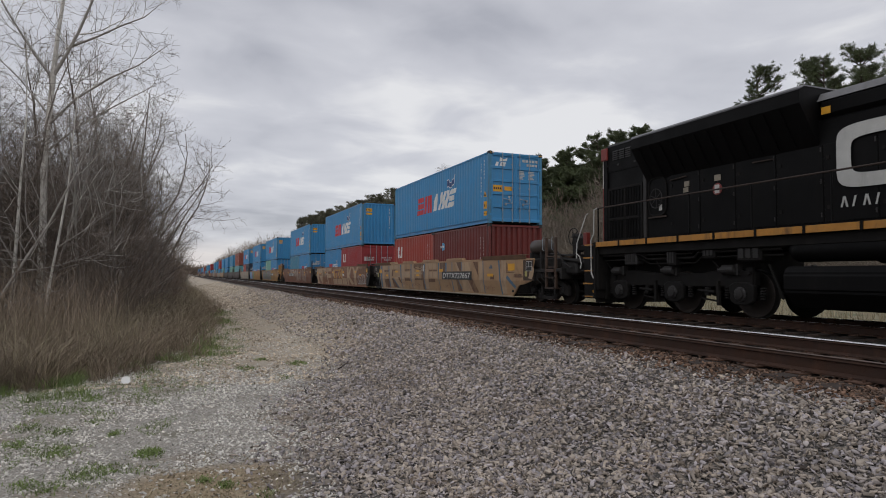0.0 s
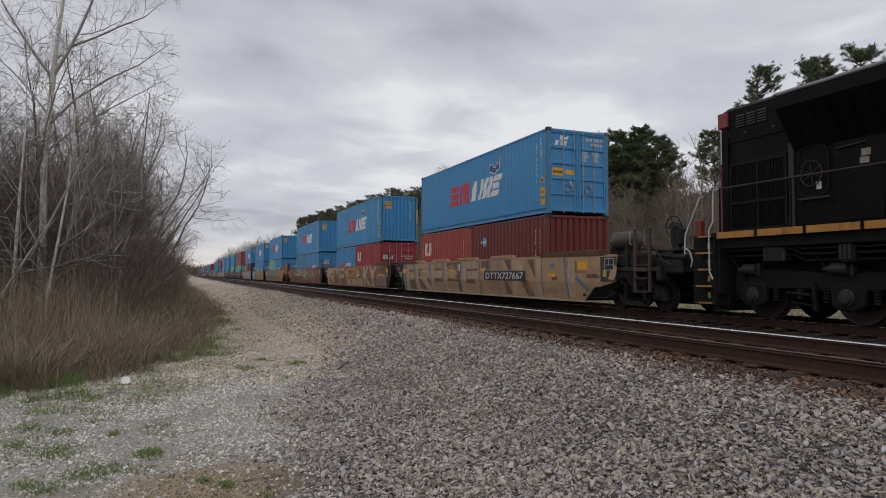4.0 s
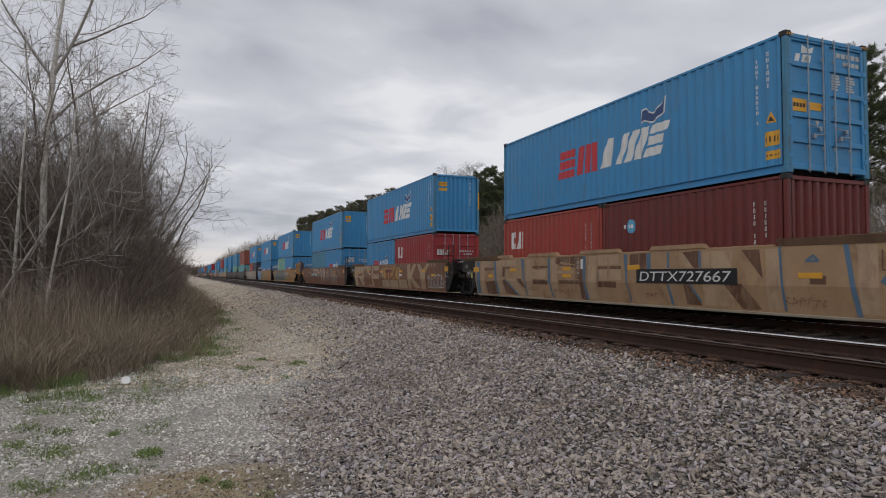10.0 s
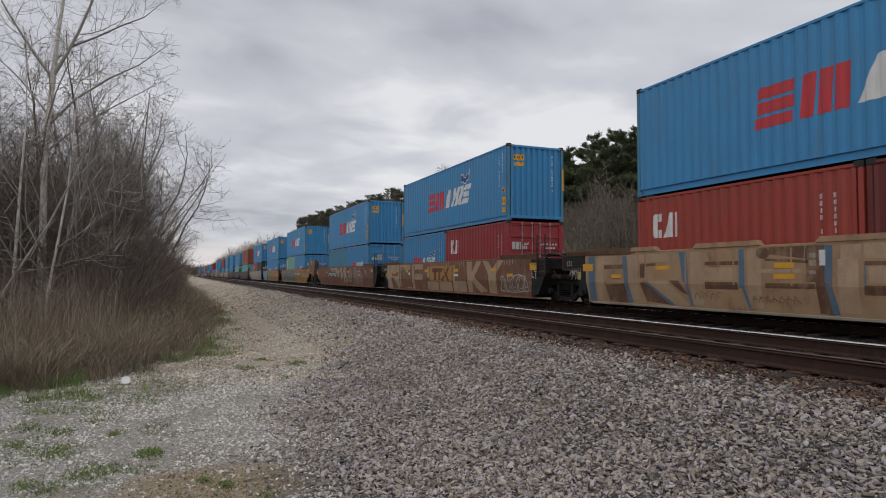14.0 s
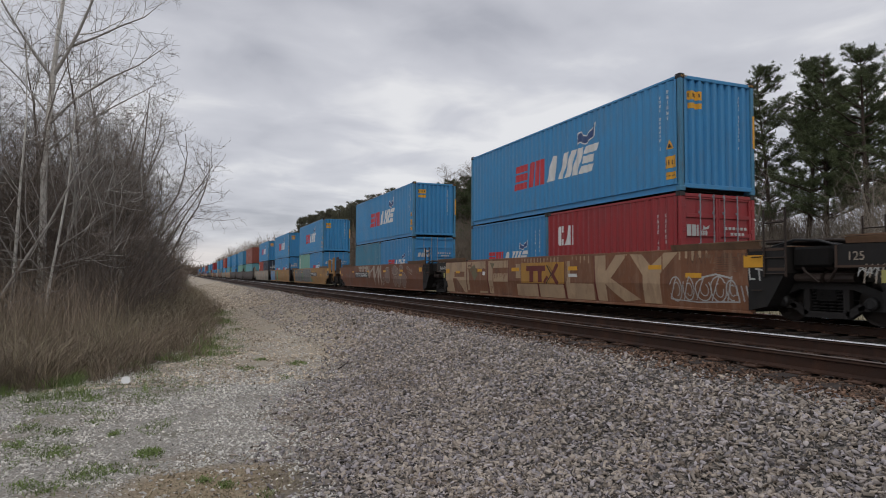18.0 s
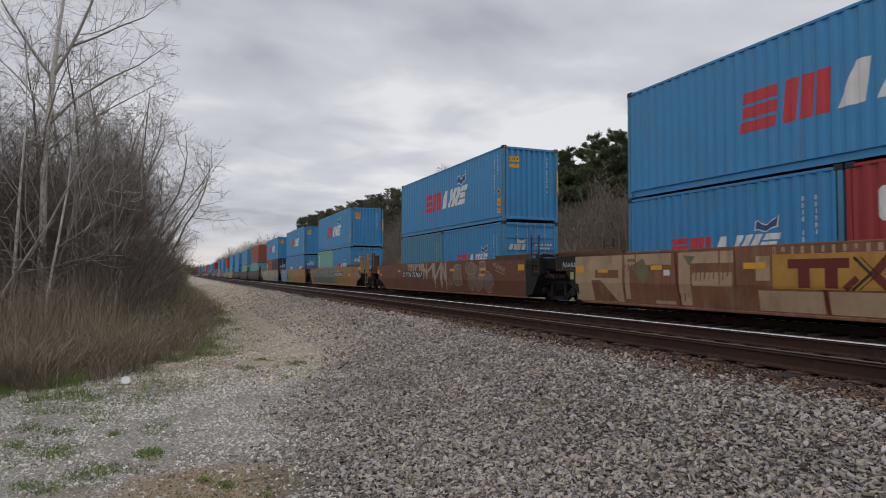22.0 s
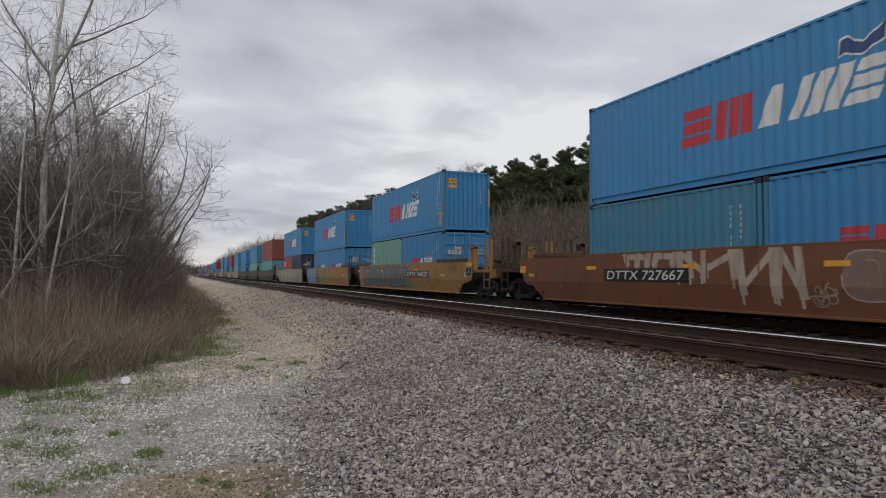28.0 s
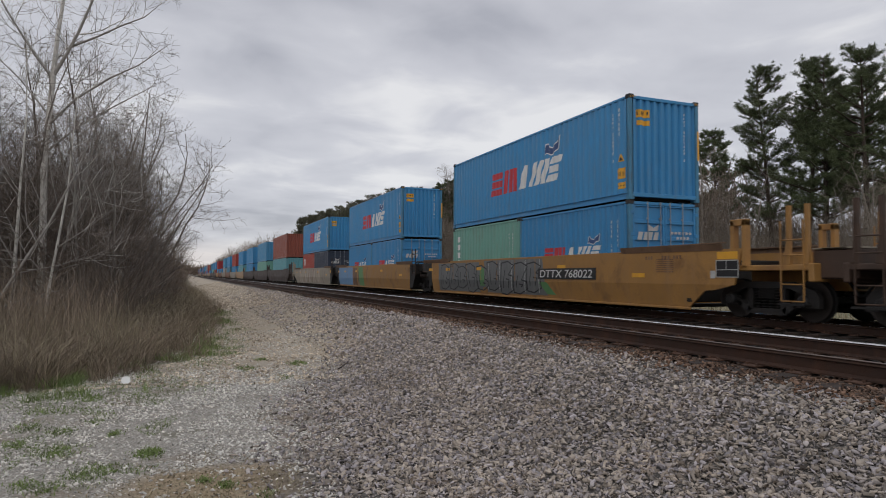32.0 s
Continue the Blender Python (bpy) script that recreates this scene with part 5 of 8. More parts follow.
def decorate(wells):
    """Boards, graffiti and stencils on the near faces."""
    w0, w1, w2, w3, w4, w5 = wells
    plate_text(w0, 4.30, 0.73, "DTTX727667", 0.34, 3.24, 0.35)
    plate_text(w2, 11.14, 0.76, "DTTX 727667", 0.34, 3.21, 0.34)
    plate_text(w3, 4.39, 0.80, "DTTX 768022", 0.34, 3.20, 0.34)
    # beige car: tall faded figures with brown between them and blue outlines
    shade = "brown shading between faded graffiti figures"
    letters(w0, "umber", shade, [
        [([(13.31, 1.20), (12.42, 1.22), (12.42, 1.11), (13.31, 1.09)], 0)], [([(13.26, 0.66), (12.45, 0.71), (12.27, 0.17), (13.12, 0.23)], 0)],
        [([(11.81, 1.21), (11.22, 1.23), (11.22, 1.17), (11.62, 1.14)], 0), ([(11.81, 1.2), (11.62, 1.14), (11.64, 0.86), (11.81, 0.86)], 0)],
        [([(11.82, 0.74), (11.64, 0.75), (10.73, 0.21), (11.63, 0.26)], 0)], [([(10.76, 0.80), (10.44, 0.80), (10.15, 0.47), (10.35, 0.52)], 0)],
        [quad(9.60, 8.67, 1.15, 1.23)], [quad(9.61, 8.69, 0.62, 0.78)]], 0.003)
    letters(w0, "umber", shade, [
        [([(7.9, 1.49), (7.09, 1.50), (7.07, 1.24), (7.9, 1.35)], 0)], [(ring(8.05, 1.38, 0.17, 0.12), 0)], [([(8.00, 1.27), (7.04, 1.22), (7.07, 1.16), (8.01, 1.22)], 0)],
        [quad(8.00, 6.91, 0.67, 0.77)], [([(7.08, 1.50), (6.67, 1.50), (6.62, 0.80), (7.09, 0.80)], 0), ([(6.90, 0.80), (6.62, 0.80), (6.56, 0.19), (6.86, 0.22)], 0)],
        [quad(6.00, 4.94, 1.10, 1.175)], [quad(5.99, 5.17, 0.585, 0.755)], [quad(4.19, 3.92, 1.05, 1.49)], [([(4.63, 1.47), (4.22, 1.49), (4.22, 1.22), (4.61, 1.18)], 0)]], 0.003)
    letters(w0, "umber", shade, [
        [([(2.66, 1.47), (2.13, 1.49), (2.14, 1.10), (2.30, 1.09)], 0)], [([(2.64, 0.72), (2.46, 0.72), (2.11, 0.24), (2.58, 0.24)], 0)],
        [([(0.95, 1.46), (0.5, 1.46), (0.42, 0.85)], 0)], [quad(1.0, 0.5, 0.22, 0.75, 0.45)], [quad(-0.62, -0.95, 0.76, 0.92)], [quad(-2.5, -3.1, 0.84, 0.96)]], 0.003)
    letters(w0, "buff", "buff graffiti figure", [
        [quad(13.66, 13.34, 0.22, 1.46), quad(13.34, 12.56, 1.24, 1.46)], [quad(12.26, 11.86, 0.3, 1.46, 0.05), quad(11.86, 10.5, 1.26, 1.46)], [([(11.5, 0.78), (10.85, 0.8), (10.12, 0.22), (10.55, 0.2)], 0)],
        [quad(10.05, 9.7, 0.25, 1.46), quad(9.7, 8.75, 0.82, 1.1)], [quad(8.44, 8.1, 0.25, 1.46), quad(8.1, 7.2, 0.98, 1.06)], [quad(6.4, 5.05, 1.22, 1.48), quad(6.46, 6.08, 0.25, 1.22), quad(5.9, 4.95, 0.8, 1.08)],
        [([(2.80, 1.47), (2.52, 1.47), (2.24, 1.1), (2.55, 1.1)], 0)], [quad(2.04, 1.2, 0.25, 1.46)], [quad(0.35, 0.0, 0.25, 1.46)], [quad(-1.55, -1.9, 0.25, 1.46)]], 0.002)
    letters(w0, "slate_blue", "blue graffiti outline", [
        [([(12.52, 1.44), (12.35, 1.44), (12.29, 0.74), (12.45, 0.74)], 0), ([(12.45, 0.74), (12.29, 0.74), (12.14, 0.21), (12.32, 0.21)], 0)], [([(11.71, 0.79), (11.58, 0.79), (10.60, 0.20), (10.75, 0.20)], 0)],
        [([(10.41, 1.48), (10.17, 1.48), (10.11, 0.63), (10.30, 0.8)], 0), ([(10.24, 0.7), (10.11, 0.63), (10.02, 0.21), (10.09, 0.21)], 0)],
        [([(8.65, 1.48), (8.52, 1.48), (8.51, 0.66), (8.66, 0.66)], 0), ([(8.59, 0.66), (8.51, 0.66), (8.40, 0.24), (8.47, 0.24)], 0)],
        [([(6.72, 1.48), (6.55, 1.48), (6.57, 0.70), (6.71, 0.80)], 0), ([(6.70, 0.76), (6.57, 0.70), (6.47, 0.21), (6.61, 0.22)], 0)]], 0.005)
    letters(w0, "slate_blue", "blue graffiti outline", [
        [([(4.82, 1.48), (4.67, 1.48), (4.69, 0.72), (4.74, 0.72)], 0), ([(4.74, 0.72), (4.69, 0.72), (4.55, 0.21), (4.61, 0.21)], 0)], [quad(3.91, 3.76, 1.08, 1.48)], [quad(3.20, 3.10, 1.10, 1.48)],
        [([(3.19, 0.71), (3.12, 0.71), (3.01, 0.21), (3.11, 0.23)], 0)], [quad(2.16, 2.08, 1.10, 1.48)], [([(2.47, 0.72), (2.41, 0.72), (2.11, 0.34), (2.17, 0.31)], 0)], [quad(6.02, 5.95, 0.76, 1.10)],
        [([(-1.34, 1.48), (-1.52, 0.22)], 0.10)], [([(-2.0, 0.85), (-2.55, 0.50)], 0.14)], [([(0.02, 1.48), (-0.05, 0.24)], 0.06)], [([(-0.55, 1.20), (-0.80, 1.20), (-0.70, 1.30), (-0.55, 1.20)], 0.05)]], 0.005)
    letters(w0, "chalk", "thin pale graffiti edge", [[([(12.31, 1.46), (12.26, 0.76)], 0.018)], [([(10.44, 1.46), (10.44, 0.84), (10.74, 0.84)], 0.016)], [([(8.70, 1.48), (8.70, 1.24)], 0.018)], [([(7.10, 1.48), (7.12, 1.2)], 0.016)]], 0.0055)
    rnd = random.Random(31)
    nib = random.Random(33)
    letters(w0, "faded_red", "faded dull red scrawl", [scrawl(nib, y0, z0, n, 0.16, 0.20, 0.017) for y0, z0, n in ((9.95, 0.47, 5), (8.35, 0.44, 7), (4.0, 0.42, 3), (-0.05, 0.42, 6))], 0.004)
    sign(w0, 6.69, 6.81, 1.11, 1.40, "white", "white paper placard", 0.008, "placard")
    for z0, z1 in ((1.26, 1.35), (1.11, 1.22), (0.96, 1.02)):
        sign(w0, 6.88, 7.02, z0, z1, "chalk", "pale stencil patch", 0.006, "stencil")
    for y0, y1, z0, z1 in ((13.82, 14.32, 1.04, 1.25), (12.57, 12.98, 0.84, 0.95), (10.74, 11.22, 1.06, 1.16), (7.34, 7.79, 1.07, 1.18), (7.32, 7.80, 0.86, 0.96), (4.18, 4.66, 1.07, 1.19)):
        sign(w0, y0, y1, z0, z1, "yellow", "yellow reflector patch", 0.0075, "reflector")
    # brown car: broad buff figures parted by dull red lines, yellow patch with a dull red mark, white scribble
    rnd = random.Random(14)
    letters(w1, "buff", "broad buff graffiti figure", [
        [quad(14.33, 12.14, 0.2, 1.48)], [quad(12.04, 10.29, 1.18, 1.48), quad(12.04, 11.84, 0.3, 1.18), quad(10.9, 10.2, 0.22, 0.3)],
        [quad(10.04, 9.67, 0.22, 1.46), quad(9.67, 8.41, 1.2, 1.46), quad(9.61, 8.45, 0.68, 0.99)], [quad(7.84, 7.5, 0.82, 1.32)], [quad(7.8, 6.37, 0.21, 0.62)], [quad(6.26, 4.78, 0.21, 0.63)],
        [quad(4.66, 4.42, 0.21, 1.36), quad(4.42, 3.24, 0.21, 0.68)],
        [quad(3.16, 2.66, 0.21, 1.48), ([(1.72, 1.48), (2.2, 1.48), (2.75, 0.95), (2.6, 0.7)], 0), ([(2.65, 0.95), (2.7, 0.65), (1.9, 0.22), (1.25, 0.30)], 0)],
        [([(1.62, 1.48), (1.15, 1.46), (0.62, 1.0), (1.05, 0.85)], 0), ([(-0.15, 1.48), (0.32, 1.48), (1.05, 1.0), (0.62, 0.85)], 0), quad(1.12, 0.48, 0.22, 0.95)]], 0.003)
    letters(w1, "well_brown", "brown shape cut into a buff figure", [
        [quad(13.35, 12.3, 0.85, 1.07)], [([(13.52, 0.79), (13.1, 0.79), (12.38, 0.21), (13.44, 0.21)], 0)], [quad(12.14, 12.04, 0.2, 1.48)], [([(2.68, 0.69), (1.97, 0.21), (2.55, 0.21)], 0)]]
        + [[([(y, z), (y + 0.02, z - rnd.uniform(0.06, 0.2))], rnd.uniform(0.02, 0.05)) for y in np.arange(a, b, -0.13)] for a, b, z in ((12.0, 10.4, 1.2), (9.6, 8.5, 1.0), (11.7, 10.4, 0.62), (10.0, 9.7, 0.5))], 0.006)
    letters(w1, "buff", "buff paint run", [[([(y, 1.48), (y, 1.48 - rnd.uniform(0.06, 0.2))], rnd.uniform(0.03, 0.10)) for y in np.arange(a, b, -0.21)] for a, b in ((7.4, 4.9), (4.3, 3.3), (-0.2, -1.2))], 0.003)
    letters(w1, "olive_mark", "olive graffiti smear", [[([(11.8, 1.16), (11.3, 1.36), (11.0, 0.95), (11.3, 0.69)], 0)], [([(9.9, 1.4), (9.5, 1.36), (9.7, 1.15)], 0)]], 0.0048)
    letters(w1, "oxide", "dull red parting line", [[([(10.16, 1.47), (10.04, 0.21)], 0.07)], [([(6.34, 0.64), (6.29, 0.21)], 0.07)], [([(4.77, 0.64), (4.67, 0.2)], 0.08)], [([(3.22, 1.47), (3.12, 0.2)], 0.07)],
                                                     [([(8.38, 1.46), (8.36, 0.7)], 0.03)], [([(14.3, 1.49), (10.3, 1.485)], 0.03)]], 0.0055)
    sign(w1, 4.75, 7.44, 0.66, 1.34, "patch_yellow", "faded yellow patch", 0.0065, "company_patch")
    letters(w1, "oxide", "dull red block mark", [[quad(7.09, 5.85, 1.06, 1.24)], [quad(6.87, 6.62, 0.69, 1.06)], [quad(6.32, 6.07, 0.69, 1.06)], [([(5.15, 1.25), (5.42, 0.95), (5.15, 0.68)], 0.15)], [([(5.92, 0.70), (5.74, 0.86)], 0.12)]], 0.008, "company_mark")
    letters(w1, "black_plate", "black chevron", [[([(5.76, 1.24), (5.48, 0.95), (5.80, 0.67)], 0.05)], [([(5.64, 1.24), (5.36, 0.95), (5.68, 0.67)], 0.02)]], 0.009, "company_mark")
    letters(w1, "white", "pale stencil patch", [[quad(4.51, 4.05, 0.87, 0.97)], [quad(10.55, 10.33, 0.92, 1.06)]], 0.0075, "stencil")
    for y0, y1, z0, z1 in ((13.9, 14.3, 1.0, 1.2), (12.75, 13.2, 1.0, 1.1), (10.6, 11.0, 1.06, 1.17), (7.6, 8.15, 1.06, 1.19), (4.03, 4.52, 1.07, 1.19), (0.42, 0.90, 1.07, 1.18)):
        sign(w1, y0, y1, z0, z1, "yellow", "yellow reflector patch", 0.009, "reflector")
    swirl = []
    for i, (cy, ry, rz) in enumerate(((-0.05, 0.20, 0.29), (-0.46, 0.17, 0.27), (-0.92, 0.24, 0.25), (-1.36, 0.22, 0.28), (-1.72, 0.14, 0.22))):
        swirl.append([(ring(cy, 0.60 + 0.02 * (i % 2), ry, rz, 0.4 + i, 5.9 + i), 0.028), (ring(cy - 0.03, 0.60, ry * 0.5, rz * 0.55, i, 4.6 + i), 0.022), ([(cy + ry, 0.36), (cy - ry * 0.2, 0.90)], 0.026)])
    swirl.append([([(0.12, 0.36), (-0.7, 0.31), (-1.9, 0.36)], 0.03)])
    swirl.append([([(-0.9, 0.88), (-1.3, 0.95), (-1.75, 0.86)], 0.04)])
    letters(w1, "white_dull", "white scribbled graffiti", swirl + [[([(-1.86 - 0.13 * i, 0.70), (-1.90 - 0.13 * i, 0.38)], 0.035)] for i in range(3)]
            + [[([(-2.2, 1.06), (-2.22, 0.85), (-2.34, 0.85)], 0.035), ([(-2.36, 1.06), (-2.52, 1.04), (-2.44, 1.05), (-2.46, 0.82)], 0.035)]], 0.006)
    letters(w1, "umber", "dark scrawl", [[([(-0.45 - 0.27 * i, 1.18), (-0.50 - 0.27 * i, 1.42), (-0.62 - 0.27 * i, 1.20), (-0.68 - 0.27 * i, 1.40)], 0.022)] for i in range(5)], 0.005)
    letters(w0, "chalk", "white figures on the dark end", [[([(14.9 - 0.1 * i, 0.8 + 0.1 * (i % 2)), (14.85 - 0.1 * i, 1.12)], 0.025)] for i in range(5)], 0.005)
    for u in (w0, w1):
        sign(u, 14.42, 14.60, 0.80, 1.02, "paper", "small pale yellow paper", 0.008, "placard")
    words("125", 0.22, M["chalk"], "chalk_figures", w0, pose(-SX - 0.008, 15.2, 1.2, 90, 0, -90), "chalked white figures")
    letters(w0, "slate_blue", "blue graffiti band", [[quad(14.06, 13.74, 0.2, 1.46)]], 0.004)
    letters(w1, "white_dull", "white scrawl on the dark end", [scrawl(nib, 15.02, 1.24, 5, 0.15, 0.24, 0.024)], 0.005)
    letters(w0, "white_dull", "white scrawl on the dark end", [scrawl(nib, 15.0, 1.02, 3, 0.15, 0.20, 0.020)], 0.005)
    sign(w2, 15.55, 15.95, 1.0, 1.24, "yellow", "yellow reflector patch", name="reflector")
    sign(w2, 15.0, 15.35, 0.88, 0.98, "yellow", "yellow reflector patch", name="reflector")
    # rust-brown car: chalky strokes with drips, then outlined bubbles
    figs = []
    for y0, y1, lo, n in ((10.14, 9.38, 1.1, 3), (9.10, 8.46, 1.1, 2), (8.23, 7.5, 0.80, 3), (7.42, 6.6, 0.80, 2), (6.39, 5.62, 0.46, 2), (5.54, 5.0, 0.42, 2)):
        g = []
        for k in range(n):
            y = y0 + (y1 - y0) * k / (n - 1)
            tilt = rnd.uniform(-0.1, 0.1)
            g.append(([(y, lo + 0.1), (y + tilt, 1.46)], rnd.uniform(0.15, 0.22)))
            g.append(([(y + 0.03, lo + 0.1), (y + 0.03, lo - rnd.uniform(0.02, 0.16))], 0.07))
        up, down = rnd.choice(((1.42, lo + 0.25), (lo + 0.3, 1.38), (1.40, 1.2)))
        g.append(([(y0 + (y1 - y0) * 0.1, up), (y0 + (y1 - y0) * 0.9, down)], 0.15))
        figs.append(g)
    letters(w2, "chalk", "chalky dripping graffiti stroke", figs)
    letters(w2, "chalk", "small scribble", [[(ring(4.58 + rnd.uniform(-0.2, 0.2), 0.58 + rnd.uniform(-0.12, 0.12), rnd.uniform(0.06, 0.16), rnd.uniform(0.06, 0.14), k, k + 4.5), 0.02) for k in range(9)]], 0.005)
    bubbles = ((3.75, 0.92, 0.52, 0.52, 0.5), (2.37, 1.20, 0.50, 0.29, 1.5), (2.38, 0.62, 0.24, 0.36, 3), (1.70, 0.80, 0.42, 0.47, 2), (1.29, 1.30, 0.32, 0.20, 0), (0.80, 0.66, 0.46, 0.38, 4))
    def blob(y, z, ry, rz, a0=0.0, a1=6.283):
        return [(y + ry * (1 + 0.16 * math.sin(2 * t + y * 3) + 0.09 * math.sin(3 * t + z * 9)) * math.cos(t), z + rz * (1 + 0.14 * math.cos(2 * t + y * 5)) * math.sin(t)) for t in np.linspace(a0, a1, 18)]
    letters(w2, "haze_grey", "hazy grey graffiti fill", [[(ring(y, z, ry * 0.93, rz * 0.93)[:-1], 0)] for y, z, ry, rz, a in bubbles], 0.003)
    letters(w2, "umber", "dark graffiti shadow", [[(blob(y - 0.04, z - 0.02, ry * 1.08, rz * 1.05, a, a + 3.4), 0.05)] for y, z, ry, rz, a in bubbles], 0.0045)
    letters(w2, "chalk", "pale graffiti bubble outline", [[(blob(y, z, ry, rz, a, a + 5.8), 0.03), (blob(y + 0.03, z + 0.05, ry * 0.55, rz * 0.5, a + 1, a + 3), 0.016)] for y, z, ry, rz, a in bubbles], 0.006)
    for y0, y1, z0, z1 in ((11.53, 11.99, 1.09, 1.19), (7.67, 8.15, 1.08, 1.19), (4.06, 4.56, 1.09, 1.20), (0.93, 1.43, 1.10, 1.21), (1.03, 1.56, 0.88, 0.98)):
        sign(w2, y0, y1, z0, z1, "yellow", "yellow reflector patch", 0.009, "reflector")
    letters(w2, "chalk", "small white scrawl", [[([(0.34 - 0.2 * i, 1.42 - 0.05 * i), (0.24 - 0.2 * i, 1.24 - 0.05 * i), (0.18 - 0.2 * i, 1.40 - 0.05 * i)], 0.028), ([(0.30 - 0.2 * i, 1.30 - 0.05 * i), (0.2 - 0.2 * i, 1.22 - 0.05 * i)], 0.024)] for i in range(5)] + [[([(0.13, 1.11), (-0.57, 0.95)], 0.026)]], 0.005)
    letters(w2, "umber", "large stencilled figures", [[(ring(13.72, 0.76, 0.17, 0.2, 0.8, 5.6), 0.08)], [(ring(13.36, 0.76, 0.14, 0.2, -2.4, 2.8), 0.08)]], 0.004)
    # yellow car: silver figures with dark outlines, green behind
    figs, lines = [], []
    for k in range(9):
        y = 13.0 - k * 0.98
        lo, hi, sl = rnd.uniform(0.22, 0.42), rnd.uniform(1.22, 1.46), rnd.uniform(-0.18, 0.18)
        figs.append([([(y, lo), (y - 0.42, lo - 0.05), (y - 0.42 + sl, hi), (y + 0.06 + sl, hi - 0.06)], 0), ([(y - 0.42, lo + 0.05), (y - 0.92, lo + 0.12), (y - 0.86 + sl, hi - 0.15), (y - 0.40 + sl, hi)], 0)])
        mid = rnd.uniform(0.65, 0.95)
        lines.append([([(y, lo), (y - 0.42, lo - 0.05), (y - 0.92, lo + 0.12), (y - 0.88 + sl * 0.5, mid), (y - 0.62, mid + 0.05), (y - 0.86 + sl, hi - 0.15), (y - 0.42 + sl, hi), (y + 0.06 + sl, hi - 0.06), (y, lo)], 0.045),
                      ([(y - 0.2, lo + 0.2), (y - 0.2 + sl, mid + 0.2)], 0.05), ([(y - 0.45, mid - 0.1), (y - 0.68, mid - 0.12), (y - 0.55, lo + 0.2)], 0.045)])
    letters(w3, "green_mark", "green graffiti stroke", [[quad(3.9, 3.4, 0.3, 0.7, 0.5)], [quad(8.9, 8.5, 0.5, 1.2)]], 0.0045)
    letters(w3, "silver", "grey graffiti ground", [[quad(13.3, 8.98, 0.24, 1.44)], [quad(8.28, 3.9, 0.26, 1.48, 0.25)]], 0.0025)
    letters(w3, "silver", "silver graffiti figure", figs, 0.003)
    letters(w3, "white_dull", "white graffiti edge", [[([(8.2 - 0.95 * i, 0.35), (8.1 - 0.95 * i, 1.44)], 0.03)] for i in range(5)], 0.0055)
    letters(w3, "black_plate", "black graffiti outline", lines, 0.005)
    letters(w4, "skyblue_mark", "block of blue graffiti", [[quad(14.2, 10.0, 0.22, 1.45)]])
    letters(w4, "umber", "brown graffiti figure", [[quad(9.9, 8.8, 0.22, 1.4), quad(8.6, 8.3, 0.25, 1.2)]])
    letters(w4, "green_mark", "green graffiti figure", [[quad(8.2, 7.0, 0.22, 1.46, 0.2)]], 0.005)
    letters(w5, "chalk", "faded pale graffiti", [[quad(12.5 - 2.2 * i, 10.8 - 2.2 * i, 0.25, 1.4, 0.15)] for i in range(5)])
    letters(w5, "umber", "faded brown graffiti", [[([(12.0 - 2.1 * i, 0.3), (11.4 - 2.1 * i, 1.4)], 0.16)] for i in range(5)], 0.005)
    # placards and stencils near the car ends
    sign(w0, -3.89, -3.19, 0.74, 1.44, "gear_rust", "rusty end panel", 0.003, "end_panel")
    for u, y0, y1, z0, z1 in ((w0, -3.80, -3.40, 1.06, 1.40), (w3, -3.84, -3.22, 0.88, 1.26)):
        bm = B()
        box(bm, -SX - 0.012, -SX - 0.006, y0, y1, z0, z1)
        p = part("data_placard", bm, M["black_plate"], u, "black placard with white frame")
        mz, my = z0 + (z1 - z0) * 0.42, y0 + (y1 - y0) * 0.52
        for a, b, c, d in ((y0, y1, z0, z0 + 0.018), (y0, y1, z1 - 0.018, z1), (y0, y1, mz, mz + 0.014), (y0, y0 + 0.018, z0, z1), (y1 - 0.018, y1, z0, z1), (my, my + 0.014, mz, z1)):
            bm = B()
            box(bm, -SX - 0.015, -SX - 0.0115, a, b, c, d)
            part("placard_frame", bm, M["white_dull"], p)
    letters(w0, "umber", "dark slot in the side", [[([(-2.54, 0.93), (-3.18, 0.90), (-3.18, 0.85), (-2.75, 0.85)], 0)], [([(-1.97, 1.36), (-1.97, 1.02), (-2.55, 1.02)], 0.03)]], 0.004, "slot")
    letters(w0, "buff", "curled buff plate", [[([(-3.75, 1.28), (-3.94, 1.14), (-3.90, 0.95), (-3.78, 0.78), (-3.55, 0.82)], 0)]], 0.009, "curled_plate")
    sign(w3, -3.82, -3.25, 1.28, 1.44, "yellow", "yellow panel", 0.007, "placard")
    sign(w3, -3.20, -3.05, 0.86, 1.03, "white_dull", "small white panel", 0.007, "placard")
    sign(w0, -3.47, -3.31, 0.88, 1.06, "paper", "small pale yellow paper", 0.007, "placard")
    for u in wells[1:4]:
        bm = B()
        for y, z in ((-0.9, 1.40), (-1.5, 1.40), (-1.9, 1.40), (11.9, 1.35)):
            for k in range(3):
                dab(bm, [(y - 0.1 * k - 0.06, z - 0.08), (y - 0.1 * k, z - 0.08), (y - 0.1 * k, z), (y - 0.1 * k - 0.07, z)], 0.004)
        for k in range(7):
            dab(bm, [(-1.9, 1.30 - k * 0.05), (-1.3 + 0.05 * (k % 3), 1.30 - k * 0.05), (-1.3, 1.32 - k * 0.05), (-1.9, 1.32 - k * 0.05)], 0.004)
        tagged(part("stencil", bm, M["umber"], u, "faded stencilled figures"), kind="stuff")


build_train()


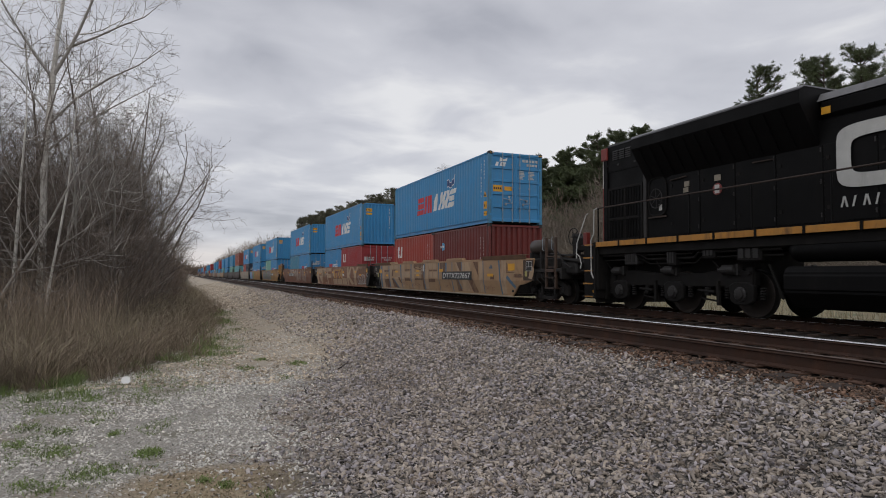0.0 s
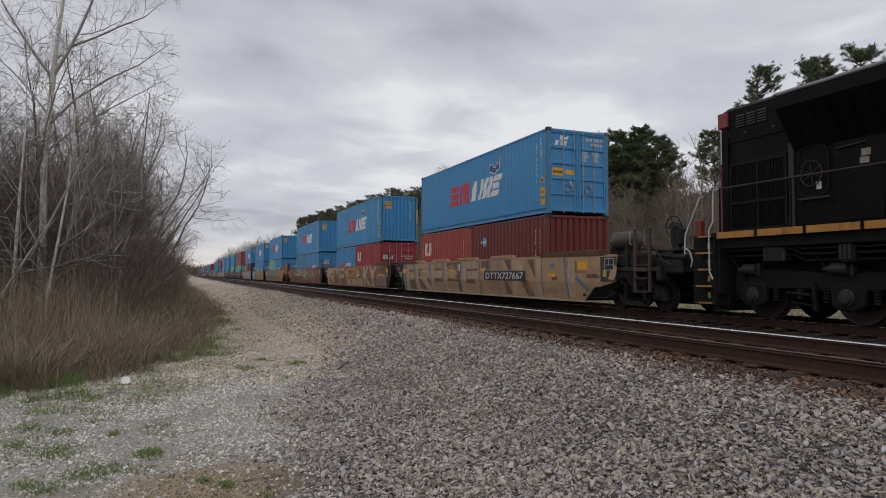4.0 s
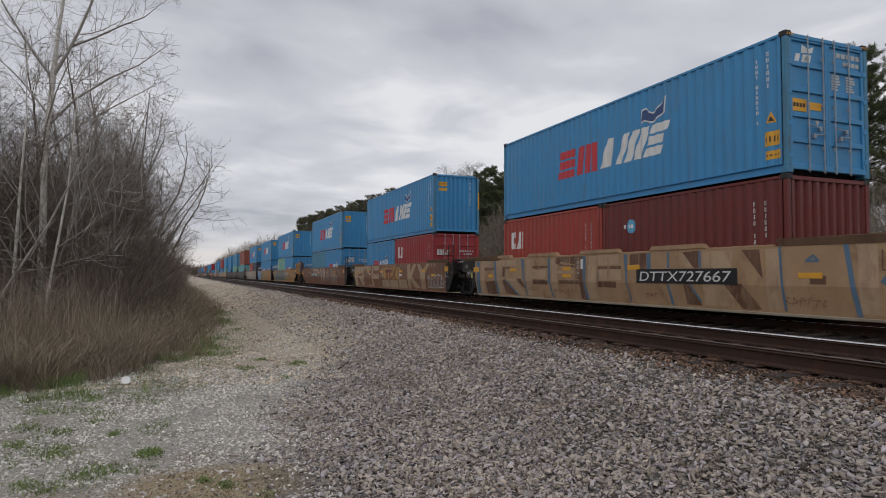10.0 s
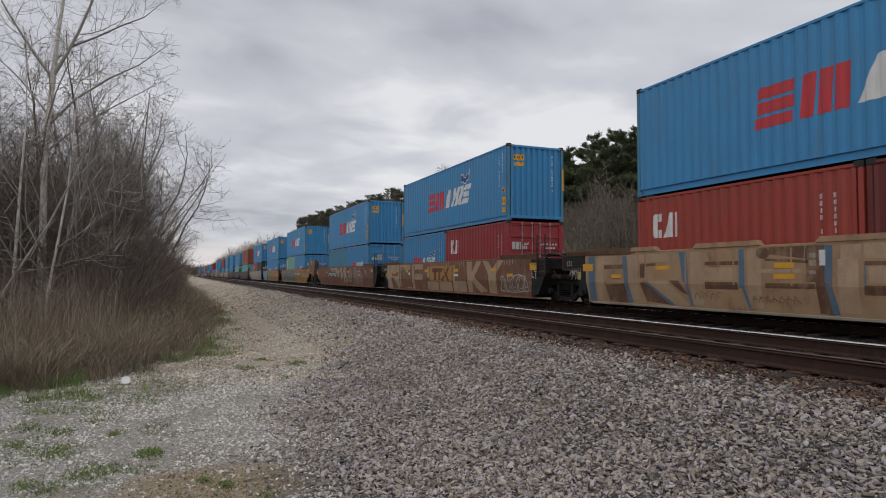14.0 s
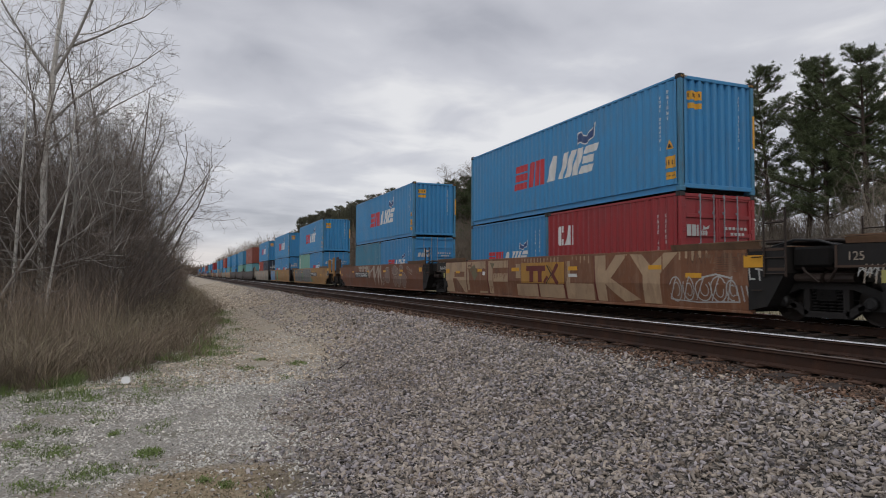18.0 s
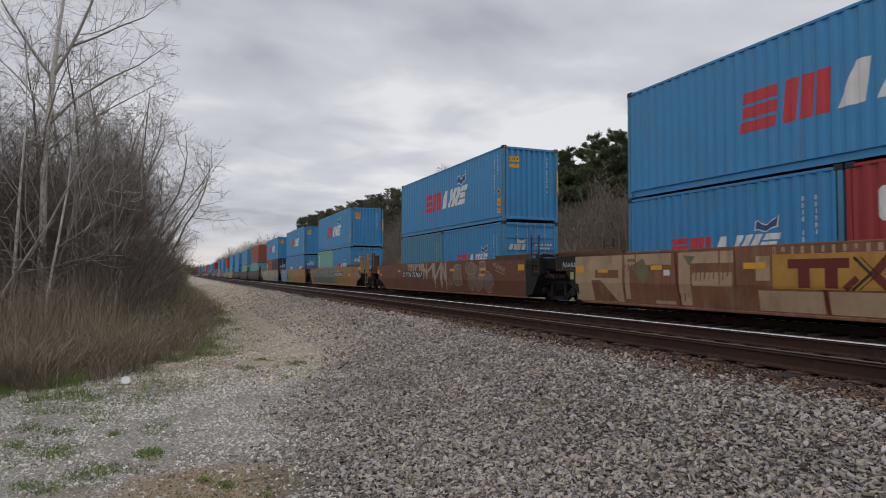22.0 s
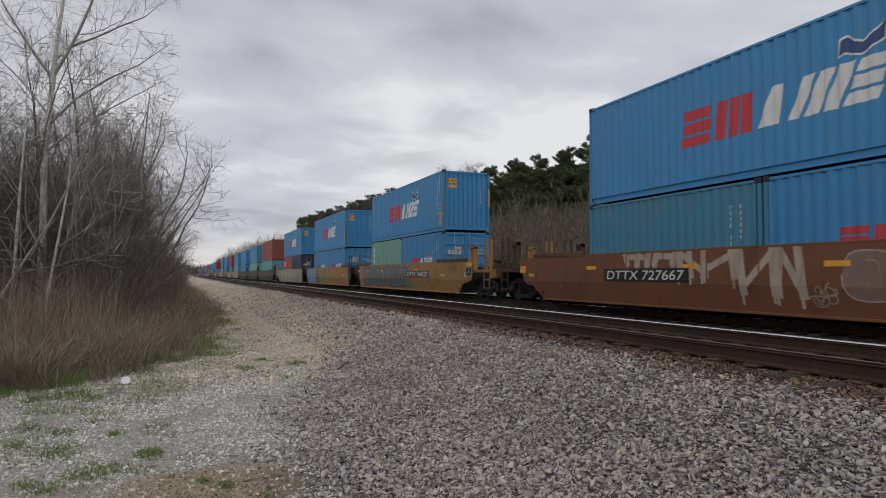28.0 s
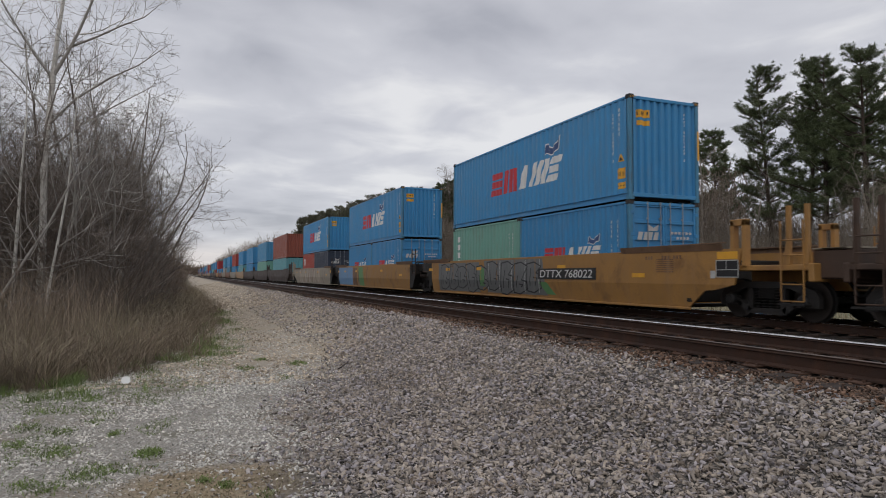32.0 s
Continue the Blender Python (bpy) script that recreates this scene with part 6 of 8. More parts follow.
# ---------------------------------------------------------------- locomotive
def build_loco():
    k = thing("locomotive", "black freight locomotive with yellow sill stripe and pale mark", "locomotive")
    blk = M["loco_black"]
    LEN = 22.0
    # underframe and walkway
    bm = B()
    box(bm, -1.45, 1.45, -LEN, -0.7, 1.50, 1.72, 0.02)
    part("underframe", bm, M["loco_grime"], k)
    for s in (-1, 1):
        bm = B()
        box(bm, s * 1.55 - 0.02, s * 1.55 + 0.02, -LEN + 1, -0.72, 1.72, 1.86, 0.006)
        part("sill_stripe", bm, M["loco_yellow"], k, "worn yellow sill stripe")
        for i in range(17):
            bm = B()
            y = -1.75 - i * 1.1
            box(bm, s * 1.575 - 0.006, s * 1.575 + 0.006, y - 0.03, y + 0.03, 1.70, 1.88)
            part("stripe_joint", bm, blk, k)
        bm = B()
        box(bm, min(s * 0.9, s * 1.53), max(s * 0.9, s * 1.53), -LEN + 1, -0.72, 1.80, 1.84)
        part("walkway", bm, M["steel_dark"], k)
    bm = B()
    box(bm, -1.5, 1.5, -0.72, -0.45, 0.5, 1.86, 0.02)
    part("end_plate", bm, M["loco_grime"], k)
    # long hood
    bm = B()
    box(bm, -0.98, 0.98, -LEN + 4.5, -0.40, 1.84, 3.95, 0.04)
    hood = part("long_hood", bm, blk, k)
    bm = B()
    box(bm, -1.02, 1.02, -LEN + 4.5, -7.15, 3.93, 4.36, 0.10)
    part("upper_hood", bm, blk, hood)
    bm = B()
    prism(bm, [(-1.02, 4.30), (1.02, 4.30), (0.92, 4.46), (-0.92, 4.46)], "y", -LEN + 4.5, -7.12)
    part("hood_roof", bm, M["loco_grey"], hood, "grey weathered roof")
    # flared radiator section
    bm = B()
    prism(bm, [(-0.98, 3.42), (0.98, 3.42), (1.50, 4.24), (1.50, 4.50), (1.35, 4.58), (-1.35, 4.58), (-1.50, 4.50), (-1.50, 4.24)], "y", -7.15, -2.2)
    rad = part("radiator_section", bm, blk, hood)
    bm = B()
    prism(bm, [(-1.36, 4.572), (1.36, 4.572), (1.30, 4.63), (-1.30, 4.63)], "y", -7.1, -2.0)
    part("radiator_roof", bm, M["loco_grey"], rad, "grey weathered radiator roof")
    for i in range(4):
        bm = B()
        lathe(bm, [(4.655, 0.50), (4.70, 0.48), (4.70, 0.36), (4.66, 0.34)], "z", 18, (0, -2.85 - i * 1.2, 0))
        part("fan", bm, M["steel_dark"], rad)
    for s in (-1, 1):
        bm = B()
        for i in range(12):
            y = -2.5 - i * 0.38
            vs = [(s * 1.03, y, 3.5), (s * 1.48, y, 4.2), (s * 1.48, y - 0.02, 4.2), (s * 1.03, y - 0.02, 3.5)]
            w = [bm.verts.new(p) for p in vs] + [bm.verts.new((p[0] + s * 0.02, p[1], p[2] - 0.02)) for p in vs]
            for q in ((0, 1, 2, 3), (4, 5, 6, 7), (0, 1, 5, 4), (2, 3, 7, 6)):
                bm.faces.new([w[j] for j in q])
        tagged(part("radiator_core", bm, blk, rad), kind="stuff")
    # rear upper end with louvres
    bm = B()
    prism(bm, [(-1.0, 3.90), (1.0, 3.90), (1.0, 4.64), (0.85, 4.74), (-0.85, 4.74), (-1.0, 4.64)], "y", -2.25, -0.42)
    part("hood_end_top", bm, blk, hood)
    for s in (-1, 1):
        for i in range(3):
            for j in range(5):
                bm = B()
                x = s * 1.004
                y, z = -0.78 - i * 0.28, 4.22 + j * 0.058
                prism(bm, [(x, z), (x + s * 0.022, z), (x, z + 0.04)], "y", y - 0.23, y)
                part("louvre", bm, M["loco_worn"], hood)
        for y, z in ((-0.98, 4.04), (-1.70, 4.02), (-0.48, 4.06)):
            bm = B()
            box(bm, s * 1.0 - 0.016, s * 1.0 + 0.016, y - 0.09, y, z, z + 0.055, 0.004)
            part("tag", bm, M["loco_worn"], hood)
        # upright intake grille over a panel, framed by a post
        bm = B()
        for z in (1.90, 2.50, 3.37):
            box(bm, s * 0.99 - 0.022, s * 0.99 + 0.022, -2.04, -0.58, z, z + 0.06)
        for y in (-2.04, -1.34, -0.62):
            box(bm, s * 0.99 - 0.022, s * 0.99 + 0.022, y, y + 0.05, 1.93, 3.40)
        part("grille_frame", bm, M["loco_grime"], hood)
        for z0, z1 in ((2.57, 3.36), (1.98, 2.47)):
            bm = B()
            for j in range(21):
                y = -1.97 + j * 0.066
                if abs(y + 1.315) > 0.05:
                    box(bm, s * 0.985 - 0.014, s * 0.985 + 0.014, y, y + 0.03, z0, z1)
            tagged(part("grille_slats", bm, blk, hood), kind="stuff")
        bm = B()
        box(bm, s * 0.99 - 0.03, s * 0.99 + 0.03, -2.2, -2.08, 1.86, 3.62, 0.01)
        part("door_post", bm, M["loco_worn"], hood)
        # tall doors with latches and hinges
        for j in range(9):
            y = -3.05 - j * 1.05
            bm = B()
            box(bm, s * 0.985 - 0.012, s * 0.985 + 0.012, y - 1.02, y, 1.95, 3.45, 0.006)
            d = part("hood_door", bm, blk, hood)
            for z in (2.2, 3.15):
                bm = B()
                box(bm, s * 1.0 - 0.014, s * 1.0 + 0.014, y - 0.12, y - 0.06, z, z + 0.07)
                part("latch", bm, M["loco_grime"], d)
            for z in (2.05, 2.7, 3.32):
                bm = B()
                rod(bm, (s * 1.0, y - 0.99, z), (s * 1.0, y - 0.99, z + 0.09), 0.014, 6)
                part("hinge", bm, M["loco_worn"], d)
    # hand brake wheel in a rounded recess
    bm = B()
    for a, b in zip(range(14), range(1, 15)):
        p = [(-2.62 + 0.33 * math.copysign(abs(math.cos(t)) ** 0.5, math.cos(t)), 2.97 + 0.50 * math.copysign(abs(math.sin(t)) ** 0.5, math.sin(t))) for t in (a * 6.2832 / 14, b * 6.2832 / 14)]
        rod(bm, (-1.0, *p[0]), (-1.0, *p[1]), 0.022, 6)
    part("recess_rim", bm, M["loco_grime"], hood)
    bm = B()
    prism(bm, [(-2.62 + 0.33 * math.copysign(abs(math.cos(t)) ** 0.5, math.cos(t)), 2.97 + 0.50 * math.copysign(abs(math.sin(t)) ** 0.5, math.sin(t))) for t in np.linspace(0, 6.2832, 15)[:-1]], "x", -0.996, -0.985)
    part("recess", bm, blk, hood)
    bm = B()
    for a in range(18):
        t, u = a * 6.2832 / 18, (a + 1) * 6.2832 / 18
        rod(bm, (-1.04, -2.60 + 0.23 * math.cos(t), 2.92 + 0.25 * math.sin(t)), (-1.04, -2.60 + 0.23 * math.cos(u), 2.92 + 0.25 * math.sin(u)), 0.013, 6)
    for a in range(3):
        t = a * 1.047 + 0.4
        rod(bm, (-1.03, -2.60 + 0.23 * math.cos(t), 2.92 + 0.25 * math.sin(t)), (-1.03, -2.60 - 0.23 * math.cos(t), 2.92 - 0.25 * math.sin(t)), 0.009, 6)
    part("brake_wheel", bm, M["loco_worn"], hood)
    bm = B()
    box(bm, -1.03, -0.99, -2.96, -2.30, 2.42, 2.46)
    part("recess_sill", bm, M["steel_brown"], hood)
    for y, z, w, h, mk in ((-2.68, 2.60, 0.11, 0.15, "white_dull"), (-3.58, 3.10, 0.17, 0.13, "plac_old"), (-3.55, 2.96, 0.17, 0.12, "plac_old"),
                           (-4.54, 3.11, 0.19, 0.14, "plac_old"), (-7.25, 4.02, 0.18, 0.14, "yellow")):
        bm = B()
        box(bm, -1.012 if y > -7 else -1.04, -1.0 if y > -7 else -1.02, y - w, y, z, z + h, 0.003)
        part("placard", bm, M[mk], hood)
    bm = B()
    lathe(bm, [(-1.010, 0.135), (-1.004, 0.14), (-0.99, 0.135)], "x", 20, (0, -4.62, 2.92))
    disc = part("round_sign", bm, M["loco_red"], hood, "round worn red and white sign")
    bm = B()
    box(bm, -1.016, -1.009, -4.69, -4.55, 2.82, 3.02, 0.003)
    part("sign_panel", bm, M["white_dull"], disc)
    bm = B()
    rod(bm, (-1.03, -6.14, 3.35), (-1.03, -5.63, 3.36), 0.014, 6)
    rod(bm, (-1.03, -3.68, 3.35), (-1.03, -3.12, 3.32), 0.018, 6)
    part("grab_bar", bm, M["steel_brown"], hood)
    # pale block mark: a wide open ring and a row of small figures
    bm = B()
    xs = -1.035
    cy, cz = -8.88, 3.13
    outer = [(1.35 * math.copysign(abs(math.cos(a)) ** 0.32, math.cos(a)), 0.60 * math.copysign(abs(math.sin(a)) ** 0.32, math.sin(a))) for a in np.linspace(0.75, 5.53, 26)]
    inner = [(p * 0.79, q * 0.58) for p, q in outer]
    for (a, b), (c, d), (e, f), (g, h) in zip(outer, outer[1:], inner, inner[1:]):
        vs = [bm.verts.new((xs, cy - p, cz + q)) for p, q in ((a, b), (c, d), (g, h), (e, f))]
        bm.faces.new(vs)
    for u in (-0.55,):
        for i in range(3):
            y = cy + 1.1 - i * 0.9
            prism(bm, [(y, cz + 0.05 - 0.0), (y - 0.02, cz + 0.05), (y - 0.02, cz + 0.06), (y, cz + 0.06)], "x", xs - 0.001, xs)
    part("pale_mark", bm, M["white_dull"], hood, "pale rounded block mark")
    for i in range(8):
        bm = B()
        y = -7.58 - i * 0.42
        for j in range(3):
            prism(bm, [(y - j * 0.11, 2.20), (y - j * 0.11 - 0.035, 2.20), (y - j * 0.11 - 0.035 + (0.05 if j % 2 else -0.05), 2.40), (y - j * 0.11 + (0.05 if j % 2 else -0.05), 2.40)], "x", -1.012, -1.004)
        part("painted_figure", bm, M["white_dull"], hood, "small pale painted figure")
    # handrails
    for s in (-1, 1):
        bm = B()
        pipe(bm, [(s * 1.52, -0.75, 2.82), (s * 1.52, -LEN + 3, 2.82)], 0.02, 8)
        part("handrail", bm, M["steel_brown"], k)
        for i in range(11):
            y = -0.78 - i * 1.75
            bm = B()
            rod(bm, (s * 1.52, y, 1.84), (s * 1.52, y, 2.82), 0.02, 8)
            part("stanchion", bm, blk, k)
    # rear steps, white grab irons, red corner posts
    for s in (-1, 1):
        bm = B()
        box(bm, min(s * 1.2, s * 1.26), max(s * 1.2, s * 1.26), -0.62, 0.28, 0.25, 1.86)
        part("step_side", bm, M["loco_grime"], k)
        bm = B()
        box(bm, min(s * 0.95, s * 1.55), max(s * 0.95, s * 1.55), -0.66, -0.60, 0.28, 1.86)
        part("step_back", bm, M["loco_grime"], k)
        for j in range(5):
            z = 0.30 + j * 0.37
            bm = B()
            box(bm, min(s * 1.26, s * 1.56), max(s * 1.26, s * 1.56), -0.62, 0.0, z, z + 0.03)
            st = part("step", bm, M["steel_dark"], k)
            bm = B()
            box(bm, s * 1.565 - 0.006, s * 1.565 + 0.006, -0.56, -0.10 if j % 2 else -0.18, z - 0.004, z + 0.034)
            part("step_edge", bm, M["loco_yellow"], st)
            if j < 4:
                bm = B()
                box(bm, min(s * 1.262, s * 1.275), max(s * 1.262, s * 1.275), -0.54, -0.16, z + 0.12, z + 0.25)
                part("step_riser", bm, M["yellow"], st, "yellow painted riser")
        bm = B()
        pipe(bm, [(s * 1.57, -0.60, 0.84), (s * 1.58, -0.52, 1.0), (s * 1.58, -0.51, 1.92), (s * 1.55, -0.60, 2.10), (s * 1.53, -0.60, 2.80), (s * 1.52, -0.76, 2.83)], 0.017, 8)
        part("grab_iron", bm, M["white_dull"], k, "white grab iron")
        bm = B()
        pipe(bm, [(s * 1.56, 0.24, 1.42), (s * 1.56, 0.24, 1.6), (s * 1.56, 0.22, 1.87), (s * 1.52, -0.19, 2.68), (s * 1.50, -0.26, 2.72)], 0.017, 8)
        pipe(bm, [(s * 1.56, 0.22, 1.55), (s * 1.55, 0.10, 1.48), (s * 1.53, 0.04, 1.26), (s * 1.52, 0.10, 1.12)], 0.016, 8)
        part("grab_iron", bm, M["white_dull"], k, "white grab iron")
        bm = B()
        box(bm, min(s * 0.80, s * 1.03), max(s * 0.80, s * 1.03), -0.55, -0.375, 1.86, 4.26, 0.01)
        post = part("corner_post", bm, blk, k)
        bm = B()
        box(bm, min(s * 0.80, s * 1.03), max(s * 0.80, s * 1.03), -0.372, -0.345, 1.86, 3.46, 0.004)
        part("post_face", bm, M["loco_red"], post, "dull red face of the corner post")
        bm = B()
        box(bm, min(s * 0.80, s * 1.03), max(s * 0.80, s * 1.03), -0.372, -0.345, 3.463, 4.26, 0.004)
        part("post_face", bm, M["white_dull"], post, "faded white upper face of the corner post")
        bm = B()
        box(bm, min(s * 0.86, s * 1.06), max(s * 0.86, s * 1.06), -0.56, -0.29, 4.265, 4.62, 0.02)
        part("marker_lamp", bm, M["loco_red"], k)
    bm = B()
    box(bm, -1.50, -1.34, -0.17, 0.0, 1.80, 2.18, 0.02)
    part("sand_box", bm, M["loco_red"], k, "dull red box")
    bm = B()
    box(bm, -0.85, 0.85, -0.41, -0.37, 2.0, 3.7)
    for j in range(7):
        box(bm, -0.8, 0.8, -0.38, -0.35, 2.3 + j * 0.18, 2.38 + j * 0.18)
    part("hood_end_door", bm, blk, hood)
    bm = B()
    box(bm, -0.14, 0.14, -0.6, 0.75, 0.75, 1.0, 0.03)
    box(bm, -0.2, 0.24, 0.6, 0.92, 0.66, 1.05, 0.05)
    part("coupler", bm, M["steel_brown"], k)
    bm = B()
    prism(bm, [(-1.4, 0.55), (1.4, 0.55), (1.3, 0.14), (-1.3, 0.14)], "y", -0.55, -0.35)
    part("pilot", bm, M["steel_dark"], k)
    # three-axle trucks
    grim, lite = M["loco_grime"], M["loco_worn"]
    for y0 in (-3.42, -17.8):
        wb = 2.05
        for s in (-1, 1):
            x = s * 1.08
            bm = B()
            prism(bm, [(y0 - 2.35, 0.70), (y0 - 2.35, 1.02), (y0 - 1.4, 1.06), (y0 - 0.9, 0.98), (y0 + 0.7, 0.98), (y0 + 1.5, 1.06), (y0 + 2.55, 1.04), (y0 + 2.6, 0.70), (y0 + 2.4, 0.56), (y0 + 1.6, 0.66),
                       (y0 + 0.4, 0.66), (y0, 0.58), (y0 - 0.4, 0.66), (y0 - 1.6, 0.66), (y0 - 2.1, 0.58)], "x", x - 0.09, x + 0.09)
            bmesh.ops.bevel(bm, geom=bm.edges[:], offset=0.018, segments=1, affect="EDGES")
            fr = part("truck_frame", bm, grim, k)
            for a in (-wb, 0.0, wb):
                bm = B()
                c = y0 + a
                prism(bm, [(c - 0.30, 0.36), (c - 0.34, 0.70), (c - 0.2, 0.78), (c + 0.2, 0.78), (c + 0.34, 0.70), (c + 0.30, 0.36), (c + 0.15, 0.28), (c - 0.15, 0.28)], "x", min(x + s * 0.04, x + s * 0.17), max(x + s * 0.04, x + s * 0.17))
                bmesh.ops.bevel(bm, geom=bm.edges[:], offset=0.025, segments=1, affect="EDGES")
                jb = part("journal_box", bm, grim, fr)
                bm = B()
                lathe(bm, [(x + s * 0.16, 0.16), (x + s * 0.20, 0.16), (x + s * 0.22, 0.12), (x + s * 0.25, 0.11), (x + s * 0.26, 0.05)], "x", 16, (0, c, 0.52))
                for q in range(6):
                    t = q * 1.047
                    rod(bm, (x + s * 0.19, c + 0.135 * math.cos(t), 0.52 + 0.135 * math.sin(t)), (x + s * 0.225, c + 0.135 * math.cos(t), 0.52 + 0.135 * math.sin(t)), 0.015, 6)
                part("axle_cover", bm, lite, jb)
                for e in (-0.47, 0.47):
                    bm = B()
                    for i in range(5):
                        lathe(bm, [(0.40 + i * 0.055, 0.055), (0.42 + i * 0.055, 0.07), (0.445 + i * 0.055, 0.055)], "z", 10, (x + s * 0.05, c + e, 0))
                    part("coil_spring", bm, grim, fr)
                # brake shoe, hanger and links between the wheels
                for e in (0.62,):
                    bm = B()
                    prism(bm, [(c + e, 0.25), (c + e + 0.07, 0.25), (c + e + 0.10, 0.78), (c + e + 0.02, 0.80)], "x", min(x + s * 0.08, x + s * 0.15), max(x + s * 0.08, x + s * 0.15))
                    rod(bm, (x + s * 0.12, c + e, 0.34), (x + s * 0.12, c + e + 0.55, 0.40), 0.022, 6)
                    rod(bm, (x + s * 0.14, c + e + 0.12, 0.55), (x + s * 0.14, c + e + 0.62, 0.58), 0.035, 8)
                    box(bm, min(x + s * 0.06, x + s * 0.16), max(x + s * 0.06, x + s * 0.16), c + e + 0.3, c + e + 0.42, 0.46, 0.66, 0.015)
                    part("brake_rigging", bm, grim, fr)
            for a in (1.95, -0.05, -1.9):
                bm = B()
                lathe(bm, [(y0 + a, 0.05), (y0 + a + 0.02, 0.115), (y0 + a + 0.34, 0.115), (y0 + a + 0.37, 0.07), (y0 + a + 0.5, 0.045)], "y", 14, (x + s * 0.13, 0, 1.05))
                box(bm, min(x, x + s * 0.16), max(x, x + s * 0.16), y0 + a - 0.06, y0 + a, 0.92, 1.18, 0.01)
                cyl = part("brake_cylinder", bm, lite, fr)
                bm = B()
                pts = [(x + s * 0.16, y0 + a + 0.45, 1.08), (x + s * 0.2, y0 + a + 0.62, 1.30), (x + s * 0.16, y0 + a + 0.80, 1.42), (x + s * 0.08, y0 + a + 0.95, 1.30)]
                pipe(bm, pts, 0.016, 6)
                part("air_pipe", bm, grim, cyl)
            for a in (-2.25, 2.35):
                bm = B()
                prism(bm, [(y0 + a - 0.06, 0.42), (y0 + a + 0.06, 0.42), (y0 + a + 0.09, 1.10), (y0 + a - 0.09, 1.10)], "x", min(x + s * 0.06, x + s * 0.14), max(x + s * 0.06, x + s * 0.14))
                lathe(bm, [(x + s * 0.13, 0.05), (x + s * 0.17, 0.045)], "x", 10, (0, y0 + a, 0.98))
                part("pedestal", bm, grim, fr)
            bm = B()
            rod(bm, (x + s * 0.13, y0 - 2.75, 1.15), (x + s * 0.16, y0 - 3.1, 0.45), 0.028, 8)
            part("snubber", bm, grim, fr)
        for a in (-wb, 0.0, wb):
            wheelset(k, y0 + a, 0.52, near=(y0 > -10))
        bm = B()
        box(bm, -0.8, 0.8, y0 - 2.0, y0 + 2.0, 0.6, 1.5, 0.05)
        part("truck_bolster", bm, grim, k)
    # boxes, cable trough and pipes under the sill
    for y, w, z0, z1, mk in ((-1.75, 0.5, 1.20, 1.66, "loco_worn"), (-5.5, 0.62, 1.22, 1.66, "loco_grime"), (-3.4, 0.28, 1.15, 1.6, "loco_grime"), (-4.55, 0.35, 1.3, 1.66, "loco_grime")):
        bm = B()
        box(bm, -1.40, -1.12, y - w, y, z0, z1, 0.03)
        eb = part("equipment_box", bm, M[mk], k)
        bm = B()
        for j in range(3):
            box(bm, -1.412, -1.396, y - w + 0.06 + j * w * 0.3, y - w + 0.06 + j * w * 0.3 + w * 0.2, z0 + 0.07, z1 - 0.1, 0.004)
        part("cover_plate", bm, M["steel_dark"] if mk == "loco_worn" else M["loco_worn"], eb)
    for x, z, rr in ((-1.36, 1.46, 0.03), (-1.30, 1.34, 0.022), (-1.42, 1.56, 0.018)):
        bm = B()
        pipe(bm, [(x, -6.6, z), (x, -4.4, z), (x + 0.05, -4.2, z - 0.12), (x + 0.05, -2.6, z - 0.12), (x, -2.4, z), (x, -0.8, z)], rr, 8)
        part("air_pipe", bm, grim, k)
    # air reservoirs and fuel tank
    for s in (-1, 1):
        bm = B()
        lathe(bm, [(-13.0, 0.02), (-12.98, 0.18), (-12.85, 0.235), (-6.9, 0.235), (-6.78, 0.18), (-6.76, 0.02)], "y", 20, (s * 1.22, 0, 1.42))
        part("air_reservoir", bm, blk, k, "", True)
    bm = B()
    prism(bm, [(-1.42, 1.10), (-1.5, 0.95), (-1.5, 0.62), (-1.2, 0.28), (1.2, 0.28), (1.5, 0.62), (1.5, 0.95), (1.42, 1.10)], "y", -14.2, -6.7)
    bmesh.ops.bevel(bm, geom=bm.edges[:], offset=0.04, segments=2, affect="EDGES")
    part("fuel_tank", bm, blk, k)
    # cab
    bm = B()
    box(bm, -1.5, 1.5, -LEN + 2.2, -LEN + 4.5, 1.84, 4.5, 0.08)
    part("cab", bm, blk, k)
    bm = B()
    box(bm, -1.4, 1.4, -LEN, -LEN + 2.2, 1.84, 3.3, 0.1)
    part("nose", bm, blk, k)
    for s in (-1, 1):
        bm = B()
        box(bm, s * 1.5 - 0.01, s * 1.5 + 0.01, -LEN + 2.7, -LEN + 4.1, 3.2, 4.0)
        part("cab_window", bm, M["black_plate"], k)
    return k


loco = build_loco()
carry(loco, -6.8, ZT)


# ---------------------------------------------------------------- trees, brush, grass, stones
def tubes(paths, sides):
    """Tapered tubes as arrays. paths: lists of (point, radius)."""
    V, F = [], []
    for path in paths:
        base = len(V)
        n = len(path)
        for i, (p, r) in enumerate(path):
            q = path[min(i + 1, n - 1)][0] - path[max(i - 1, 0)][0]
            d = q.normalized() if q.length > 1e-6 else Vector((0, 0, 1))
            a = d.orthogonal().normalized()
            b = d.cross(a)
            for k in range(sides):
                t = 2 * math.pi * k / sides
                V.append(p + (a * math.cos(t) + b * math.sin(t)) * r)
        for i in range(n - 1):
            for k in range(sides):
                F.append((base + i * sides + k, base + i * sides + (k + 1) % sides, base + (i + 1) * sides + (k + 1) % sides, base + (i + 1) * sides + k))
    return V, F


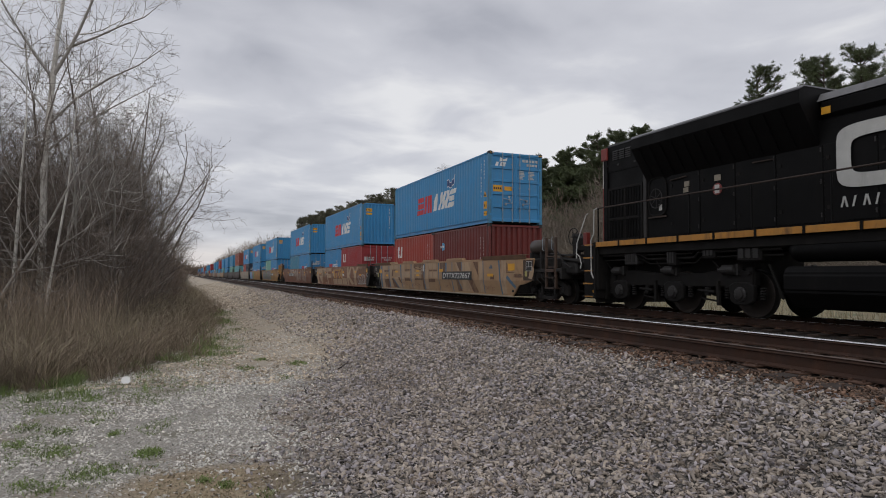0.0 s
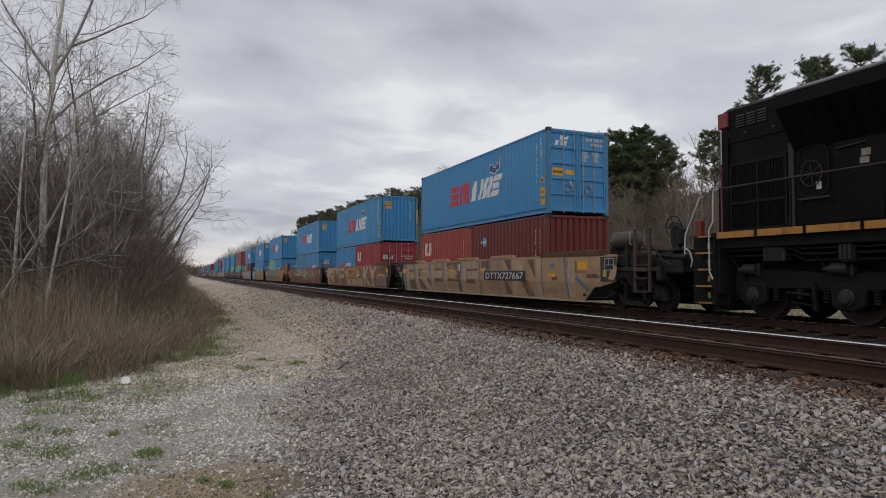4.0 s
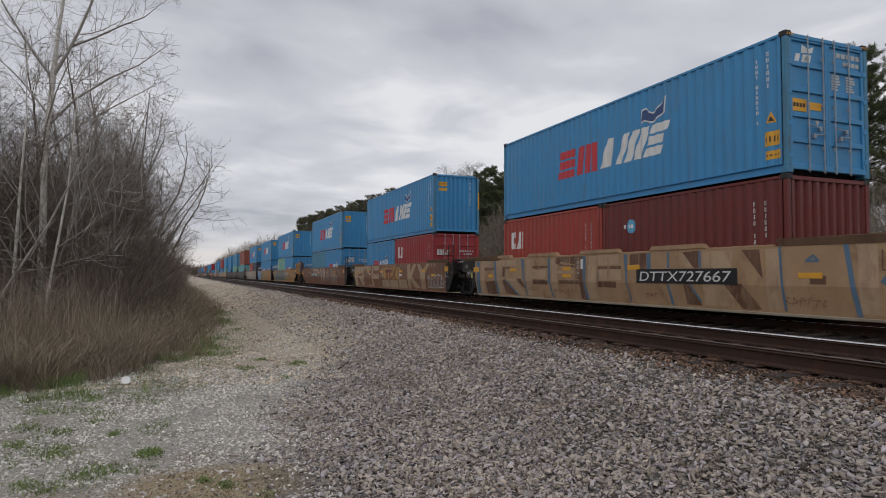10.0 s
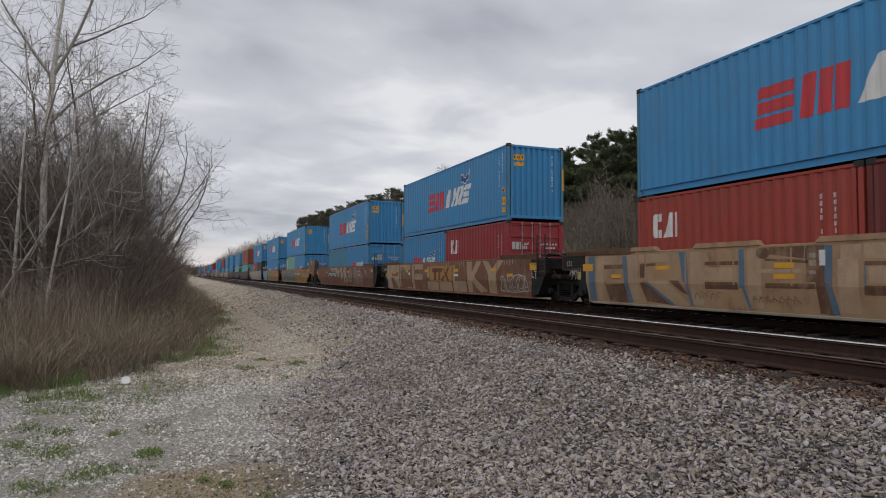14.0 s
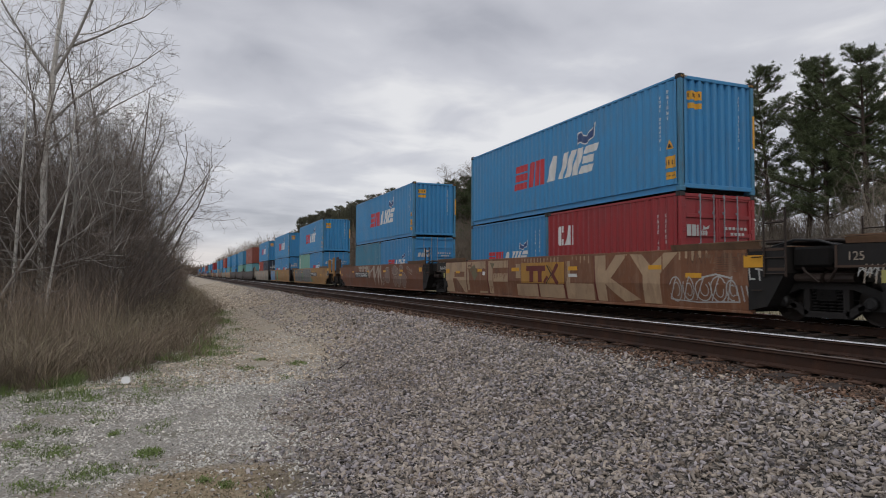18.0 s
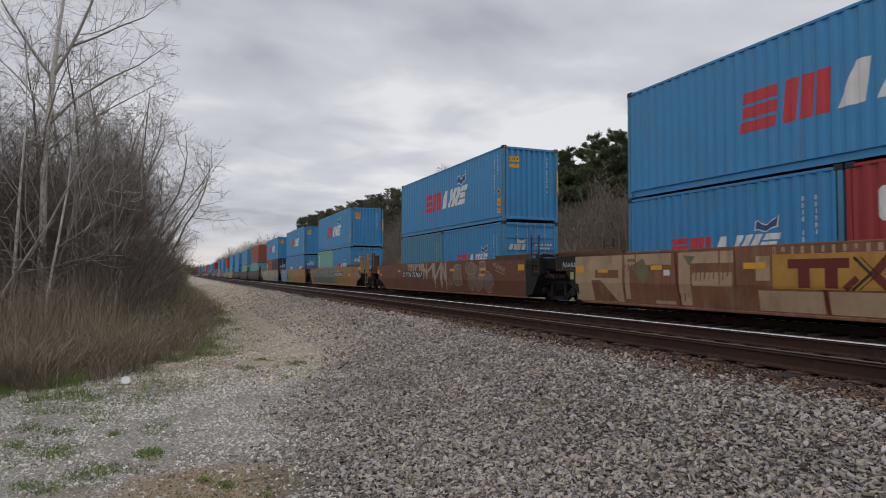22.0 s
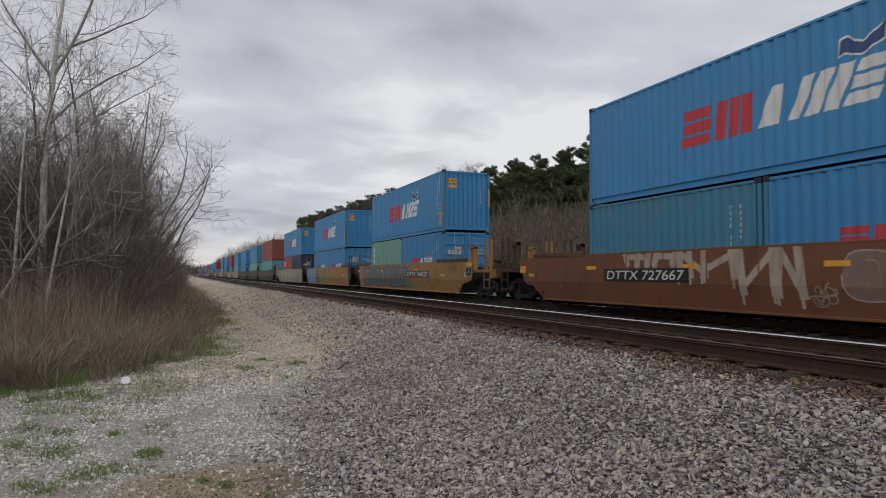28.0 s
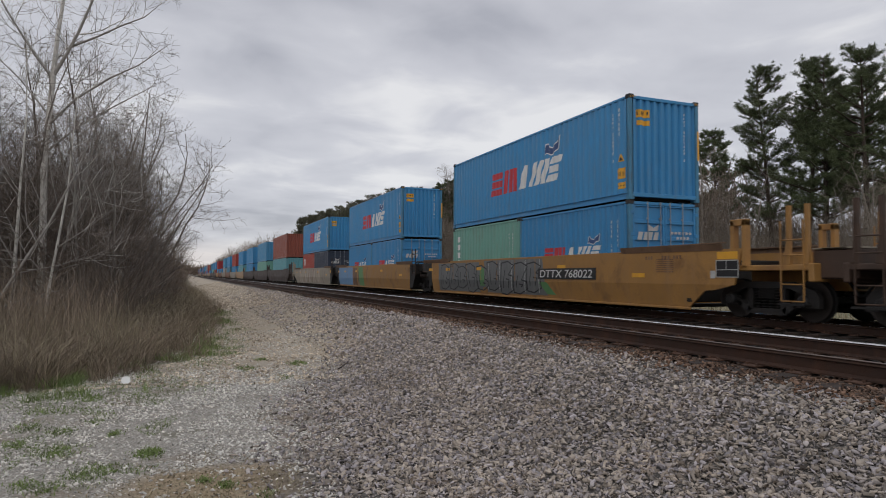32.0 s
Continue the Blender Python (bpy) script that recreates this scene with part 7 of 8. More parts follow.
def limb(rnd, p, d, length, r0, r1, segs, bend, up):
    path = [(p.copy(), r0)]
    for i in range(segs):
        d = (d + Vector((rnd.uniform(-bend, bend), rnd.uniform(-bend, bend), rnd.uniform(-bend, bend) + up))).normalized()
        p = p + d * (length / segs)
        path.append((p.copy(), r0 + (r1 - r0) * (i + 1) / segs))
    return path


def grow(rnd, path, count, lo, length, spread, segs, ratio, bend, up, tip=0.003):
    """Side shoots along a path."""
    out = []
    n = len(path) - 1
    for i in range(count):
        t = lo + (1 - lo) * (i + rnd.random()) / count
        k = min(n - 1, int(t * n))
        f = t * n - k
        p = path[k][0].lerp(path[k + 1][0], f)
        r = path[k][1] + (path[k + 1][1] - path[k][1]) * f
        axis = (path[k + 1][0] - path[k][0]).normalized()
        side = Vector((rnd.gauss(0, 1), rnd.gauss(0, 1), rnd.gauss(0, 0.5)))
        side = (side - axis * side.dot(axis)).normalized()
        d = (axis * (1 - spread) + side * spread).normalized()
        L = length * (1.15 - 0.75 * t) * rnd.uniform(0.6, 1.25)
        out.append(limb(rnd, p, d, L, max(tip, r * ratio), tip * 0.7, segs, bend, up))
    return out


def bare_tree(name, label, seed, height, r, stems, bark, twig, first=(14, 0.25, 0.36), density=(6, 5), lean=0.05, group="", tipr=0.004, buds=False, crook=1.0):
    """A leafless tree or shrub: trunk and limbs, then two orders of twigs."""
    rnd = random.Random(seed)
    t = thing(name, label, "tree" if "tree" in name else "shrub", group)
    trunks, limbs, twigs, fine = [], [], [], []
    for s in range(stems):
        a = rnd.uniform(0, 6.28)
        out = 0 if stems == 1 else rnd.uniform(0.1, 0.38)
        d = Vector((math.cos(a) * out + rnd.uniform(-lean, lean), math.sin(a) * out + rnd.uniform(-lean, lean), 1)).normalized()
        p = Vector((math.cos(a) * 0.12 * (stems > 1), math.sin(a) * 0.12 * (stems > 1), -0.1))
        h = height * (1 if s == 0 else rnd.uniform(0.6, 0.95))
        trunk = limb(rnd, p, d, h, r * (1 if s == 0 else rnd.uniform(0.5, 0.85)), tipr * 2, 9, 0.07 * crook, 0.05)
        trunks.append(trunk)
        limbs += grow(rnd, trunk, first[0], first[1], height * first[2], 0.62, 5, 0.55, 0.16 * crook, 0.10, tipr * 1.5)
    for l in limbs:
        twigs += grow(rnd, l, density[0], 0.15, height * first[2] * 0.42, 0.6, 3, 0.6, 0.22 * crook, 0.08, tipr)
    for l in twigs:
        fine += grow(rnd, l, density[1], 0.2, height * first[2] * 0.19, 0.62, 2, 0.7, 0.25 * crook, 0.06, tipr * 0.8)
    V, F = tubes(trunks, 7)
    raw("trunk", V, F, bark, t, True)
    V, F = tubes(limbs, 4)
    tagged(raw("branchwork", V, F, bark, t, True), kind="stuff")
    V, F = tubes(twigs, 3)
    W, G = tubes(fine, 3)
    raw("crown", V + W, F + [tuple(i + len(V) for i in f) for f in G], twig, t)
    if buds:
        pts = [l[-1][0] for l in fine]
        V, F = [], []
        for p in pts:
            for j in range(2):
                s = rnd.uniform(0.006, 0.016)
                q = p + Vector((rnd.uniform(-0.06, 0.06), rnd.uniform(-0.06, 0.06), rnd.uniform(-0.06, 0.06)))
                b = len(V)
                V += [q + Vector((s, 0, 0)), q + Vector((-s, 0, s)), q + Vector((0, s, 0)), q + Vector((0, -s, s))]
                F += [(b, b + 1, b + 2, b + 2), (b, b + 1, b + 3, b + 3)]
        F = [f[:3] for f in F]
        raw("buds", V, F, M["bud_green"], t)
    return t


def pine(name, label, seed, height, r, clear, group, spread=0.24, whorls=22, gap=0.13, size=(0.17, 0.30), n=15, wide=0.06, foliage="needles"):
    """A pine: bare lower stem, whorled limbs bearing flat sprays of side shoots, needle tufts along the shoots."""
    rnd = random.Random(seed)
    t = thing(name, label, "tree", group)
    trunk = limb(rnd, Vector((0, 0, -0.2)), Vector((0, 0, 1)), height, r, 0.03, 10, 0.025, 0.05)
    limbs, shoots, tufts = [], [], []
    heavy = rnd.uniform(0, 6.28)
    for w in range(whorls):
        f = clear + (1 - clear) * (w + rnd.uniform(0, 0.8)) / whorls
        k = min(9, int(f * 10))
        base = trunk[k][0].lerp(trunk[k + 1][0], min(1, f * 10 - k))
        reach = height * spread * (1.0 - f) ** 0.52 * (0.5 + 0.5 * min(1, (f - clear) / 0.2 + 0.25)) * rnd.choice((0.6, 0.9, 1.0, 1.2))
        for b in range(rnd.randint(3, 5)):
            a = rnd.uniform(0, 6.28)
            L = (reach * rnd.uniform(0.6, 1.2) + 0.3) * (1 + 0.22 * math.cos(a - heavy))
            l = limb(rnd, base, Vector((math.cos(a), math.sin(a), rnd.uniform(-0.12, 0.22) + 0.35 * f)), L, 0.025 + L * 0.012, 0.012, 4, 0.10, 0.07)
            limbs.append(l)
            for i in range(int(L * 2.5) + 5):
                q = rnd.uniform(0.22, 1.0)
                j = min(3, int(q * 4))
                p = l[j][0].lerp(l[j + 1][0], min(1.0, q * 4 - j))
                d = (l[j + 1][0] - l[j][0]).normalized()
                side = Vector((-d.y, d.x, 0)).normalized() * rnd.choice((-1, 1))
                way = (d * rnd.uniform(0.4, 1.0) + side * rnd.uniform(0.2, 0.9) + Vector((0, 0, rnd.uniform(-0.05, 0.45)))).normalized()
                S = L * 0.34 * (1.15 - q) + rnd.uniform(0.25, 0.55)
                sh = limb(rnd, p, way, S, 0.012, 0.006, 2, 0.15, 0.12)
                shoots.append(sh)
                m = max(2, int(S / gap))
                for e in range(m):
                    g = 0.25 + 0.8 * (e + rnd.random()) / m
                    v = sh[0][0].lerp(sh[1][0], g * 2) if g < 0.5 else sh[1][0].lerp(sh[2][0], g * 2 - 1)
                    tufts.append((v + Vector((rnd.gauss(0, 0.06), rnd.gauss(0, 0.06), rnd.gauss(0.02, 0.05))), rnd.uniform(*size)))
    for i in range(8):
        tufts.append((trunk[10][0] + Vector((rnd.gauss(0, 0.12), rnd.gauss(0, 0.12), -0.12 * i)), 0.28))
    V, F = tubes([trunk], 8)
    raw("trunk", V, F, M["bark_pine"], t, True)
    V, F = tubes(limbs, 4)
    tagged(raw("branchwork", V, F, M["bark_pine"], t), kind="stuff")
    rs = np.random.RandomState(seed)
    C = np.repeat(np.array([list(p) for p, s in tufts]), n, axis=0)
    S = np.repeat(np.array([s for p, s in tufts]), n)[:, None]
    D = rs.normal(size=C.shape)
    D[:, 2] = D[:, 2] * 0.55 + 0.35
    D /= np.linalg.norm(D, axis=1)[:, None]
    E = np.cross(D, rs.normal(size=C.shape))
    E /= np.linalg.norm(E, axis=1)[:, None]
    wv = S * wide
    C = C + rs.normal(size=C.shape) * 0.03
    V = np.stack([C - E * wv, C + E * wv, C + D * S * rs.uniform(0.75, 1.15, (len(C), 1))], 1).reshape(-1, 3)
    F = np.arange(len(V)).reshape(-1, 3)
    tagged(raw("needles", V, F, M[foliage], t), kind="stuff")
    return t


def shaped_tree(name, label, seed, stems, bark, twig, tipr, density, reach, slim=1.0, limb_bark=None):
    """A leafless tree on given stems: each is a list of (x, y, z, radius)."""
    rnd = random.Random(seed)
    t = thing(name, label, "tree")
    limb_bark = limb_bark or bark
    paths = [[(Vector(p[:3]), p[3] * slim) for p in s] for s in stems]
    limbs = []
    for k, p in enumerate(paths):
        limbs += grow(rnd, p, density[0] if k else density[0] // 2, 0.55 if k == 0 else 0.2, reach, 0.62, 5, 0.5, 0.16, 0.08, tipr * 1.6)
    twigs, fine = [], []
    for l in limbs:
        twigs += grow(rnd, l, density[1], 0.15, reach * 0.45, 0.6, 3, 0.6, 0.22, 0.06, tipr)
    for l in twigs:
        fine += grow(rnd, l, density[2], 0.2, reach * 0.2, 0.62, 2, 0.7, 0.25, 0.05, tipr * 0.8)
    V, F = tubes(paths[:1], 10)
    raw("trunk", V, F, bark, t, True)
    for p in paths[1:]:
        V, F = tubes([p], 6)
        raw("limb", V, F, limb_bark, t, True)
    V, F = tubes(limbs, 4)
    tagged(raw("branchwork", V, F, bark, t, True), kind="stuff")
    V, F = tubes(twigs, 3)
    W, G = tubes(fine, 3)
    raw("crown", V + W, F + [tuple(i + len(V) for i in f) for f in G], twig, t)
    return t


def twig_mass(name, label, clumps, per, lo, hi, width, material, seed, category="brush"):
    """Bare brush too fine to count: slender twigs fanning out of each clump. clumps: (x, y, height, spread)."""
    rs = np.random.RandomState(seed)
    C = np.repeat(np.array(clumps, float), per, axis=0)
    n = len(C)
    t = rs.uniform(0.02, 1.0, (n, 1)) ** 0.8
    a = rs.uniform(0, 2 * np.pi, n)
    out = np.stack([np.cos(a), np.sin(a), np.zeros(n)], 1)
    r = rs.uniform(0, 1, (n, 1)) ** 0.6
    reach = C[:, 3:4] * r * (0.35 + 0.9 * t * (1.25 - t * 0.75))
    z0 = np.array([bank(x) for x in C[:, 0]])[:, None]
    base = np.concatenate([C[:, :2], z0], 1) + out * reach + np.array([[0, 0, 1.0]]) * C[:, 2:3] * t * (1.0 - 0.25 * r)
    d = out * rs.uniform(0.0, 0.9, (n, 1)) + rs.normal(size=(n, 3)) * 0.35 + np.array([[0, 0, 0.9]])
    d /= np.linalg.norm(d, axis=1)[:, None]
    L = rs.uniform(lo, hi, (n, 1))
    e = np.cross(d, rs.normal(size=(n, 3)))
    e /= np.linalg.norm(e, axis=1)[:, None]
    w = width * rs.uniform(0.5, 1.2, (n, 1))
    mid = base + d * L * 0.5 + rs.normal(size=(n, 3)) * L * 0.05
    V = np.stack([base - e * w, base + e * w, mid, mid - e * w * 0.6, mid + e * w * 0.6, base + d * L], 1).reshape(-1, 3)
    i = np.arange(n)[:, None] * 6
    F = np.concatenate([i + [[0, 1, 2]], i + [[3, 4, 5]]], 1).reshape(-1, 3)
    return tagged(raw(name, V, F, material), label, category, kind="stuff")


def put_all(protos, spots, rnd, sink=0.05):
    """First spot of each kind takes the original, the rest take copies."""
    used = set()
    for k, x, y in spots:
        m = pose(x, y, ground_z(x, y) - sink, rnd.uniform(-2, 2), rnd.uniform(-2, 2), rnd.uniform(0, 360))
        if k in used:
            copy_thing(protos[k], m)
        else:
            protos[k].matrix_basis = m
            used.add(k)


def wood_x(y):
    """The edge of the pine wood, drawing in towards the line with distance."""
    return 47.0 - max(0, y - 62) * 0.102 if y < 170 else 36.0 - (y - 170) * 0.07


def place_trees():
    rnd = random.Random(11)
    # pines beyond the tracks
    g = "pines beyond the tracks"
    protos = [pine("pine_tree", "tall dark green pine with loose ragged crown", 3, 19.6, 0.27, 0.30, g, 0.25, 23),
              pine("pine_tree", "tall dark pine with a bare lower trunk", 5, 19.2, 0.28, 0.37, g, 0.24, 20),
              pine("pine_tree", "dense dark green pine with a rounded top", 8, 18.6, 0.26, 0.16, g, 0.25, 26, 0.17, (0.24, 0.42), 15, 0.075),
              pine("pine_tree", "dense dark pine at the wood's edge", 13, 16.8, 0.22, 0.12, g, 0.26, 22, 0.26, (0.3, 0.52), 12, 0.09),
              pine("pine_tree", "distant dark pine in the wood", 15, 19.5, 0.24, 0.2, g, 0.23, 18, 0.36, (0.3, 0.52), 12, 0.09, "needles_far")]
    spots = [(0, 47, 39.8), (1, 47.5, 37.2), (0, 47, 34.6), (1, 48, 32.0), (0, 49, 29.3), (1, 53, 36.0), (0, 54, 30.5), (3, 51, 50.0),
             (2, 47, 60.2), (2, 48, 57.2), (3, 47, 54.0), (2, 46, 63.0), (3, 49, 65.5), (2, 51, 61.5), (3, 50, 58.5)]
    y = 67.5
    while y < 118:
        spots.append((rnd.choice((2, 3, 3)), wood_x(y) + rnd.uniform(-1, 2.5), y))
        if rnd.random() < 0.6:
            spots.append((3, wood_x(y) + 5 + rnd.uniform(-2, 3), y + 1.6))
        y += rnd.uniform(3.0, 4.2)
    while y < 204:
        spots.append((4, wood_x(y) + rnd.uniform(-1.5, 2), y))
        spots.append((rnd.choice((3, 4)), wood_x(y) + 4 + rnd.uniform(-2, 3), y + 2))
        y += rnd.uniform(3.0, 4.6)
    put_all(protos, spots, rnd)
    wild = random.Random(4)
    more = [(2, 50.5, 62.6), (3, 50.5, 56.2), (2, 49.5, 66.0), (3, 52, 67.5)]
    more += [(2 if y < 94 else 3, wood_x(y) + wild.uniform(0, 7), y) for y in np.arange(69, 118, 3.1)]
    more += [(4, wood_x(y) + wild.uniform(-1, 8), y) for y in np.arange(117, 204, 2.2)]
    for k, x, y in more:
        copy_thing(protos[k], pose(x, y, ground_z(x, y) - 0.05, wild.uniform(-2, 2), wild.uniform(-2, 2), wild.uniform(0, 360)))
    # bare trees and brush beyond the tracks
    tan = [bare_tree("bare_tree", "leafless grey-tan tree beyond the tracks", 21, 9.5, 0.10, 3, M["bark_grey"], M["twig_tan"], (11, 0.12, 0.34), (5, 3), group="bare trees beyond the tracks", tipr=0.009),
           bare_tree("bare_tree", "leafless pale brown tree beyond the tracks", 22, 13.5, 0.13, 2, M["bark_grey"], M["twig_tan"], (12, 0.15, 0.32), (5, 3), group="bare trees beyond the tracks", tipr=0.018),
           bare_tree("bare_tree", "tall leafless tree standing above the wood", 23, 20.5, 0.16, 4, M["bark_grey"], M["twig_tan"], (14, 0.45, 0.27), (7, 5), group="bare trees beyond the tracks", tipr=0.02)]
    spots, clumps = [], []
    for i in range(20):
        spots.append((rnd.choice((0, 0, 1)) if i > 6 else 0, rnd.uniform(36, 44), 26 + i * 4.3 + rnd.uniform(-1.2, 1.2)))
    for i in range(12):
        y = 110 + i * 7.5 + rnd.uniform(-2, 2)
        spots.append((1, wood_x(y) - rnd.uniform(1.5, 5), y))
    for i in range(14):
        spots.append((1, rnd.uniform(24, 34), 212 + i * 22 + rnd.uniform(-5, 5)))
    spots += [(2, 44.5, 97), (2, 45, 101.5), (0, 44, 80), (1, 44, 45.5), (1, 42.5, 43.2)]
    put_all(tan, spots, rnd)
    thin = [(wood_x(y) + rnd.uniform(-11, 5), y, rnd.choice((3, 4.5, 6, 8.5)) * rnd.uniform(0.8, 1.15), rnd.uniform(1.2, 2.2)) for y in np.linspace(20, 53, 84)]
    twig_mass("bare_brush", "fine grey-brown leafless brush below the pines", thin, 800, 0.4, 1.4, 0.011, M["twig_tan"], 79)
    deep = [(rnd.uniform(49, 58), y, rnd.uniform(4.0, 9.0), rnd.uniform(1.3, 2.4)) for y in np.linspace(22, 50, 84)]
    twig_mass("bare_brush", "brown leafless undergrowth deeper in the pines", deep, 420, 0.6, 1.9, 0.035, M["twig_brown"], 80)
    for i in range(130):
        y = 50 + 66 * rnd.random()
        clumps.append((wood_x(y) - rnd.uniform(1.5, 13), y, rnd.choice((3.5, 5.5, 8.5, 11.5) if y > 50 else (2.5, 4, 5, 6.5)) * rnd.uniform(0.8, 1.15), rnd.uniform(1.4, 2.6)))
    twig_mass("bare_brush", "dense grey-brown leafless brush at the wood's edge", clumps, 420, 0.6, 1.8, 0.04, M["twig_tan"], 71)
    clumps = [(wild.uniform(41, 47), y, wild.uniform(5, 11.5), wild.uniform(1.4, 2.4)) for y in np.linspace(44, 64, 70)]
    twig_mass("bare_brush", "fine brown leafless brush before the pines", clumps, 620, 0.5, 1.6, 0.019, M["twig_brown"], 81)
    clumps = [(wood_x(y) + rnd.uniform(-3, 4), y, rnd.uniform(7, 13.5), rnd.uniform(1.6, 2.8)) for y in np.linspace(43, 119, 110)]
    twig_mass("bare_brush", "brown leafless undergrowth between the pines", clumps, 300, 0.8, 2.2, 0.07, M["twig_brown"], 78)
    clumps = [(wood_x(y) + rnd.uniform(-6, 3), y, rnd.uniform(5, 15), rnd.uniform(1.6, 2.8)) for y in np.linspace(104, 208, 170)]
    twig_mass("bare_brush", "brown leafless brush further along the wood", clumps, 230, 0.9, 2.6, 0.10, M["twig_brown"], 72)
    clumps = [(rnd.uniform(23, 36), 212 + 400 * rnd.random(), rnd.uniform(10, 18.5), rnd.uniform(2.2, 4.2)) for i in range(170)]
    twig_mass("bare_brush", "pale leafless wood in the distance", clumps, 180, 1.5, 3.5, 0.11, M["twig_tan"], 73)
    clumps = [(rnd.uniform(-90, 90), rnd.uniform(640, 800), rnd.uniform(6, 11), rnd.uniform(4, 8)) for i in range(110)]
    twig_mass("far_woods", "grey-brown wood closing the line's far end", clumps, 120, 2.5, 6, 0.35, M["twig_brown"], 77, "woods")
    # thicket on the near side
    grey = [bare_tree("bare_tree", "leafless grey tree in the trackside thicket", 31, 7.7, 0.06, 1, M["bark_grey"], M["twig_grey"], (20, 0.2, 0.31), (5, 4), group="thicket trees", tipr=0.005, crook=1.9),
            bare_tree("bare_tree", "many-stemmed leafless tree in the thicket", 32, 6.9, 0.055, 3, M["bark_grey"], M["twig_grey"], (11, 0.16, 0.32), (5, 4), group="thicket trees", tipr=0.005, crook=2.0),
            bare_tree("bare_shrub", "tangled brown shrub in the thicket", 33, 4.2, 0.035, 5, M["bark_grey"], M["twig_brown"], (8, 0.06, 0.38), (3, 3), group="thicket shrubs", tipr=0.008),
            bare_tree("bare_shrub", "low dense brown shrub in the thicket", 34, 2.9, 0.025, 6, M["bark_grey"], M["twig_brown"], (7, 0.04, 0.42), (3, 3), group="thicket shrubs", tipr=0.007),
            bare_tree("budding_tree", "thicket tree with first pale green buds", 35, 6.6, 0.06, 2, M["bark_grey"], M["twig_tan"], (14, 0.2, 0.38), (5, 4), group="thicket trees", tipr=0.006, buds=True, crook=1.5),
            bare_tree("bare_tree", "slender pale-limbed tree leaning out of the thicket", 36, 5.6, 0.042, 2, M["bark_mid"], M["twig_grey"], (11, 0.12, 0.44), (5, 4), group="thicket trees", tipr=0.005, crook=1.7, lean=0.2)]
    spots = [(0, -2.1, 22.5), (1, -2.4, 25.0), (0, -2.8, 28.0), (1, -3.0, 31), (0, -3.2, 19.0), (1, -3.8, 20.5), (0, -5.0, 18.2)]
    for i in range(20):
        y = 18 + 1.5 * i + rnd.uniform(-0.6, 0.6)
        spots.append((rnd.choice((0, 1)), rnd.uniform(-8.0, -2.0), y))
    for i in range(14):
        y = 15.6 + 2.2 * i + rnd.uniform(-0.5, 0.5)
        spots.append((2, rnd.uniform(-7.0, -1.2) if y < 22 else rnd.uniform(-6, -0.9), y))
    for i in range(12):
        y = 16 + 4.0 * i
        spots.append((3, rnd.uniform(-3.6, -1.2) if y < 26 else rnd.uniform(-2.5, -0.5), y))
    spots += [(1, -4.7, 17.2), (1, -5.8, 17.0), (1, -7.0, 17.4), (0, -6.4, 17.9), (0, -4.2, 18.0), (1, -7.8, 18.2), (1, -5.3, 19.6), (0, -5.6, 17.5), (1, -6.5, 18.5), (0, -7.2, 19.0), (1, -5.0, 18.8), (0, -6.2, 20.5), (1, -8.0, 20.0), (5, -4.3, 15.2), (5, -2.2, 17.4), (5, -1.7, 19.2), (5, -5.4, 15.9), (5, -2.4, 22.0), (5, -3.4, 17.0), (5, -2.7, 24.0), (0, -2.3, 18.6), (1, -3.0, 18.2), (0, -4.4, 19.4),
              (1, -1.7, 22.2), (0, -1.8, 24.6), (1, -1.9, 20.6), (4, -2.3, 23.6), (4, -2.6, 27.5)]
    spots += [(4, -2.5, 25.5), (4, -3.6, 31), (0, -2.1, 21.0), (1, -2.4, 23.5), (0, -2.6, 26.2), (1, -2.8, 20.0), (0, -3.2, 29.5)]
    for i in range(20):
        spots.append((rnd.choice((0, 1, 2, 2, 3)), rnd.uniform(-6, -2.0), 52 + i * 13))
    put_all(grey, spots, rnd)
    for k, x, y in ((0, -1.7, 23.0), (1, -1.4, 25.4), (0, -1.9, 26.6), (1, -1.8, 21.2)):
        copy_thing(grey[k], pose(x, y, ground_z(x, y) - 0.05, 0, 0, wild.uniform(0, 360)))
    clumps = []
    for i in range(110):
        y = 15.5 + 34 * rnd.random() ** 1.2
        clumps.append((rnd.uniform(-7.5, -1.3) if y < 24 else rnd.uniform(-6, -0.6), y, rnd.uniform(1.8, 4.4) if y < 27 else rnd.uniform(1.3, 2.8), rnd.uniform(0.7, 1.5)))
    for i in range(50):
        clumps.append((-8.5 + 5.5 * rnd.random(), 16.2 + 7 * rnd.random(), rnd.uniform(3.0, 5.6), rnd.uniform(0.8, 1.5)))
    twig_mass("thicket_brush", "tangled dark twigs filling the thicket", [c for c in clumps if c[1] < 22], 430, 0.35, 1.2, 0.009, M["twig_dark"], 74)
    twig_mass("thicket_brush", "tangled brown twigs at the thicket's end", [c for c in clumps if c[1] >= 22], 400, 0.35, 1.2, 0.009, M["twig_brown"], 74)
    clumps = []
    for i in range(120):
        y = 17 + 24 * rnd.random() ** 1.1
        clumps.append((rnd.uniform(-8.5, -1.9) if y < 24 else rnd.uniform(-6.5, -1.3) if y < 28 else rnd.uniform(-7.5, -3.2), y, rnd.uniform(4.0, 6.7), rnd.uniform(0.9, 1.7)))
    for i in range(28):
        y = 19.5 + 9 * rnd.random()
        clumps.append((-2.5 + 1.7 * rnd.random() + (y - 22) * 0.02, y, rnd.uniform(4.0, 7.2), rnd.uniform(0.8, 1.3)))
    for i in range(12):
        y = 20 + 4.5 * rnd.random()
        clumps.append((-2.3 + 0.7 * rnd.random(), y, rnd.uniform(3.6, 5.6), rnd.uniform(0.7, 1.1)))
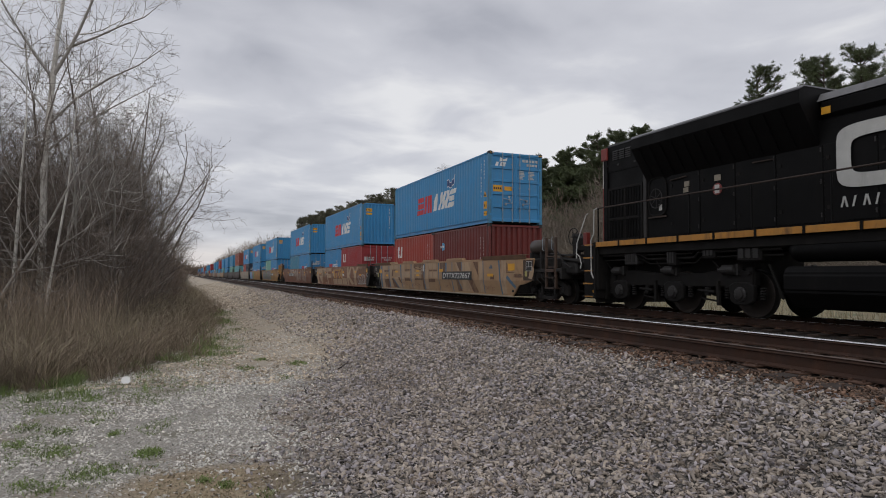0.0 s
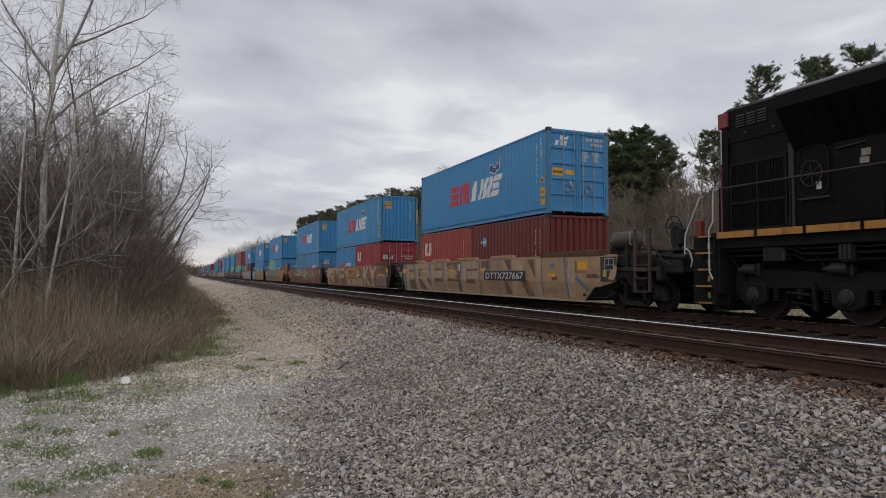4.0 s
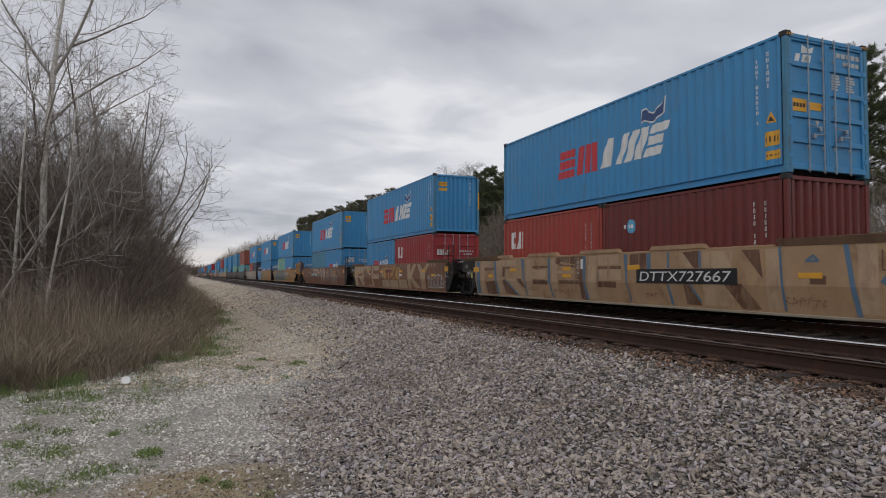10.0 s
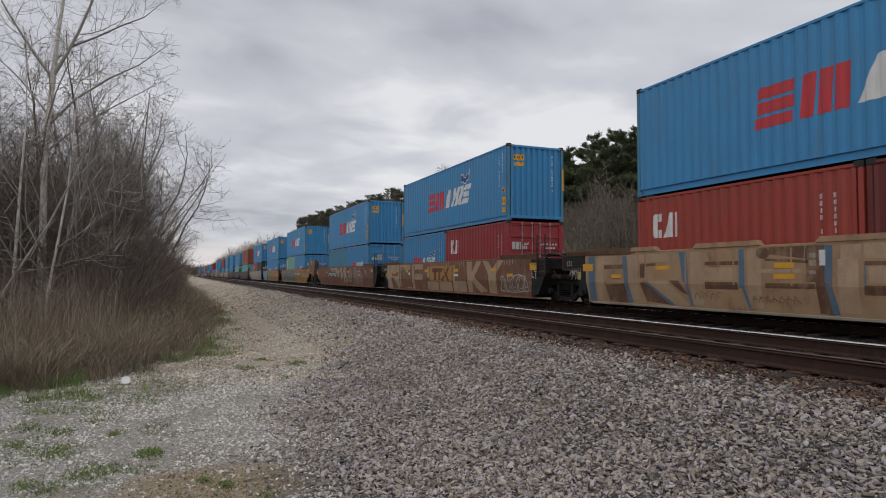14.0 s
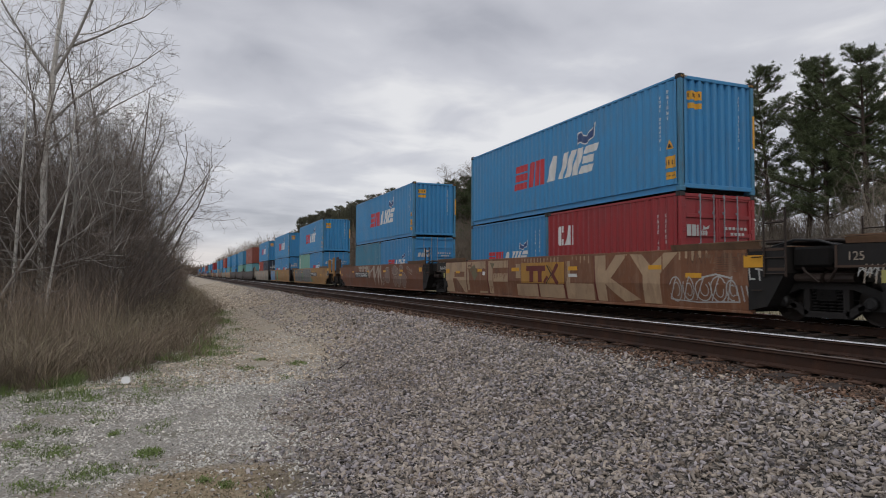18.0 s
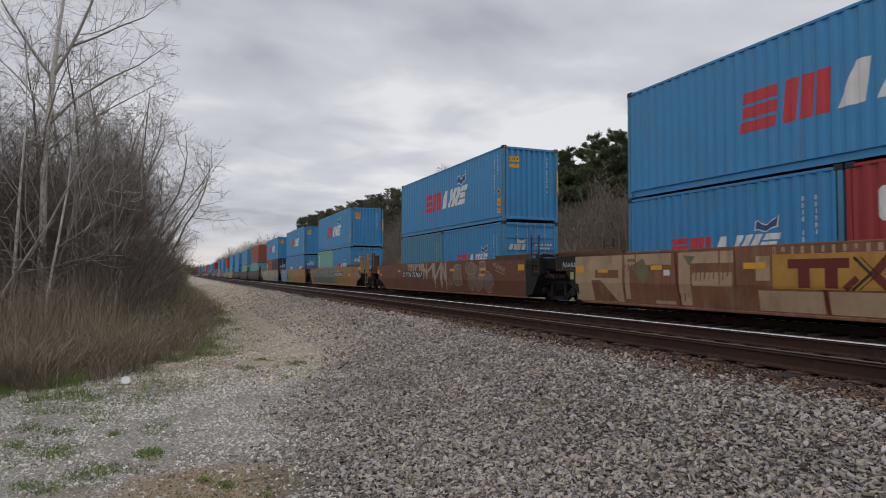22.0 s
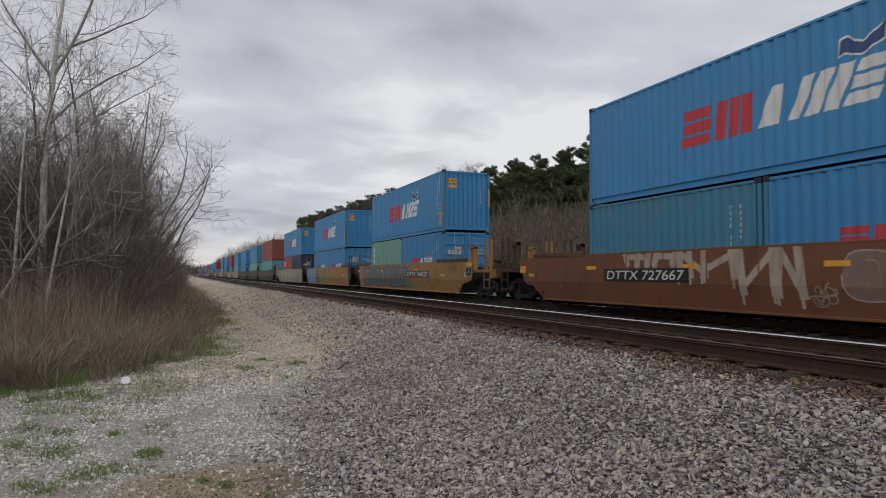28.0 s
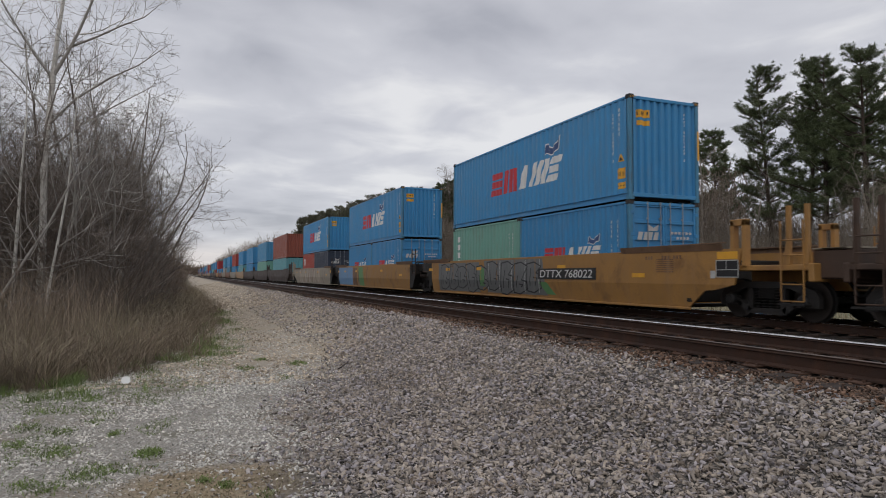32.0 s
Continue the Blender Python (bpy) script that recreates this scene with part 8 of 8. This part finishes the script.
    for i in range(44):
        y = 17 + 8 * rnd.random()
        clumps.append((-8.5 + 5.2 * rnd.random(), y, rnd.uniform(3.5, 6.6), rnd.uniform(0.9, 1.6)))
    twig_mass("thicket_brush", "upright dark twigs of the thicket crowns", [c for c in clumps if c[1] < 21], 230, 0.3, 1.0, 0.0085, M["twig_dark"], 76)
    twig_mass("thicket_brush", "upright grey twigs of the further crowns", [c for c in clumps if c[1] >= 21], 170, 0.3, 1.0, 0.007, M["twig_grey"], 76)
    clumps = [(rnd.uniform(-7, -0.3), 50 + 250 * rnd.random() ** 1.5, rnd.uniform(1.8, 4.2), rnd.uniform(1, 2)) for i in range(100)]
    twig_mass("thicket_brush", "brown brush along the line in the distance", clumps, 150, 0.6, 1.8, 0.02, M["twig_brown"], 75)
    # the pale tree with a high fork, and thin companions
    y = 16.5
    trunk = [
        [(-3.05, y, -0.1, 0.17), (-2.99, y, 1.2, 0.15), (-2.97, y, 2.6, 0.135), (-2.99, y, 3.9, 0.12), (-2.93, y, 5.0, 0.11), (-2.86, y, 6.1, 0.10), (-2.80, y, 7.0, 0.075), (-2.70, y, 7.9, 0.065), (-2.6, y, 9.5, 0.04), (-2.5, y, 11.5, 0.012)]]
    high = [
        [(-2.88, y, 6.0, 0.065), (-3.2, y + 0.1, 6.45, 0.055), (-3.55, y + 0.2, 7.0, 0.045), (-3.85, y + 0.3, 7.5, 0.04), (-4.5, y + 0.4, 8.8, 0.012)],
        [(-2.86, y, 6.05, 0.085), (-2.62, y - 0.1, 6.5, 0.07), (-2.36, y - 0.2, 7.05, 0.06), (-2.05, y - 0.3, 7.9, 0.05), (-1.7, y - 0.4, 9.0, 0.015)],
        [(-2.5, y - 0.1, 6.75, 0.05), (-2.0, y - 0.2, 7.0, 0.04), (-1.5, y - 0.3, 7.3, 0.032), (-1.0, y - 0.4, 7.55, 0.022), (-0.45, y - 0.5, 8.1, 0.008)]]
    low = [
        [(-2.93, y, 4.9, 0.055), (-2.4, y - 0.2, 5.5, 0.045), (-1.7, y - 0.3, 6.05, 0.036), (-1.1, y - 0.4, 6.4, 0.024), (-0.45, y - 0.5, 6.95, 0.008)],
        [(-2.97, y, 4.3, 0.045), (-2.3, y - 0.2, 4.9, 0.036), (-1.6, y - 0.3, 5.4, 0.026), (-0.7, y - 0.4, 6.0, 0.008)],
        [(-2.97, y, 5.2, 0.04), (-3.5, y, 5.9, 0.03), (-4.2, y, 6.6, 0.01)]]
    shaped_tree("pale_tree", "tall pale-barked leafless tree with a high fork", 41, trunk + high + low,
        M["bark_pale"], M["twig_pale"], 0.0045, (8, 5, 3), 1.5, 0.56, M["bark_mid"])
    y = 15.6
    shaped_tree("pale_tree", "slim leaning pale-barked sapling with long branches", 42, [
        [(-2.75, y, -0.1, 0.075), (-2.68, y, 1.2, 0.062), (-2.52, y, 2.3, 0.052), (-2.36, y, 3.5, 0.04), (-2.3, y, 4.6, 0.025), (-2.2, y, 6.0, 0.008)],
        [(-2.56, y, 2.1, 0.032), (-2.0, y - 0.2, 2.5, 0.024), (-1.4, y - 0.4, 3.0, 0.016), (-0.8, y - 0.5, 3.3, 0.006)],
        [(-2.6, y, 1.7, 0.028), (-2.0, y - 0.2, 1.9, 0.02), (-1.2, y - 0.4, 2.1, 0.006)],
        [(-2.42, y, 3.0, 0.028), (-1.9, y - 0.2, 3.25, 0.022), (-1.2, y - 0.4, 3.45, 0.006)],
        [(-2.66, y, 1.4, 0.026), (-3.1, y - 0.1, 2.0, 0.02), (-3.5, y - 0.2, 2.9, 0.006)]],
        M["bark_pale"], M["twig_pale"], 0.004, (9, 5, 4), 1.1, 0.5, M["bark_mid"])
    y = 16.0
    shaped_tree("pale_tree", "slim pale grey sapling in the brush", 43, [
        [(-3.50, y, -0.1, 0.085), (-3.40, y, 1.2, 0.075), (-3.36, y, 2.4, 0.065), (-3.32, y, 3.6, 0.05), (-3.25, y, 5.0, 0.03), (-3.3, y, 7.0, 0.008)],
        [(-3.36, y, 2.0, 0.03), (-3.9, y, 2.1, 0.02), (-4.5, y, 2.0, 0.006)],
        [(-3.34, y, 3.2, 0.03), (-3.8, y, 3.9, 0.02), (-4.2, y, 4.8, 0.006)]],
        M["bark_pale"], M["twig_pale"], 0.004, (9, 5, 4), 1.1, 0.5, M["bark_mid"])


place_trees()


def blades(name, label, spots, h0, h1, w, material, seed, lean=0.35, category="grass"):
    """Grass as single bent blades."""
    rs = np.random.RandomState(seed)
    P = np.asarray(spots, dtype=float)
    n = len(P)
    H = rs.uniform(h0, h1, (n, 1))
    a = rs.uniform(0, 2 * np.pi, n)
    side = np.stack([np.cos(a), np.sin(a), np.zeros(n)], 1) * w
    b = rs.uniform(0, 2 * np.pi, n)
    tilt = np.stack([np.cos(b), np.sin(b), np.zeros(n)], 1) * rs.uniform(0.05, lean, (n, 1)) * H
    up = np.array([[0, 0, 1.0]])
    V = np.stack([P - side, P + side, P + tilt * 0.35 + up * H * 0.6 + side * 0.7, P + tilt * 0.35 + up * H * 0.6 - side * 0.7, P + tilt + up * H], 1).reshape(-1, 3)
    i = np.arange(n)[:, None] * 5
    F = np.concatenate([i + [[0, 1, 2]], i + [[0, 2, 3]], i + [[3, 2, 4]]], 1).reshape(-1, 3)
    ob = raw(name, V, F, material)
    return tagged(ob, label, category, kind="stuff")


def brush_edge(y):
    """Where the tall dead grass begins, going away from the track."""
    if y < 9.1:
        return -99
    if y < 10.3:
        return -0.84 - (10.3 - y) * 1.87
    if y < 12.3:
        return -0.84 + (y - 10.3) * 0.39
    return min(-0.06 + (y - 12.3) * 0.056 + 0.16 * min(1, (y - 12.3) / 2), 1.05)


def grow_grass():
    rnd = random.Random(5)
    tall, low, green, pale, mid, back = [], [], [], [], [], []

    def inside(y):
        return brush_edge(y) + noise.noise((y * 0.9, 0.3, 1)) * 0.45 + noise.noise((y * 2.7, 4.3, 1)) * 0.3
    while len(tall) < 40000:
        y = 9.15 + 62 * rnd.random() ** 1.7
        x = inside(y) - 0.4 - rnd.random() ** 1.3 * (5.0 + y * 0.10)
        if x > -12 and noise.noise((x * 0.9, y * 0.9, 5)) > -0.3:
            tall.append((x, y, ground_z(x, y) - 0.02))
    blades("dead_grass", "tall brown dead grass along the thicket", tall, 0.2, 0.9, 0.0032, M["dry_grass"], 1, 2.2)
    while len(back) < 9000:
        y = 12.0 + 45 * rnd.random() ** 1.6
        x = inside(y) - 1.3 - rnd.random() * 4.0
        if noise.noise((x * 0.7, y * 0.7, 8)) > -0.15:
            back.append((x, y, ground_z(x, y)))
    blades("dead_grass", "high grey-brown weed stalks against the thicket", back, 0.6, 1.9, 0.0045, M["weed_grey"], 7, 0.9)
    while len(low) < 15000:
        y = 9.1 + 50 * rnd.random() ** 1.9
        x = inside(y) + 0.35 - rnd.random() ** 0.7 * 1.7
        if noise.noise((x * 1.7, y * 1.7, 6)) > -0.12 + max(0, x - inside(y)) * 0.8:
            low.append((x, y, ground_z(x, y) - 0.02))
    blades("dead_grass", "short matted dead grass at the brush edge", low, 0.1, 0.62, 0.005, M["dry_grass"], 6, 2.2)
    while len(mid) < 12000:
        y = 9.1 + 40 * rnd.random() ** 1.6
        x = inside(y) - 0.3 - rnd.random() * 5
        if noise.noise((x * 0.8, y * 0.8, 12)) > -0.05:
            mid.append((x, y, ground_z(x, y)))
    blades("dead_grass", "pale dead grass stalks in the brush", mid, 0.2, 1.2, 0.0032, M["pale_grass"], 2, 2.4)
    clumps = [(-1.03, 8.82, 0.10, 150), (-1.40, 7.35, 0.10, 110), (-1.08, 7.10, 0.08, 120), (-0.60, 6.92, 0.05, 60), (-0.99, 6.33, 0.12, 260), (-0.26, 6.11, 0.07, 330), (-0.64, 5.61, 0.11, 280),
              (-1.05, 5.45, 0.07, 130), (0.17, 5.18, 0.045, 90), (0.31, 5.02, 0.045, 100), (1.87, 11.31, 0.11, 330), (0.97, 10.93, 0.11, 240), (1.32, 12.00, 0.09, 120), (-0.32, 8.43, 0.12, 60), (0.58, 4.74, 0.05, 40)]
    clumps += [(1.45, 9.94, 0.09, 60), (-0.88, 5.31, 0.08, 110), (0.87, 13.12, 0.12, 120), (-1.37, 6.65, 0.07, 80), (-0.83, 7.49, 0.06, 50), (-1.2, 8.6, 0.4, 120), (0.1, 9.4, 0.3, 120),
               (-0.3, 10.0, 0.5, 300), (0.5, 12.8, 0.25, 160), (1.0, 15.5, 0.3, 160), (1.4, 19, 0.35, 180), (-1.7, 9.3, 0.6, 500), (-0.9, 9.6, 0.5, 400), (0.4, 11.6, 0.3, 180), (0.95, 14.0, 0.2, 150), (1.25, 23, 0.4, 300), (1.3, 28, 0.4, 300)]
    for x, y, s, n in clumps:
        for i in range(int(n * (2.2 if y > 6 else 1.4))):
            px, py = x + rnd.gauss(0, s * 0.75), y + rnd.gauss(0, s * 1.15)
            green.append((px, py, ground_z(px, py) - 0.005))
    while len(green) < 15500:                    # thin growth scattered over the apron
        px, py = -3.6 + 4.2 * rnd.random(), 4.6 + 4.8 * rnd.random()
        if noise.noise((px * 1.9, py * 1.3, 17)) > 0.28 + max(0, px) * 0.5 and math.hypot(px - 0.4, (py - 5.4) * 0.8) > 0.6:
            green.append((px, py, ground_z(px, py) - 0.008))
    fringe = []
    for i in range(15000):                      # green fringe under the brush
        y = 8.9 + 20 * rnd.random() ** 1.5
        x = inside(y) + rnd.gauss(-0.08, 0.26) + (0.28 if y > 12.5 else 0)
        if y < 9.3:
            x = -3.4 + 3.0 * rnd.random()
        if noise.noise((x * 1.6, y * 1.6, 2)) > 0.06:
            fringe.append((x, y, ground_z(x, y) - 0.005))
    blades("green_grass", "green grass growing up through the brush edge", fringe, 0.04, 0.2, 0.004, M["green_grass"], 9, 1.8)
    blades("green_grass", "short green grass tufts in the gravel", green, 0.010, 0.040, 0.005, M["green_grass"], 3, 1.6)
    patch = []
    while len(patch) < 2200:
        x, y = rnd.gauss(0.25, 0.45), rnd.gauss(5.05, 0.36)
        if rnd.random() < 0.25:
            x, y = rnd.gauss(-0.2, 0.4), rnd.gauss(4.7, 0.15)
        patch.append((x, y, ground_z(x, y) - 0.003))
    blades("dead_grass", "trampled tan dead grass on bare earth", patch, 0.008, 0.03, 0.006, M["pale_grass"], 8, 2.6)
    while len(pale) < 13000:
        y = 4 + 90 * rnd.random() ** 1.5
        x = 15.6 + rnd.random() ** 1.4 * 20
        pale.append((x, y, ground_z(x, y) - 0.02))
    blades("dead_grass", "pale dead grass beyond the tracks", pale, 0.15, 0.7, 0.012, M["pale_grass"], 4, 0.7)


grow_grass()


def stones(name, label, spots, lo, hi, material, seed, flat=0.7):
    """Angular broken stones: one irregular solid each."""
    rs = np.random.RandomState(seed)
    n = len(spots)
    corner = np.array([[sx, sy, sz] for sx in (-1, 1) for sy in (-1, 1) for sz in (-1, 1)], float)
    fac = np.array([[0, 1, 3, 2], [4, 6, 7, 5], [0, 4, 5, 1], [2, 3, 7, 6], [0, 2, 6, 4], [1, 5, 7, 3]])
    C = corner[None] * rs.uniform(0.38, 1.0, (n, 8, 3))
    S = np.exp(rs.uniform(np.log(lo), np.log(hi), (n, 1, 1))) * 0.5
    C = C * S * np.stack([rs.uniform(0.95, 1.6, n), rs.uniform(0.6, 1.05, n), rs.uniform(0.4, 0.85, n) * flat], 1)[:, None]
    q = rs.normal(size=(n, 4)) * np.array([1, 0.34, 0.34, 1.0])
    q /= np.linalg.norm(q, axis=1)[:, None]
    w, x, y, z = q.T
    R = np.stack([1 - 2 * (y * y + z * z), 2 * (x * y - z * w), 2 * (x * z + y * w), 2 * (x * y + z * w), 1 - 2 * (x * x + z * z), 2 * (y * z - x * w),
                  2 * (x * z - y * w), 2 * (y * z + x * w), 1 - 2 * (x * x + y * y)], 1).reshape(n, 3, 3)
    C = np.einsum("nij,nkj->nki", R, C) + np.asarray(spots)[:, None]
    F = (fac[None] + np.arange(n)[:, None, None] * 8).reshape(-1, 4)
    F = F.reshape(n, 6, 4)[:, 1:].reshape(-1, 4)          # the side bedded in the ground is left open
    T = np.concatenate([F[:, [0, 1, 2]], F[:, [0, 2, 3]]])
    ob = raw(name, C.reshape(-1, 3), T, material)
    return tagged(ob, label, "gravel", kind="stuff")


def lay_stones():
    rnd = random.Random(9)
    near, far, lime, bed = [], [], [], []

    def verge(y):
        edge = 0.65 + max(0, min(1, (y - 4.5) / 4.0)) + 1.8 * max(0, min(1, (y - 8.5) / 4.2)) + max(0, min(1, (y - 12.7) / 8.3))
        return edge + noise.noise((y * 0.7, 2.2, 0)) * 0.3
    while len(near) < 62000:
        y = 1.3 + 10.5 * rnd.random() ** 1.25
        x = 0.3 + 4.85 * rnd.random()
        edge = verge(y)
        keep = 1.0 if x > edge + 0.7 else max(0.0, 0.06 + (x - edge + 0.6) * 0.72)
        if x > 4.35:
            keep = 1 - (x - 4.35) / 0.62
        if math.hypot((x - 0.25) * 0.68, (y - 5.05) * 0.9) < 0.5 and rnd.random() < 0.8:
            continue
        if rnd.random() < keep:
            near.append((x, y, ground_z(x, y) + rnd.uniform(-0.010, 0.018)))
    while len(near) < 78000:                    # thinning out behind the viewer
        x, y = 0.9 + 3.9 * rnd.random(), 1.4 - 14 * rnd.random() ** 2.1
        if rnd.random() < (x - 0.6) / 0.8:
            near.append((x, y, ground_z(x, y) + rnd.uniform(-0.010, 0.018)))
    stones("track_ballast", "broken grey track stone, fist-sized and smaller", near, 0.019, 0.062, M["stone_grey"], 1, 0.52)
    while len(far) < 11000:
        y = 11.8 + 38 * rnd.random() ** 1.4
        x = 2.6 + 2.2 * rnd.random()
        if x > verge(y) - 0.8 + 1.4 * rnd.random() or rnd.random() < 0.15:
            far.append((x, y, ground_z(x, y) + rnd.uniform(-0.012, 0.016)))
    stones("track_ballast", "broken grey track stone along the bed", far, 0.045, 0.09, M["stone_grey"], 2)
    def on_tie(x, y):
        return 4.95 < x < 7.6 and abs((y - 0.6 + 0.265) % 0.53 - 0.265) < 0.135
    while len(bed) < 12000:
        y = 2 + 34 * rnd.random() ** 1.4
        x = 4.9 + 2.75 * rnd.random()
        if not on_tie(x, y) or rnd.random() < 0.08:
            bed.append((x, y, ground_z(x, y) + rnd.uniform(-0.012, 0.014)))
    stones("track_ballast", "dark stone between the rails and ties", bed, 0.025, 0.062, M["stone_bed"], 3)
    # loose stones in the same dark colour that stands for shade
    shaded_bed = []
    while len(shaded_bed) < 5600:
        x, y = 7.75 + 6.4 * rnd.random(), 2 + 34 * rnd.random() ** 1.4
        shaded_bed.append((x, y, ground_z(x, y) + rnd.uniform(-0.01, 0.02)))
    stones("track_ballast", "stone under and beside the train, coloured dark for shade", shaded_bed, 0.03, 0.075, M["stone_shaded"], 7)
    while len(lime) < 44000:
        y = 3.0 + 15 * rnd.random() ** 1.4
        x = -3.4 + 6.4 * rnd.random()
        if noise.noise((x * 1.3, y * 0.9, 21)) > 0.12 and rnd.random() < 0.75:
            continue
        if x < verge(y) + 0.35 and (y < 11 or rnd.random() < 0.35) and not (math.hypot((x - 0.25) * 0.68, (y - 5.05) * 0.9) < 0.5 + noise.noise((x * 3, y * 3, 0)) * 0.25 and rnd.random() < 0.85) and not (y > 9.6 and x < brush_edge(y) - 0.3):
            lime.append((x, y, ground_z(x, y) + rnd.uniform(-0.006, 0.006)))
    while len(lime) < 51500:
        x, y = 1.0 - 5.5 * rnd.random(), 3.1 - 7 * rnd.random() ** 2.0
        if rnd.random() < 1.3 - 0.25 * abs(x):
            lime.append((x, y, ground_z(x, y) + rnd.uniform(-0.006, 0.006)))
    while len(lime) < 55500:
        x, y = 1.2 - 9.0 * rnd.random() ** 1.5, 8.5 - 16 * rnd.random() ** 1.1
        if (y < 3.2 or x < -3.3) and rnd.random() < 1.15 - 0.13 * abs(x) and y < 8.2:
            lime.append((x, y, ground_z(x, y) + rnd.uniform(-0.006, 0.006)))
    stones("limestone_gravel", "pale limestone chips trodden into the verge", lime, 0.012, 0.040, M["stone_lime"], 4, 0.6)
    mid = []
    while len(mid) < 10000:
        y = 9.5 + 32 * rnd.random() ** 1.5
        x = brush_edge(y) + 0.1 + (verge(y) + 0.5 - brush_edge(y)) * rnd.random()
        if noise.noise((x * 1.2, y * 0.8, 9)) > -0.25:
            mid.append((x, y, ground_z(x, y) + rnd.uniform(-0.008, 0.006)))
    stones("path_gravel", "tan and grey gravel of the worn path", mid, 0.03, 0.075, M["stone_tan"], 5, 0.5)
    mid = []
    while len(mid) < 5000:
        y = 30 + 70 * rnd.random() ** 1.3
        x = brush_edge(y) + 0.1 + 3.4 * rnd.random()
        mid.append((x, y, ground_z(x, y) + rnd.uniform(-0.01, 0.01)))
    stones("path_gravel", "tan gravel of the path further along", mid, 0.07, 0.14, M["stone_tan"], 8, 0.6)
    rusty = []
    while len(rusty) < 9000:
        y = 1.8 + 26 * rnd.random() ** 1.5
        x = 4.55 + 0.80 * rnd.random() ** 0.55 + noise.noise((y * 1.1, 0, 5)) * 0.12
        if not on_tie(x, y) or rnd.random() < 0.15:
            rusty.append((x, y, ground_z(x, y) + rnd.uniform(-0.008, 0.014)))
    stones("track_ballast", "rust-brown stone along the near rail", rusty, 0.018, 0.048, M["stone_rust"], 6)


lay_stones()


def build_lid():
    bm = B()
    lathe(bm, [(0.0, 0.01), (0.0, 0.056), (0.004, 0.060), (0.012, 0.060), (0.014, 0.054), (0.010, 0.050), (0.010, 0.01)], "z", 28)
    ob = finish("plastic_lid", bm, M["lid"], None, False)
    tagged(ob, "white round plastic lid lying against the grass", "lid")
    ob.matrix_basis = pose(-0.73, 9.84, ground_z(-0.73, 9.84) + 0.05, 50, -32, 20)


build_lid()


def build_stick(x, y, turn, length):
    """A broken branch lying on the stones."""
    rnd = random.Random(int(turn))
    t = thing("fallen_branch", "short dark broken branch on the gravel", "branch", "fallen branches")
    main = limb(rnd, Vector((0, 0, 0.012)), Vector((1, 0.1, 0.04)), length, 0.011, 0.005, 5, 0.18, 0.0)
    V, F = tubes([main], 5)
    raw("stem", V, F, M["tie"], t, True)
    V, F = tubes(grow(rnd, main, 4, 0.2, length * 0.4, 0.5, 3, 0.6, 0.2, 0.0, 0.003), 4)
    raw("side_twig", V, F, M["tie"], t)
    t.matrix_basis = pose(x, y, ground_z(x, y) + 0.012, 0, 0, turn)


build_stick(2.32, 10.2, 35, 0.34)
build_stick(-0.7, 4.9, 160, 0.16)
build_stick(1.5, 8.4, 80, 0.2)


# ---------------------------------------------------------------- the train rolls past
def run(t):
    """Where the first stack's near end is along the track."""
    return 22.491 - 0.93935 * t - 0.040964 * t * t + 4.6423e-05 * t ** 3 - 8.6646e-07 * t ** 4


def motions():
    times = [i * 2.0 for i in range(17)]
    for ob, d, x, z in MOVERS:
        walk(ob, [(t, pose(x, run(t) + d, z)) for t in times])
    for w, y, r in WHEELS:
        rows, t = [], 0.0
        while True:
            a = (run(0) - run(t)) / r
            rows.append((t, Matrix.Translation((0, y, r)) @ Matrix.Rotation(a, 4, "X")))
            if t >= 32.0:
                break
            v = (run(t) - run(t + 0.1)) / 0.1
            t = min(32.0, t + max(0.1, round(1.15 * r / v * 10) / 10))
        walk(w, rows)


motions()
